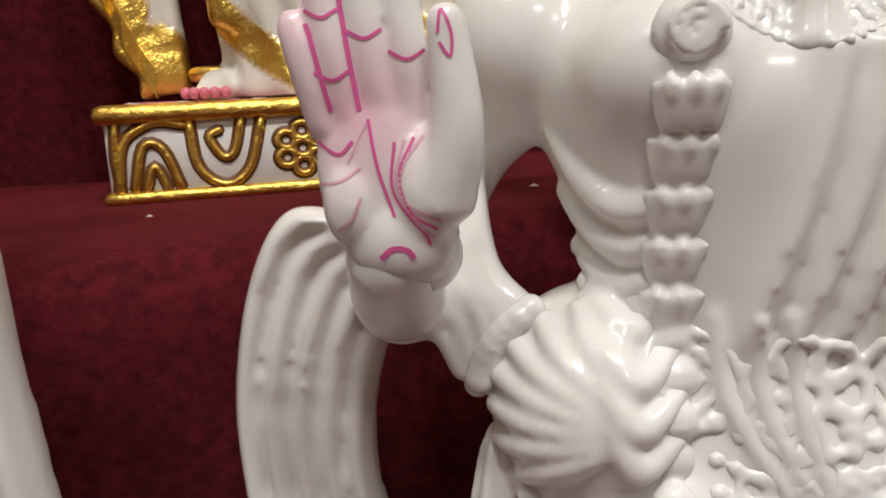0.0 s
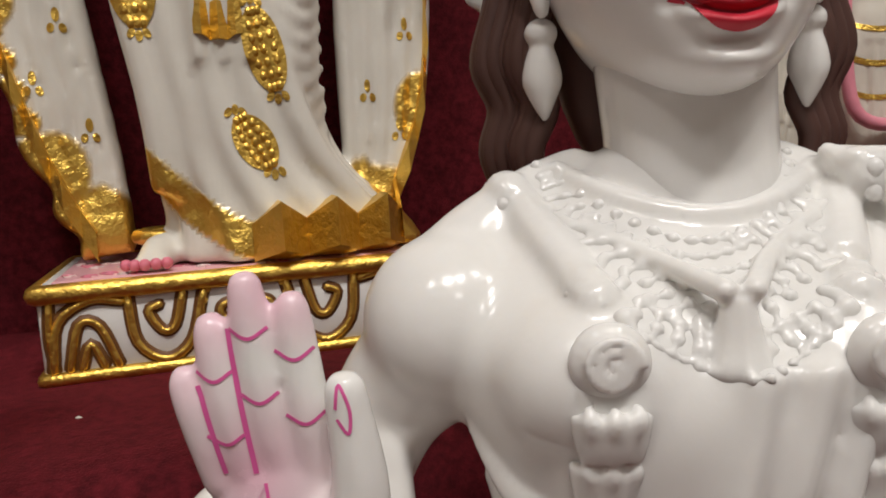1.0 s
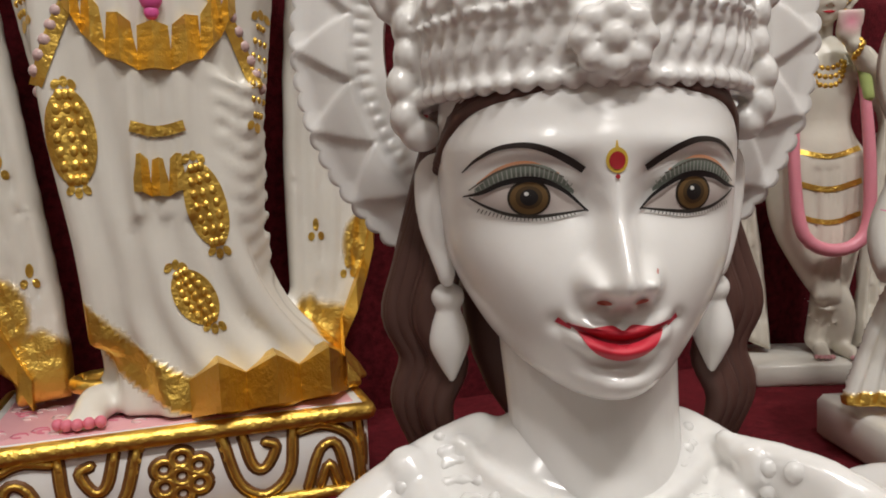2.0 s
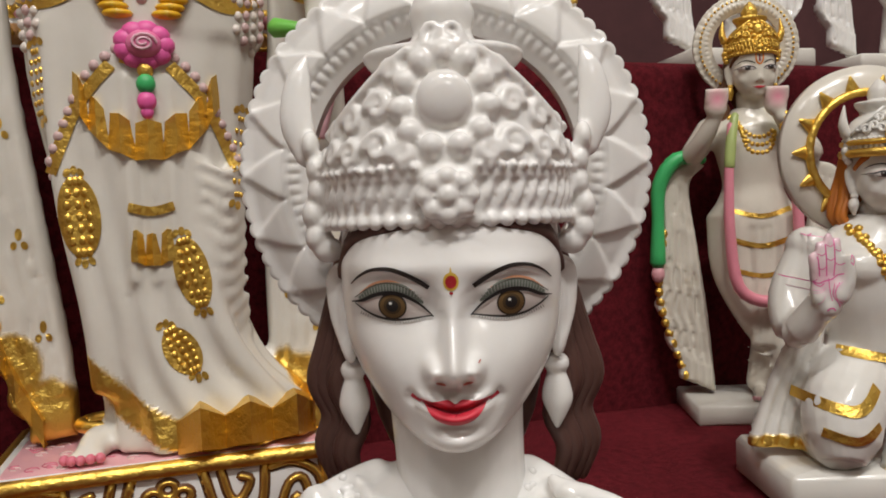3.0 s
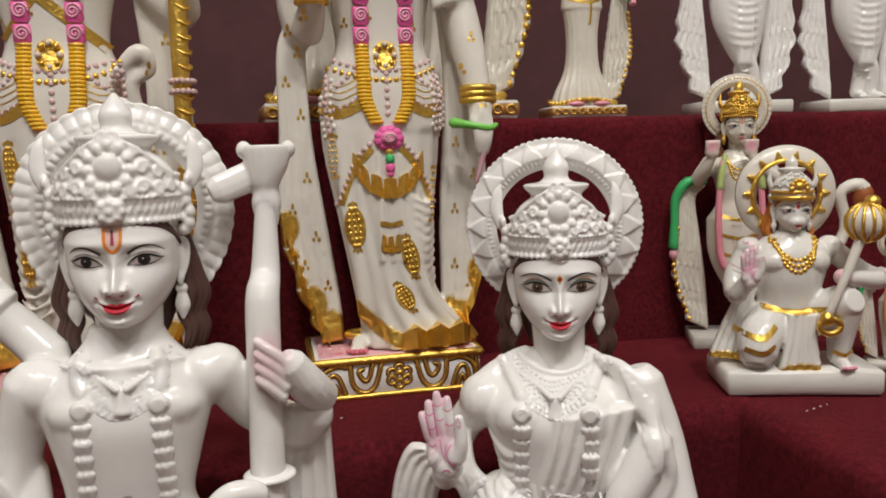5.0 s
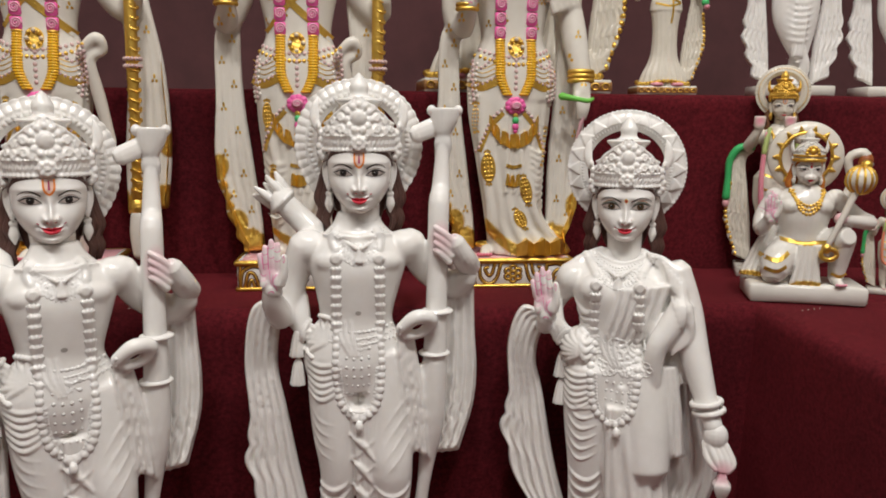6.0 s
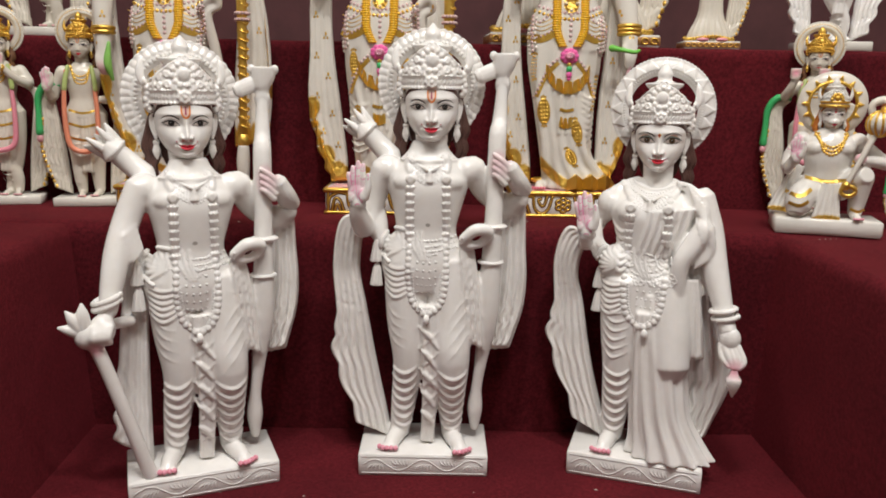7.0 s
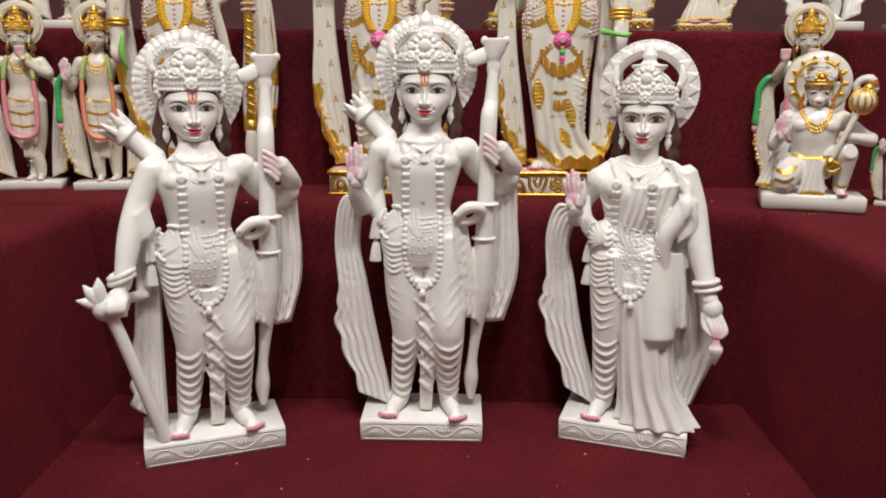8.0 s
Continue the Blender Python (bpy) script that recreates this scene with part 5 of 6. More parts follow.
def lady(name):
    s = Statue()
    carved_base(s, 113, 65, 42)
    torso(s, 1.0, True, 9)
    paint_head = marble_head(s, 1, 0, 583, 1.0)
    # standing leg with wraps; the other under a spreading skirt
    s.add(tube([(-34, 2, 345), (-38, -4, 270), (-38, -8, 190), (-40, 0, 120), (-44, 4, 54)], [44, 38, 29, 25, 18], 24))
    foot(s, -46, -6, 42, -12, 1.35)
    s.add(tube([(30, 0, 345), (40, -16, 270), (46, -28, 205)], [42, 38, 34], 24))
    s.add(loft([(14, 0, 330, 48, 40), (20, -8, 260, 48, 42), (28, -12, 190, 48, 42, 3), (36, -16, 120, 50, 42, 4), (50, -20, 72, 62, 44, 5), (58, -24, 44, 74, 46, 6)], 96, 13, 2.0))
    s.add(sheet([(-14, -46, 300), (-12, -44, 200), (-8, -44, 110), (0, -46, 44)], [(28, -48, 300), (30, -50, 200), (44, -54, 110), (72, -58, 44)], 5, 6, 16, 60, 6, 4))
    # shawl gathered on the shoulder and over the arm
    for i in range(9):
        s.add(tube([(34 + 3 * i, 20 - 3 * i, 516 - 3 * i), (62 + 3.4 * i, -2 - 3 * i, 505 - 7 * i), (84 + 1.4 * i, -18 - i, 470 - 8 * i), (72, -30, 428 - 6 * i)], [3, 6.5, 6, 3.5], 10))
    s.add(tube([(84, -20, 446), (66, -28, 414), (50, -32, 382), (50, -28, 320)], [18, 17, 15, 10], 16))
    s.add(sheet([(46, -8, 468), (42, -10, 400), (48, -10, 330)], [(90, 0, 468), (98, 0, 400), (112, -4, 330)], 5, 6, 14, 50, 8))
    s.add(sheet([(48, -34, 360), (54, -34, 300), (58, -30, 226)], [(82, -18, 360), (92, -16, 300), (102, -16, 232)], 4, 6, 14, 50, 6, 12))
    # lowered arm with bangles and a bud held down
    s.add(tube([(74, 6, 494), (92, 2, 440), (102, -8, 390), (126, -34, 306), (134, -44, 282)], [22, 22, 22, 15, 13], 18))
    for zz in (316, 304):
        t0 = (zz - 304) / 12 * -4
        s.bit(tube([(127 + t0 + 19 * math.cos(t), -34 + 17 * math.sin(t), zz + 4 * math.cos(t)) for t in np.linspace(0, 6.283, 20)], 4.6, 8, 1, 1), WHITE)
    s.add(ball((137, -46, 272), (17, 14, 20), 14, 10), fine=True)
    for q in range(4):
        s.add(tube([(128 + 7 * q, -50, 262), (136 + 8 * q, -58, 246 - 2 * q), (144 + 3 * q, -62, 228)], [6, 5.4, 4], 10), fine=True)
    s.add(tube([(124, -46, 262), (126, -56, 244), (138, -62, 230)], [6, 5, 4], 10), fine=True)
    s.tint((146, -62, 226), 22, (0.8, 0.42, 0.5, 0), 0.8)
    s.bit(loft([(147, -60, 178, 1, 1), (147, -60, 194, 9, 9), (147, -60, 208, 14, 13), (147, -60, 216, 9, 9), (147, -60, 230, 3, 3)], 8, 4, 3), WHITE)
    hanging_scarf(s, [(66, 20, 400), (72, 22, 300), (74, 20, 190), (76, 16, 46)], [(108, 18, 400), (128, 20, 290), (152, 16, 190), (116, 12, 80)], 5, 9, 10)
    # raised arm and its hanging scarf
    s.add(tube([(-68, 15, 472), (-92, 24, 444), (-107, 18, 404), (-107, -16, 408), (-105, -40, 426)], [22, 17, 14, 13, 12], 18))
    draw = palm(s, -105, -42, 427, 0.93, lean=0.12)
    s.add(sheet([(-108, 6, 444), (-108, 0, 416), (-103, -2, 400), (-94, -4, 382)], [(-84, 6, 444), (-80, -2, 414), (-70, -8, 402), (-64, -10, 380)], 5, 7, 11, 50, 8, 4))
    s.add(ball((-53, 0, 372), (31, 36, 34), 24, 16))
    hanging_scarf(s, [(-104, 2, 416), (-144, 8, 428), (-165, 12, 372), (-162, 12, 290), (-166, 10, 220), (-112, 10, 80)], [(-88, 8, 408), (-112, 12, 392), (-122, 14, 345), (-110, 14, 290), (-86, 14, 170), (-48, 12, 44)], 5, 9, 8)
    s.add(sheet([(-8, -32, 470), (-14, -31, 436), (-22, -24, 402), (-26, -10, 380)], [(70, -16, 478), (58, -14, 436), (48, -10, 402), (44, 2, 380)], 6, 10, 20, 110, 8, 0, 6))
    s.settle(1.8, 12)
    hip_sash(s, 402, -54)
    wraps(s, -41, 186, 78, 24, 7)
    for i in range(6):
        s.fold([(-70, 308 - 15 * i), (-50, 294 - 16 * i), (-26, 300 - 15 * i)], [1.2, 3.0, 1.2])
    # pleats of the draped bodice
    for i in range(7):
        s.fold([(-66 + 1.6 * i, 450 - 11 * i), (-56 + i, 436 - 11 * i), (-46, 430 - 10.6 * i), (-34, 436 - 10.4 * i)], [1.5, 4.4, 4.6, 2.4], -0.05)
    for i in range(6):
        s.fold([(56 + 5 * i, 506 - 5 * i), (66 + 4 * i, 484 - 8 * i), (70 + 3 * i, 455 - 8 * i)], [2, 3, 2], 0.1)
    s.fold([(-38, 514), (-28, 508), (-14, 503), (-1, 501), (14, 503), (28, 508), (40, 514)], [3.0] * 7, 0.1)
    garland(s, 1.0, 473, 276, 30, 5, True, -5)
    collar(s, 1.0, 474, -5)
    belt(s, 1.0, 370, 26)
    for x, z, r, q in ((-33, 386, 13, 0), (24, 386, 13, 0), (-4, 382, 17, 7), (36, 358, 12, 6), (-14, 354, 11, 6), (10, 354, 11, 6)):
        s.rosette(x, z, r, q)
    tassels(s, -80, 366)
    s.skin(1.3, 0.85, 5, 18)
    paint_head()
    draw()
    return s.finish(name)


ob = lady("statue_lady")
ob.matrix_world = pose(0.380, 0.047, 0.0, 0, 0, -18.1)
tagged(ob, "white marble statue of a crowned lady raising a pink-painted palm", "statue", "front row statues")
ob = man("statue_archer", 1.075, 630, 1.08, False)
ob.matrix_world = pose(0, 0.065, 0.0)
tagged(ob, "white marble statue of a crowned archer with a tall bow", "statue", "front row statues")
ob = man("statue_archer_with_mace", 1.02, 600, 1.07, True)
ob.matrix_world = pose(-0.377, -0.013, 0.0, 0, 0, 22.5)
tagged(ob, "white marble statue of a crowned archer leaning on a mace", "statue", "front row statues")


# ---- the middle step: tall painted figures on gilt bases ----
def gilt_base(s, w, d, h):
    """A white base with gilt rims, a rosette and scrolls in gold on brown."""
    s.bit(slab(-w, w, -d, d, 0, h, 2.0), WHITE, True)
    for z in (3.0, h - 4.5):
        r = 5.4 if z > 10 else 3.8
        for y in (-d, d):
            s.bit(tube([(-w, y, z), (0, y + 0.5, z + 0.4), (w, y, z)], r, 8), GOLD)
        for x in (-w, w):
            s.bit(tube([(x, -d, z), (x, d, z)], r, 8), GOLD)
    f, brown, c, a = -d - 0.2, (0.16, 0.06, 0.01, 0), h / 2 - 1, (h - 17) / 2

    def line(pts, r=1.5):
        r += 0.5
        s.bit(tube([(x, f + 0.9, z) for x, z in pts], r + 2.2, 7, 0.4, 4), brown)
        s.bit(tube([(x, f - 0.6, z) for x, z in pts], r, 7, 0.8, 4), GOLD)

    t = np.linspace(0, 2 * np.pi, 9)
    for q in range(6):
        m = math.pi * q / 3
        line([(10.5 * math.sin(m) + 5 * math.cos(e), c + 10 * math.cos(m) + 4.6 * math.sin(e)) for e in t], 1.2)
    line([(5 * math.cos(e), c + 4.6 * math.sin(e)) for e in t], 1.2)
    for m in (-1, 1):
        line([(m * 22, c + a), (m * 30, c - a * 0.5), (m * 44, c - a), (m * 58, c - a * 0.4), (m * 61, c + a)], 1.6)
        line([(m * 33, c + a), (m * 38, c), (m * 45, c - 2), (m * 51, c + a * 0.5), (m * 45, c + a * 0.7)], 1.4)
        line([(m * 64, c + a * 0.9), (m * 80, c + a), (m * 96, c + a * 0.4), (m * 100, c - a)], 1.6)
        line([(m * 68, c - a), (m * 76, c + a * 0.2), (m * 86, c + a * 0.3), (m * 92, c - a)], 1.4)
        line([(m * 75, c - a), (m * 81, c - a * 0.3), (m * 86, c - a)], 1.3)
        line([(m * 99, c + a), (m * 100.5, c), (m * 99, c - a)], 1.2)
        for e in range(3):
            s.bit(ball((m * (20 + 2 * e), f, c + a - 6 * e), (2, 1.6, 2), 8, 5), GOLD)
    # painted ground on the top
    s.bit(slab(-w + 7, w - 7, -d + 7, d - 7, h - 3, h + 0.8, 0.4), BLUSH)
    for i in range(70):
        x, y = random.uniform(-w + 12, w - 12), random.uniform(-d + 10, d - 30)
        r = random.uniform(2, 5)
        s.bit(tube([(x + r * math.cos(e), y + r * math.sin(e), h + 1.0) for e in np.linspace(0, 5, 7)], 0.7, 5, 0.5, 1), random.choice([(0.72, 0.2, 0.28, 0), (0.82, 0.62, 0.6, 0)]))


def motif(s, x, z, k=1.0):
    """A small gold sprig of three leaves."""
    for a, b in ((-3.4, 0), (3.4, 0), (0, 8)):
        s.oval(x + a * k, z + b * k, 2.2 * k, (4.4 if b else 3) * k, GOLD, 0.5, a * 4, 12)


def paisley(s, x, z, rx, rz, turn=0.0):
    s.oval(x, z, rx, rz, GOLD, 0.8, turn, 20)
    c, d = math.cos(radians(turn)), math.sin(radians(turn))
    for e in range(7):
        u = (e - 3) / 3.4 * rz
        for m in (-1, 0, 1):
            w = m * rx * 0.5 * math.sqrt(max(0, 1 - (u / rz) ** 2))
            px, pz = x + c * w - d * u, z + d * w + c * u
            y = s.on(px, pz)
            if y is not None:
                s.bit(ball((px, y - 0.4, pz), (rx * 0.2, 1.4, rx * 0.26), 8, 5), GOLD)
    for m in (-1, 1):
        for e in (-5, 0, 5):
            px, pz = x + e * 0.8 - d * m * (rz + 3), z + m * c * (rz + 4) - abs(e) * 0.3 * m
            s.oval(px, pz, 2, 3, GOLD, 0.6, e * 6, 10)


def flower_garland(s, xs, z_top, z_pink, z_low, lotus):
    """Pink roses above, yellow marigold threads below, joined at a pink lotus."""
    for x in xs:
        n = int((z_top - z_pink) / 24)
        for i in range(n):
            z = z_pink + 12 + 24 * i
            y = s.on(x, z) or -40
            s.bit(slab(x - 10, x + 10, y - 5, y + 3, z - 11.5, z + 11.5, 3), PINK)
            s.bit(tube([(x + (8.5 - 0.55 * e) * math.cos(e), y - 5.5, z + (9 - 0.6 * e) * math.sin(e)) for e in np.linspace(0, 13, 26)], 1.3, 6, 1, 1), (0.85, 0.42, 0.55, 0))
        m = int((z_pink - z_low) / 4.6)
        for i in range(m):
            z = z_pink - 4.6 * i
            px = x + (lotus[0] - x) * 0.55 * max(0, (i / m - 0.6) / 0.4) ** 1.5
            y = s.on(px, z) or -40
            s.bit(ball((px, y - 1, z), (9.5, 5.5, 3.2), 12, 6), YELLOW)
            s.bit(ball((px, y - 4.4, z), (2.6, 2.2, 2.4), 8, 6), (0.92, 0.58, 0.06, 0))
        y = s.on(x, z_pink) or -40
        s.bit(ball((x, y - 2, z_pink), (10, 5, 3), 10, 6), GOLD)
    lx, lz = lotus
    y = (s.on(lx, lz) or -45) - 3
    for i in range(9):
        a = 2 * math.pi * i / 9
        s.bit(ball((lx + 11 * math.cos(a), y + 2, lz + 9 * math.sin(a)), (8, 5, 7), 10, 7), PINK)
    s.bit(ball((lx, y - 2, lz), (11, 6, 9), 14, 9), (0.85, 0.22, 0.42, 0))
    s.bit(tube([(lx + (8 - 0.5 * e) * math.cos(e), y - 7.5, lz + (6 - 0.4 * e) * math.sin(e)) for e in np.linspace(0, 12, 22)], 1.0, 6, 1, 1), (0.86, 0.5, 0.6, 0))
    for dz, c, r in ((-16, GOLD, 5), (-25, GREEN, 6), (-36, PINK, 6), (-43, PINK, 4)):
        yy = s.on(lx, lz + dz) or y
        s.bit(ball((lx, yy - 2, lz + dz), (r, r * 0.7, r * 1.1), 10, 7), c)


def gold_band(s, pts, width, lift=0.9):
    s.stroke(pts, width, GOLD, lift, 8)


def robed(name, kind):
    """A tall figure in a gilt-edged robe. kind: lady, bowman, maceman."""
    s, G = Statue(), 53
    gilt_base(s, 105, 65, G)
    base_bits = len(s.bits)
    k = 1.14
    cx = 4 if kind == "lady" else 0
    T = [(4, 0, 330, 78, 50), (4, 0, 372, 78, 50), (3, 0, 405, 68, 46), (3, 0, 437, 56, 40), (3, 0, 480, 62, 42), (3, 0, 520, 72, 46), (3, 2, 550, 78, 44), (3, 4, 572, 68, 37), (3, 6, 590, 42, 30), (3, 6, 606, 29, 27)]
    s.add(loft([(x + cx, y, z, a, b) for x, y, z, a, b in T], 48))
    for d in (-1, 1):
        s.add(ball((cx + 3 + d * 78, 6, 565), (25, 25, 23), 18, 12))
        s.add(ball((cx + 3 + d * 31, -20, 522), (31, 25, 28), 18, 12))
    paint_head = head(s, cx + 3, -12, 668, 1.12, "lady" if kind == "lady" else "tilak", IVORY, (0.03, 0.02, 0.02, 0), True, "ring", 1.0)
    # robe, falling straight on one side and swept out on the other
    if kind == "lady":
        s.add(loft([(4, 0, 375, 76, 48), (4, -2, 310, 74, 48, 1), (6, -4, 230, 62, 46, 1.5), (8, -6, 160, 52, 44, 2), (20, -8, 110, 56, 46, 2.5), (38, -12, 78, 70, 48, 3), (46, -14, G + 2, 78, 50, 3.5)], 96, 15, 1.0))
        s.add(sheet([(-58, -34, 340), (-54, -38, 230), (-42, -40, 150), (-38, -38, 96)], [(36, -44, 340), (34, -48, 230), (56, -52, 130), (104, -46, 64)], 5, 6, 14, 70, 8))
        for i in range(12):
            s.add(tube([(66, -20, 250 - 12 * i), (56 - i, -42, 238 - 12 * i), (38, -48, 246 - 11 * i)], [3.5, 4, 1.5], 8))
    else:
        s.add(loft([(4, 0, 375, 76, 48), (2, -2, 300, 72, 48, 1), (0, -2, 230, 62, 44, 1.5), (0, -2, 150, 54, 40, 2), (4, -4, 90, 52, 38, 2), (4, -4, G + 6, 48, 36, 2)], 96, 11, 1.0))
        s.add(sheet([(-64, -30, 350), (-50, -38, 250), (-30, -40, 170)], [(70, -30, 350), (60, -38, 250), (24, -46, 130)], 6, 6, 14, 70, 8))
        for i in range(8):
            s.add(tube([(-62, -10, 230 - 13 * i), (-40, -40, 214 - 13 * i), (-8, -44, 224 - 12 * i)], [2, 4, 1.5], 8))
    foot(s, -34, -16, G, -14, 1.0, (0.75, 0.2, 0.28, 0))
    if kind != "lady":
        foot(s, 40, -16, G, 14, 1.0, (0.75, 0.2, 0.28, 0))
    s.bit(tube([(-34 + 16 * math.cos(e), -8 + 15 * math.sin(e), G + 17) for e in np.linspace(0, 6.283, 18)], 4.5, 8, 1, 1), GOLD)
    # scarf hanging from the raised arm
    if kind == "maceman":
        L, R = [(-120, 8, 470), (-150, 10, 400), (-142, 10, 250), (-104, 8, 130), (-74, 6, 62)], [(-96, 10, 470), (-104, 12, 400), (-92, 12, 250), (-66, 10, 130), (-52, 8, 58)]
    else:
        L, R = [(-92, 8, 478), (-120, 6, 440), (-124, 8, 330), (-128, 8, 212), (-100, 6, 110), (-78, 4, 62)], [(-74, 10, 478), (-84, 12, 440), (-82, 14, 330), (-68, 12, 212), (-56, 10, 120), (-52, 6, 66)]
        if kind == "bowman":
            L = [(x - 20, y, z) for x, y, z in L]
            R = [(x - 14, y, z) for x, y, z in R]
    s.add(sheet(L, R, 5, 9, 12, 64, 12, 8, 0, 0, 9))
    for (x, y, z), r in ((L[-1], 40), (L[-2], 26), (L[-3], 22)):
        s.tint((x + 8, y, z), (r * 0.75, 40, r), GOLD, 0.12)
    L2, R2 = [(84, 14, 500), (92, 14, 380), (82, 12, 240), (80, 10, 130), (82, 6, 62)], [(120, 14, 500), (142, 14, 380), (148, 12, 250), (138, 8, 140), (108, 4, 66)]
    if kind == "maceman":
        L2, R2 = [(x + 40, y, z) for x, y, z in L2[:4]], [(x + 52, y, z) for x, y, z in R2[:4]]
    s.add(sheet(L2, R2, 5, 9, 12, 64, 8, 8))
    for (x, y, z), r in ((R2[-1], 40), (R2[-2], 26), (L2[-1], 30)):
        s.tint((x - 4, y, z), (r * 0.75, 40, r), GOLD, 0.12)
    # arms
    draw = None
    if kind == "maceman":
        s.add(tube([(-76, 4, 560), (-106, 6, 500), (-120, -6, 430), (-122, -18, 352), (-122, -22, 300)], [25, 23, 22, 16, 15], 18))
        for q in range(4):
            s.add(tube([(-132 + 7 * q, -30, 306), (-130 + 6 * q, -34, 286), (-124 + 4 * q, -28, 270)], [6, 6, 5], 10))
        s.tint((-122, -26, 278), 24, BLUSH, 0.8)
        s.bit(tube([(-108, -34, 330), (-112, -36, 290), (-106, -30, 258)], [3, 8, 3], 10), (0.25, 0.55, 0.12, 0))
        for q in (0, 8):
            s.bit(tube([(-122 + 19 * math.cos(e), -16 + 18 * math.sin(e), 350 + q) for e in np.linspace(0, 6.283, 20)], 4.5, 8, 1, 1), GOLD)
    else:
        px = -78 if kind == "lady" else -112
        s.add(tube([(-76, 4, 560), (-96, 10, 500), (px - 8, 4, 452), (px, -30, 474), (px, -46, 492)], [25, 23, 22, 17, 13], 18))
        draw = palm(s, px, -48, 490, 1.0, False)
        for q in (0, 7):
            s.bit(tube([(px + 17 * math.cos(e), -38 + 15 * math.sin(e), 482 + q) for e in np.linspace(0, 6.283, 20)], 4, 8, 1, 1), GOLD)
    if kind == "lady":
        s.add(tube([(84, 6, 560), (106, 4, 500), (118, -8, 442), (128, -26, 372), (128, -36, 340)], [25, 24, 23, 17, 15], 18))
        for q in range(4):
            s.add(tube([(116 + 7 * q, -42, 342), (120 + 5 * q, -48, 320), (122 + 3 * q, -44, 298)], [6.5, 6, 5], 10))
        s.bit(tube([(92, -34, 338), (112, -48, 334), (134, -50, 330), (146, -44, 334)], [7, 4.5, 4.5, 3], 10), (0.2, 0.62, 0.1, 0))
        s.bit(tube([(132, -50, 330), (128, -46, 300), (120, -40, 262)], [3.5, 4, 2.5], 8), (0.75, 0.45, 0.5, 0))
        for q in (0, 8, 15):
            s.bit(tube([(128 + 20 * math.cos(e), -24 + 18 * math.sin(e), 366 + q) for e in np.linspace(0, 6.283, 20)], 4.5, 8, 1, 1), GOLD)
        s.add(sheet([(60, -40, 520), (70, -36, 480)], [(118, -20, 530), (128, -14, 500)], 5, 6, 12, 50, 8, 8))
    else:
        rx = 140 if kind == "bowman" else 150
        s.add(tube([(84, 6, 560), (112, 14, 500), (140, 8, 476), (rx + 6, -24, 500)], [25, 24, 22, 16], 18))
        s.bit(tube([(rx + 4, -26, 640), (rx, -26, 520), (rx - 2, -26, 400), (rx - 4, -24, 260), (rx - 8, -20, 150)], [9, 10, 10, 8, 8], 14), GOLD)
        for q in range(26):
            z = 170 + 17 * q
            s.bit(tube([(rx - 4 + 0.02 * (z - 200) + 10 * math.cos(e), -25 + 10 * math.sin(e), z + 3 * math.sin(2 * e)) for e in np.linspace(0, 6.283, 12)], 2.2, 6, 1, 1), GOLD)
        for z in (380, 392):
            for e in np.linspace(0, 6.283, 14):
                s.bit(ball((rx - 1 + 13 * math.cos(e), -25 + 13 * math.sin(e), z), 3.6, 8, 5), PEARL)
        s.bit(ball((rx - 8, -20, 140), (13, 12, 18), 14, 9), GOLD)
        s.add(tube([(rx - 8, -20, 130), (rx - 10, -18, 95), (rx - 10, -16, G)], [12, 14, 11], 14))
        s.add(tube([(70, -36, 400), (96, -40, 424), (104, -34, 404), (84, -36, 388), (92, -26, 330), (106, -18, 250)], [9, 11, 9, 9, 11, 9], 14))
    s.settle(2.7, 6)
    for q in (-10, 3, 16):
        s.fold([(cx + q, 300), (cx + q, 235), (cx + q, 168)], [3, 4, 4])
    s.skin(2.6, 1.8, 2, 5)
    paint_head()
    if draw:
        draw()
    flower_garland(s, (cx - 24, cx + 30), 545, 432, 332, (cx + 3, 320))
    # waist: pearls, clasp, ruffled gold
    for q, dz in enumerate((0, -12)):
        s.beads([(-70 + cx, 424 + dz), (-36 + cx, 408 + dz), (cx + 3, 402 + dz), (42 + cx, 408 + dz), (76 + cx, 424 + dz)], 4, GOLD if q else PEARL, step=1.9)
    s.oval(cx + 3, 420, 15, 18, GOLD, 2.0)
    for q in range(8):
        a = math.pi * q / 4
        y = s.on(cx + 3, 420) or -45
        s.bit(ball((cx + 3 + 11 * math.cos(a), y - 3, 420 + 13 * math.sin(a)), 4, 8, 6), GOLD if q % 2 else (0.72, 0.6, 0.45, 0))
    s.beads([(cx + 3, 398), (cx + 3, 350)], 4, PEARL, step=1.8)
    for m in (-1, 1):
        s.beads([(cx + m * 36, 400), (cx + m * 58, 384), (cx + m * 72, 398)], 3.6, PEARL, step=1.9)
        s.beads([(cx + m * 24, 372), (cx + m * 60, 356), (cx + m * 76, 372)], 3.4, PEARL, step=1.9)
        s.beads([(cx + m * 14, 318), (cx + m * 34, 300), (cx + m * 52, 262), (cx + m * 60, 240)][::1], 3.8, PEARL, step=1.9)
        gold_band(s, [(cx + m * 18, 308), (cx + m * 40, 282), (cx + m * 58, 240)], 8)
        gold_band(s, [(cx + m * 30, 362), (cx + m * 56, 352), (cx + m * 76, 362)], 14)
        for q in range(4):
            s.beads([(cx + m * (76 - 5 * q), 410 - 6 * q), (cx + m * (79 - 5 * q), 360), (cx + m * (76 - 5 * q), 318 + 6 * q)], 3.8, PEARL if q % 2 == 0 else (0.8, 0.72, 0.66, 0), step=1.9)
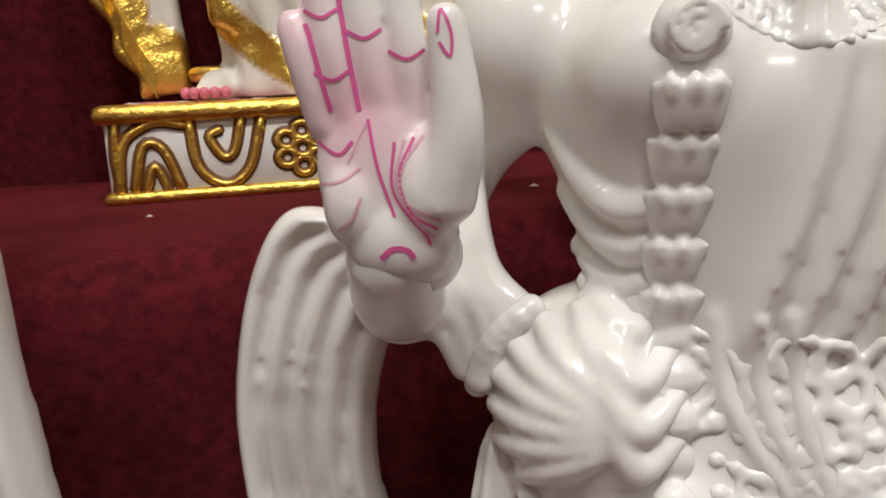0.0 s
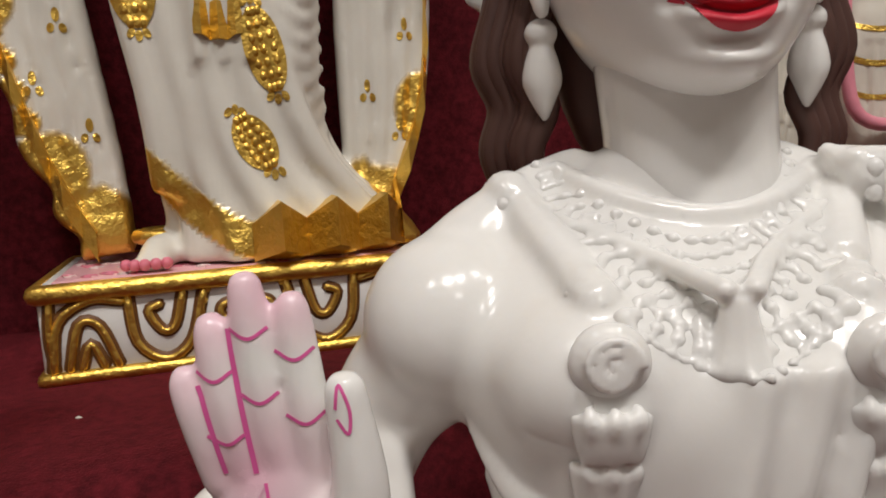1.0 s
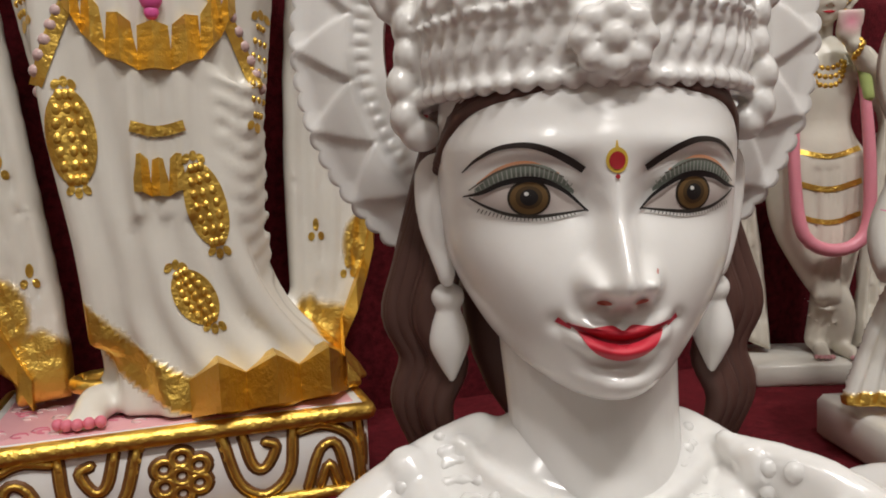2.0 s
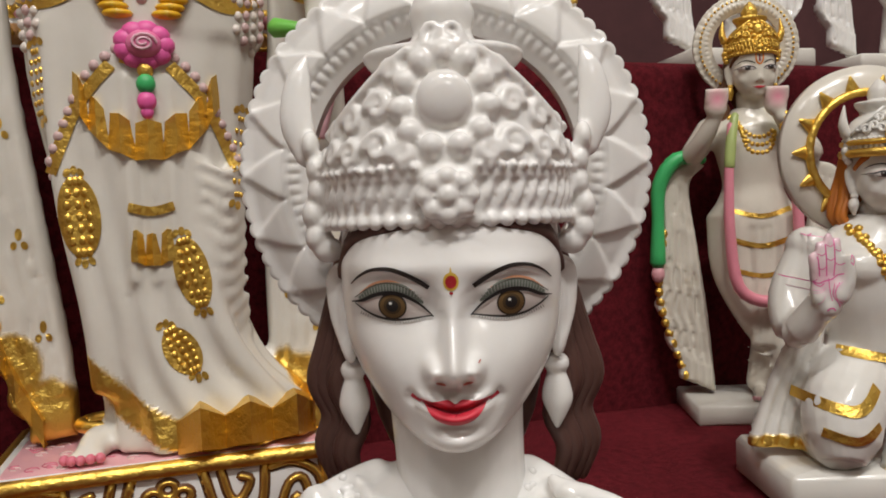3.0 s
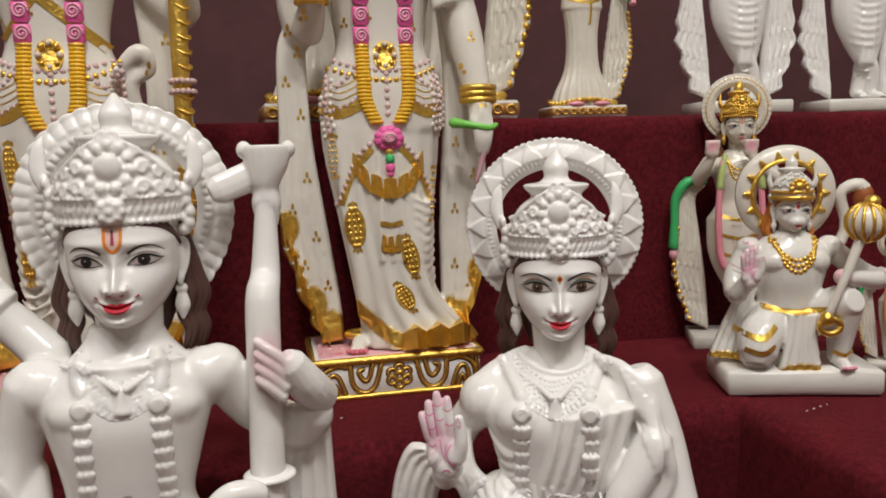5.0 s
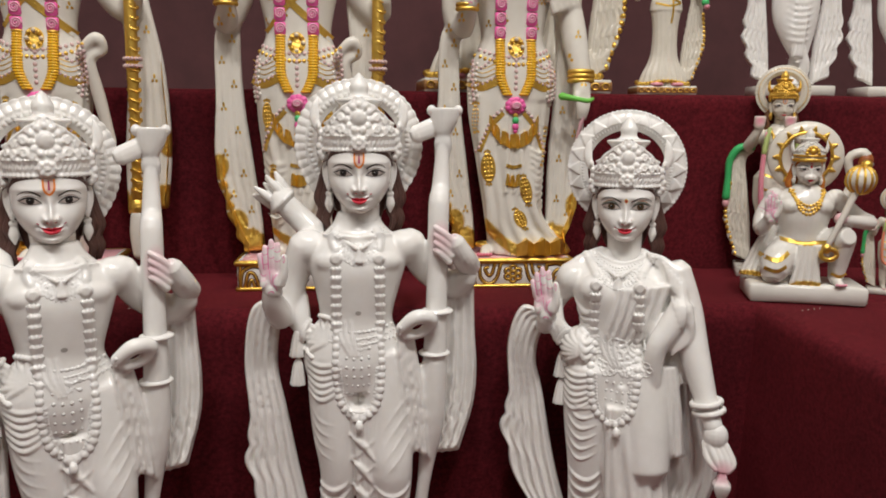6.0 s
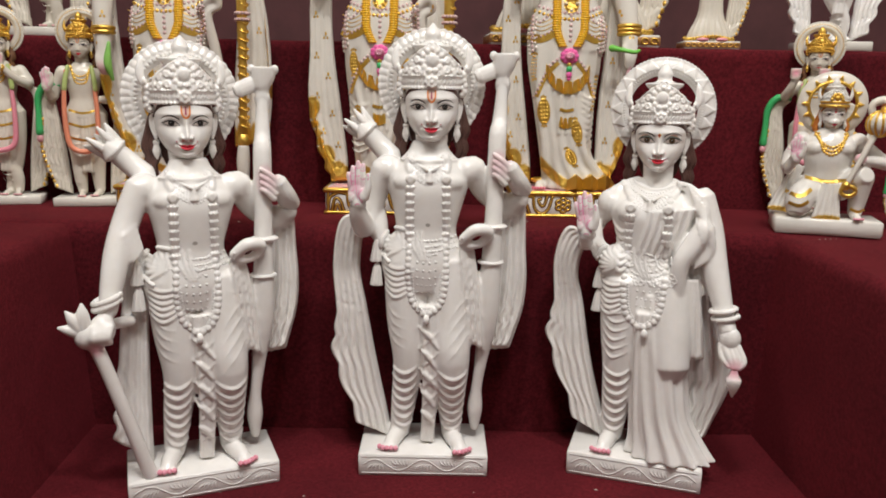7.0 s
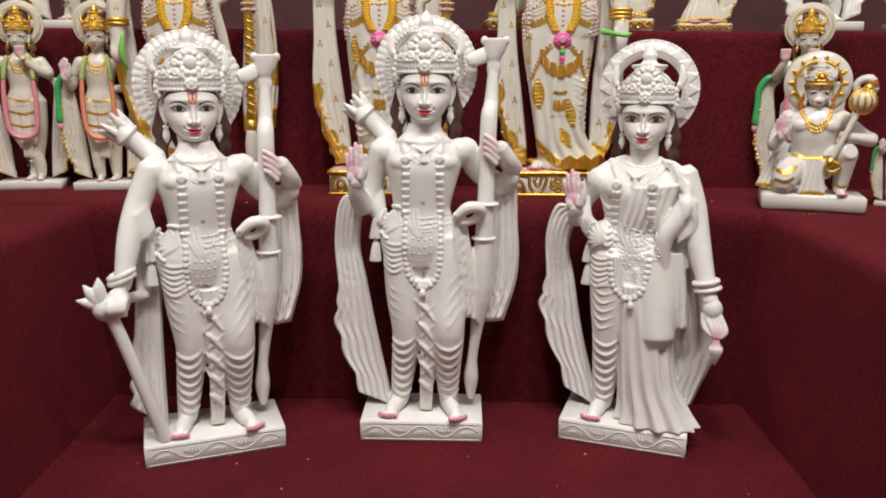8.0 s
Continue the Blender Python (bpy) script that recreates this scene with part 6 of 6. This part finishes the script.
        for q in range(4):
            s.stroke([(cx + m * 32, 392 - 8 * q), (cx + m * 54, 384 - 8 * q), (cx + m * 74, 394 - 8 * q)], 1.6, GOLD, 0.5)
    s.pleats([(cx - 42, 282), (cx - 24, 256), (cx + 3, 246), (cx + 30, 256), (cx + 48, 282)], 24, 6, 14)
    for z, h in ((312, 6), (217, 6)):
        gold_band(s, [(cx - 12, z), (cx + 2, z - 3), (cx + 16, z)], h, 1.4)
    s.pleats([(cx - 12, 182), (cx + 2, 178), (cx + 15, 182)], 20, 3, 6)
    # gilt hem, paisleys, sprigs
    if kind == "lady":
        for q, z, w in spline([(-46, 116, 10), (-28, 98, 10), (-8, 80, 10), (16, 66, 11), (44, 62, 13), (76, 62, 13), (112, 62, 12)], 8):
            s.tint((q, -52, z), (w, 56, w), GOLD, 0.12)
        s.pleats([(14, 56), (40, 58), (72, 58), (106, 57)], 22, 15, 6, GOLD, 1.5, 0.45)
        for x, z, a, b, t in ((-38, 212, 13, 26, 4), (29, 173, 11, 24, 12), (20, 122, 11, 17, 28), (64, 250, 8, 30, -6), (-60, 300, 8, 22, 0)):
            paisley(s, x, z, a, b, t)
    else:
        for q, z, w in spline([(-50, 100, 8), (-20, 84, 9), (8, 76, 9), (40, 90, 8)], 8):
            s.tint((q, -52, z), (w, 56, w), GOLD, 0.12)
        for x, z, a, b, t in ((-40, 190, 9, 22, 4), (40, 170, 10, 22, 8), (-50, 300, 9, 22, 0), (54, 290, 9, 24, 0)):
            paisley(s, x, z, a, b, t)
        gold_band(s, [(-70, 545), (0, 480), (60, 430)], 12)
        gold_band(s, [(70, 545), (0, 490), (-50, 440)], 8)
    for edge in (L[-3:], R2[-3:]):
        s.pleats([(x + (5 if edge[0][0] < 0 else -5), z - 6) for x, y, z in edge], 17, 6, 9, GOLD, 4)
    for edge_l, edge_r, lo in ((L, R, 34), (L2, R2, 42)):
        a, b = np.array(edge_l[-1]), np.array(edge_r[-1])
        for u in np.linspace(0, 1, 6):
            q = a + (b - a) * u
            s.tint((q[0], q[1], q[2]), (10, 30, lo + 8 * math.sin(5 * u)), GOLD, 0.12)
    for q, z in spline([(p[0], p[2]) for p in L[-3:]], 6):
        s.tint((q + 2, 6, z), (11, 24, 9), GOLD, 0.15)
    for edge_l, edge_r in ((L, R), (L2, R2)):
        a, b = spline(edge_l, 6), spline(edge_r, 6)
        for i in range(3, len(a) - 4, 2):
            u = 0.3 + 0.4 * ((i // 2) % 2)
            p = a[i] + (b[i] - a[i]) * u
            motif(s, p[0], p[2], 0.95)
    for i in range(10):
        motif(s, cx + random.uniform(-50, 55), random.uniform(450, 540), 0.8)
    if kind == "lady":
        # she stands a little off the middle of her base
        off = np.array([-7.0, 0, 0])
        s.skins = [(v + off, f) for v, f in s.skins]
        s.bits[base_bits:] = [((v + off, f), c) for (v, f), c in s.bits[base_bits:]]
        s.rules = [(c + off, q, col, soft) for c, q, col, soft in s.rules]
    return s.finish(name, 0.001, (0.78, 0.75, 0.685, 0))


for kind, x, y, turn, label in (("lady", 0.272, 0.381, 0, "tall painted marble statue of a robed lady with gilt paisleys"), ("bowman", -0.105, 0.377, 0, "tall painted marble statue of a robed man with flower garland"), ("maceman", -0.53, 0.375, 6, "tall painted marble statue of a robed man with gilt staff")):
    ob = robed("statue_robed_" + ("lady" if kind == "lady" else "man"), kind)
    ob.matrix_world = pose(x, y, STEP, 0, 0, turn)
    tagged(ob, label, "statue", "tall painted statues")


# ---- smaller figures ----
def small_figure(name, kind, ground=IVORY):
    """A standing figure about 700 mm tall in the clay; it is set smaller in the shop. kind: flute, blessing, plain, gown."""
    s = Statue()
    gilt = kind != "plain"
    s.bit(slab(-120, 120, -75, 75, 0, 34, 4), (0.76, 0.74, 0.68, 0))
    if kind == "gown":
        s.bit(slab(-121, 121, -76, 76, 4, 30, 3), (0.5, 0.28, 0.12, 0.7))
        for q in range(9):
            s.bit(tube([(-104 + 26 * q + 9 * math.cos(e), -77, 17 + 8 * math.sin(e)) for e in np.linspace(0, 5.4, 9)], 2.4, 6), GOLD)
    B = 34
    s.add(loft([(0, 0, 330, 66, 46), (0, 0, 365, 62, 44), (0, 0, 400, 50, 38), (0, 0, 450, 60, 42), (0, 2, 492, 70, 40), (0, 4, 515, 44, 30), (0, 6, 532, 28, 26)], 40))
    for d in (-1, 1):
        s.add(ball((d * 70, 6, 498), (22, 23, 20), 16, 10))
        s.add(ball((d * 28, -16, 470), (29, 22, 22), 16, 10))
    crown = WHITE if not gilt else GOLD
    paint_head = head(s, 0, -12, 592, 1.05, "tilak", crown, (0.16, 0.07, 0.03, 0) if gilt else WHITE, False, "ring", 1.05)
    if kind == "gown":
        s.add(loft([(0, 0, 340, 62, 44), (0, 0, 250, 50, 40, 1), (0, 0, 150, 56, 44, 2), (0, -4, 80, 86, 58, 4), (0, -4, B, 100, 66, 5)], 80, 17, 1))
        for q in range(40):
            e = 2 * math.pi * q / 40
            s.bit(ball((104 * math.cos(e), -4 + 69 * math.sin(e), B + 14 + 5 * math.sin(3 * e)), (10, 8, 8), 8, 5), GOLD)
        for m in (-1, 1):
            s.bit(ball((m * 40, -66, B + 6), (28, 16, 9), 12, 8), (0.82, 0.36, 0.45, 0))
    else:
        cross = 60 if kind in ("flute", "plain") else 0
        s.add(tube([(-34, 0, 345), (-36, -6, 260), (-32 + cross * 0.3, -12, 190), (-30 + cross, -14, 110), (-26 + cross, -10, B + 16)], [44, 38, 30, 24, 17], 20))
        s.add(tube([(34, 0, 345), (36, -2, 260), (32, 0, 190), (30 - cross * 0.2, 2, 110), (32 - cross * 0.5, 2, B + 16)], [44, 38, 31, 25, 18], 20))
        leg_wraps(s, -32 + cross * 0.6, -10, 260, 90, 30, 32, 8)
        foot(s, -26 + cross, -22, B, 8, 1.1, BLUSH if gilt else WHITE)
        foot(s, 32 - cross * 0.5, -14, B, -14, 1.1, BLUSH if gilt else WHITE)
        s.add(sheet([(-14, -42, 330), (-12, -44, 220), (-18, -40, 130)], [(26, -42, 330), (24, -46, 220), (20, -42, 130)], 3, 5, 16, 40, 6, 8))
    # scarves on both sides
    for d in (-1, 1):
        if kind == "gown" and d < 0:
            continue
        L = [(d * 92, 6, 440), (d * 148, 8, 420), (d * 152, 8, 320), (d * 160, 8, 200), (d * 120, 6, 70)]
        R = [(d * 78, 8, 436), (d * 104, 10, 400), (d * 92, 12, 300), (d * 76, 12, 180), (d * 66, 8, 44)]
        s.add(sheet(L, R, 5, 14, 14, 60, 12, 8, 0, 0, 14))
        if gilt:
            for p in spline(L[2:], 7):
                s.bit(ball((p[0], p[1] - 4, p[2]), (8, 9, 9), 8, 6), GOLD)
    greens = {"flute": (-1,), "blessing": (1, -1), "plain": (), "gown": ()}[kind]
    for d in greens:
        s.bit(tube([(d * 84, -2, 446), (d * 128, -4, 448), (d * 158, -2, 405), (d * 162, -2, 340), (d * 164, -2, 270)], [8, 13, 13, 11, 14], 12), GREEN)
        s.bit(ball((d * 164, -2, 250), (12, 10, 16), 10, 7), BLUSH)
    draw = None
    if kind == "flute":
        s.add(tube([(-72, 4, 494), (-104, -4, 450), (-92, -40, 478), (-74, -60, 520)], [22, 20, 16, 12], 16))
        s.add(tube([(72, 4, 494), (98, -6, 450), (62, -44, 468), (24, -66, 510)], [22, 20, 16, 12], 16))
        for px in (-78, 18):
            s.add(ball((px, -64, 528), (19, 12, 20), 14, 9))
            for q in range(4):
                s.add(tube([(px - 13 + 9 * q, -68, 536), (px - 14 + 10 * q, -72, 556)], [6, 4.5], 9))
            s.tint((px, -72, 540), 24, ROSE, 0.9)
    elif kind in ("blessing",):
        s.add(tube([(-72, 4, 494), (-98, 8, 440), (-112, -4, 400), (-116, -34, 430)], [22, 20, 20, 14], 16))
        draw = palm(s, -118, -42, 430, 1.1, False)
        s.add(tube([(72, 4, 494), (100, 4, 440), (92, -24, 400), (60, -44, 396)], [22, 20, 18, 14], 16))
    else:
        s.add(tube([(-72, 4, 494), (-104, -4, 440), (-120, -30, 400), (-128, -40, 370)], [22, 20, 16, 13], 16))
        s.add(tube([(72, 4, 494), (106, -4, 440), (128, -24, 400), (140, -40, 380)], [22, 20, 16, 13], 16))
        if kind == "gown":
            s.bit(ball((142, -44, 360), (16, 14, 14), 10, 7), GREEN)
            s.bit(ball((148, -46, 344), (12, 12, 10), 10, 7), ROSE)
    s.skin(4.0, 2.6, 3, 4)
    if gilt:
        for z, w in ((392, 12), (350, 8), (300, 9), (250, 8)):
            if kind != "gown" or z > 340:
                gold_band(s, [(-52, z + 8), (0, z - 4), (52, z + 8)], w, 1.2)
        for q in range(3):
            s.beads([(-44 + 6 * q, 520 - 4 * q), (-20, 486 - 12 * q), (0, 478 - 13 * q), (20, 486 - 12 * q), (44 - 6 * q, 520 - 4 * q)], 4.4, GOLD, step=1.7)
        loop = {"flute": (0.82, 0.30, 0.38, 0), "blessing": (0.82, 0.30, 0.18, 0)}.get(kind)
        if loop:
            s.bit(tube([(-48, -44, 500), (-56, -56, 420), (-58, -62, 320), (-46, -66, 230), (0, -68, 205), (46, -64, 230), (54, -60, 320), (50, -54, 420), (44, -44, 500)], [6, 8, 9, 10, 10, 10, 9, 8, 6], 12), loop)
            s.bit(tube([(-40, -40, 515), (-50, -50, 470), (-55, -56, 430)], [7, 9, 9], 10), (0.45, 0.55, 0.2, 0))
            s.bit(tube([(40, -40, 515), (48, -50, 470), (52, -56, 430)], [7, 9, 9], 10), (0.45, 0.55, 0.2, 0))
        if kind == "gown":
            gold_band(s, [(10, 400), (16, 330), (12, 280)], 8, 1.4)
            gold_band(s, [(-50, 430), (0, 380), (50, 360)], 9, 1.4)
    else:
        for q in range(8):
            s.fold([(-50, 330 - 20 * q), (0, 315 - 20 * q), (50, 328 - 20 * q)], [2, 5, 2])
        s.skin(4.0, 2.6, 3, 4)
    if kind != "plain":
        paint_head()
        if draw:
            draw()
    return s.finish(name, 0.001, ground)


def kneeling_figure(name):
    """The kneeling monkey-faced guardian with a gilt mace."""
    s = Statue()
    s.bit(slab(-92, 92, -48, 48, 0, 30, 4), (0.78, 0.765, 0.72, 0))
    z0 = 30
    s.add(loft([(-6, 4, 84, 40, 30), (-6, 2, 112, 37, 28), (-6, 0, 140, 42, 30), (-6, 2, 166, 48, 30), (-6, 4, 182, 34, 24), (-6, 6, 194, 18, 17)], 32))
    for d in (-1, 1):
        s.add(ball((-6 + d * 21, -14, 158), (22, 16, 15), 16, 10))
        s.add(ball((-6 + d * 48, 4, 172), (16, 17, 15), 14, 9))
    # knee on the ground, the other raised
    s.add(tube([(-28, 0, 84), (-48, -26, 66), (-54, -36, 48)], [27, 26, 23], 18))
    s.add(tube([(-54, -34, 48), (-52, 0, 42), (-56, 30, 42)], [20, 16, 12], 14))
    s.add(tube([(16, 0, 84), (44, -22, 104), (50, -34, 110)], [26, 24, 22], 18))
    s.add(tube([(50, -30, 108), (48, -24, 70), (46, -22, z0 + 10)], [20, 16, 12], 16))
    foot(s, 46, -22, z0, 6, 0.7, ROSE)
    s.add(sheet([(-16, -34, 96), (-20, -38, 66), (-30, -42, z0 + 1)], [(16, -34, 96), (16, -38, 66), (20, -42, z0 + 1)], 4, 4, 9, 40, 6, 3))
    s.add(sheet([(-60, 0, 130), (-84, -4, 84), (-104, -8, 40)], [(-44, 0, 120), (-56, -4, 80), (-62, -10, 36)], 4, 4, 8, 40, 6, 3))
    s.tint((-2, -42, z0), (30, 14, 9), GOLD, 0.2)
    s.tint((-88, -8, 38), (28, 20, 9), GOLD, 0.2)
    # arms
    s.add(tube([(-54, 4, 172), (-72, -2, 140), (-76, -22, 118), (-68, -40, 140)], [14, 13, 12, 9], 14))
    draw = palm(s, -68, -44, 136, 0.62, False)
    s.add(tube([(42, 4, 172), (78, 0, 142), (92, -14, 134), (50, -36, 140)], [14, 13, 13, 9], 14))
    s.add(ball((40, -40, 142), (10, 9, 10), 12, 8))
    s.tint((40, -42, 144), 13, ROSE, 0.7)
    s.bit(tube([(22, -48, 96), (40, -48, 142), (58, -42, 186)], [4.5, 5, 6], 12), (0.8, 0.77, 0.7, 0))
    s.bit(ball((21, -48, 94), (8, 8, 9), 12, 8), GOLD)
    s.bit(ball((65, -40, 206), (22, 20, 22), 18, 12), (0.8, 0.77, 0.7, 0))
    for q in range(6):
        a = math.pi * q / 6
        s.bit(tube([(65 + 22.5 * math.cos(e) * math.cos(a), -40 + 20.5 * math.cos(e) * math.sin(a), 206 + 22.5 * math.sin(e)) for e in np.linspace(0, 6.283, 22)], 2.2, 6, 1, 1), GOLD)
    s.bit(ball((72, -38, 230), (9, 9, 8), 12, 8), GOLD)
    s.bit(tube([(40, 24, 140), (70, 26, 190), (62, 24, 236), (84, 22, 246), (90, 20, 226)], [7, 7, 7, 9, 11], 12), (0.8, 0.77, 0.7, 0))
    s.bit(ball((88, 20, 232), (12, 11, 17), 12, 8), (0.35, 0.10, 0.02, 0))
    paint_head = head(s, -6, -4, 220, 0.58, "stripes", (0.80, 0.785, 0.745, 0), (0.55, 0.17, 0.02, 0), False, None)
    s.add(ball((-6, -21, 206), (10, 7, 6.5), 12, 8), fine=True)
    for zz, rad in ((235, 3.0), (242, 2.0)):
        s.bit(tube([(-6 + 23.6 * math.cos(e), -1 + 25.4 * math.sin(e), zz) for e in np.linspace(0, 6.283, 40)], rad, 8, 1, 1), GOLD)
    for q in range(7):
        a = math.pi * q / 6
        s.bit(ball((-6 + 9 * math.cos(a), -26 + 2 * math.sin(a), 246 + 10 * math.sin(a)), (3.4, 2.6, 3.4), 8, 6), GOLD)
    s.bit(ball((-6, -26, 249), (5, 3, 5), 12, 8), GOLD)
    # sun halo with flame points
    ang = np.linspace(0, 2 * np.pi, 72, endpoint=False)
    rows = [np.column_stack([-6 + r * np.cos(ang), np.full(72, y), 238 + r * np.sin(ang)]) for r, y in ((40, 18), (60, 18), (60, 25), (40, 25), (40, 18))]
    s.bit(rings(rows, cap=False), (0.8, 0.76, 0.68, 0))
    for q in range(14):
        a = 2 * math.pi * q / 14
        s.bit(tube([(-6 + 42 * math.cos(a), 17, 238 + 42 * math.sin(a)), (-6 + 53 * math.cos(a), 16, 238 + 53 * math.sin(a))], [6, 1], 8, 0.4), GOLD)
    s.bit(tube([(-6 + 41 * math.cos(e), 16, 238 + 41 * math.sin(e)) for e in np.linspace(0, 6.283, 40)], 3, 8, 1, 1), GOLD)
    s.skin(1.7, 1.2, 3, 6)
    paint_head()
    draw()
    for q in range(3):
        s.beads([(-36 + 4 * q, 186 - q), (-22, 168 - 5 * q), (-6, 160 - 7 * q), (10, 168 - 5 * q), (24 - 4 * q, 186 - q)], 3.2, GOLD, step=1.6)
    gold_band(s, [(-44, 104), (-6, 98), (32, 104)], 6, 0.9)
    gold_band(s, [(-74, 76), (-52, 72), (-34, 84)], 7, 0.9)
    gold_band(s, [(-72, 58), (-54, 54), (-38, 62)], 6, 0.9)
    gold_band(s, [(36, 50), (48, 46), (60, 50)], 5, 0.9)
    s.bit(tube([(26 + 12 * math.cos(e), -46, 84 + 9 * math.sin(e)) for e in np.linspace(0, 6.283, 14)], 4, 8, 1, 1), GOLD)
    return s.finish(name, 0.001, (0.80, 0.785, 0.745, 0))


ob = kneeling_figure("statue_kneeling_guardian")
ob.matrix_world = pose(0.752, 0.211, STEP, 0, 0, -17)
tagged(ob, "painted marble statue of a kneeling guardian with a gilt mace", "statue", "small painted statues")

flute = small_figure("statue_flute_player", "flute")
flute.matrix_world = pose(0.803, 0.41, STEP, 0, 0, -21) @ Matrix.Scale(0.552, 4)
tagged(flute, "small painted marble statue of a flute player with green scarf", "statue", "small painted statues")
bless = small_figure("statue_blessing_figure", "blessing")
bless.matrix_world = pose(-0.715, 0.385, STEP, 0, 0, 12) @ Matrix.Scale(0.55, 4)
tagged(bless, "small painted marble statue raising a hand, orange garland", "statue", "small painted statues")


def again(ob, x, y, z, turn, k, label=""):
    c = copy_thing(ob, pose(x, y, z, 0, 0, turn))
    c.scale = (k, k, k)
    return tagged(c, label) if label else c


again(flute, -0.885, 0.385, STEP, 14, 0.55)
again(bless, 0.925, 0.235, STEP, -30, 0.26, "tiny painted marble statue standing beside the kneeling guardian")
again(flute, 0.965, 0.13, STEP, -30, 0.2, "tiny painted marble statue on the side of the step")

plain = small_figure("statue_plain_figure", "plain", WHITE)
plain.matrix_world = pose(0.885, 0.54, TOP, 0, 0, -6) @ Matrix.Scale(0.62, 4)
tagged(plain, "unpainted white marble statue with spreading scarves", "statue", "white statues on the top step")
again(plain, 1.115, 0.54, TOP, -8, 0.62)
gown = small_figure("statue_gowned_lady", "gown")
gown.matrix_world = pose(0.613, 0.54, TOP, 0, 0, -4) @ Matrix.Scale(0.5, 4)
tagged(gown, "small marble statue of a lady in a gilt-hemmed gown", "statue", "painted statues on the top step")
again(gown, 0.213, 0.56, TOP, 4, 0.78)
again(gown, 0.405, 0.56, TOP, -4, 0.78)
again(flute, -0.86, 0.56, TOP, 10, 0.6)

# ---- ceiling lamps, out of view: discs for the mains and the added fill ----
for lx, ly, power, size in LAMPS:
    bm = bmesh.new()
    bmesh.ops.create_cone(bm, cap_ends=True, segments=24, radius1=size * 0.6, radius2=size * 0.66, depth=0.02)
    me = bpy.data.meshes.new("unseen_ceiling_lamp")
    bm.to_mesh(me)
    bm.free()
    me.materials.append(LAMP_GLOW)
    lamp_ob = new("unseen_ceiling_lamp", me)
    lamp_ob.location = (lx, ly, CEIL - 0.011)
    tagged(lamp_ob, "assumed round white ceiling lamp, lit, out of view", "lamp", "ceiling lamps")

# ---- lint on the velvet ----
verts, faces = [], []
spots = [(random.uniform(-0.5, 0.6), random.uniform(-0.45, 0.0), 0.002) for _ in range(26)] + [(random.uniform(-0.6, 0.95), random.uniform(0.17, 0.27), STEP + 0.002) for _ in range(12)] + [(0.70 + 0.012 * q, 0.115 + 0.004 * q, STEP + 0.002) for q in range(4)]
for x, y, z in spots:
    r, a = random.uniform(0.0008, 0.002), random.uniform(0, 6.28)
    n = len(verts)
    for q in range(4):
        verts.append((x + r * math.cos(a + q * 1.57) * (1.8 if q % 2 else 0.7), y + r * math.sin(a + q * 1.57), z))
    verts.append((x, y, z + r * 0.8))
    faces += [(n + q, n + (q + 1) % 4, n + 4) for q in range(4)]
tagged(mesh_object("lint_specks", verts, faces, make_plain("pale_lint", (0.6, 0.55, 0.5), 0.9)), "pale lint specks scattered on the velvet", "lint", kind="stuff")
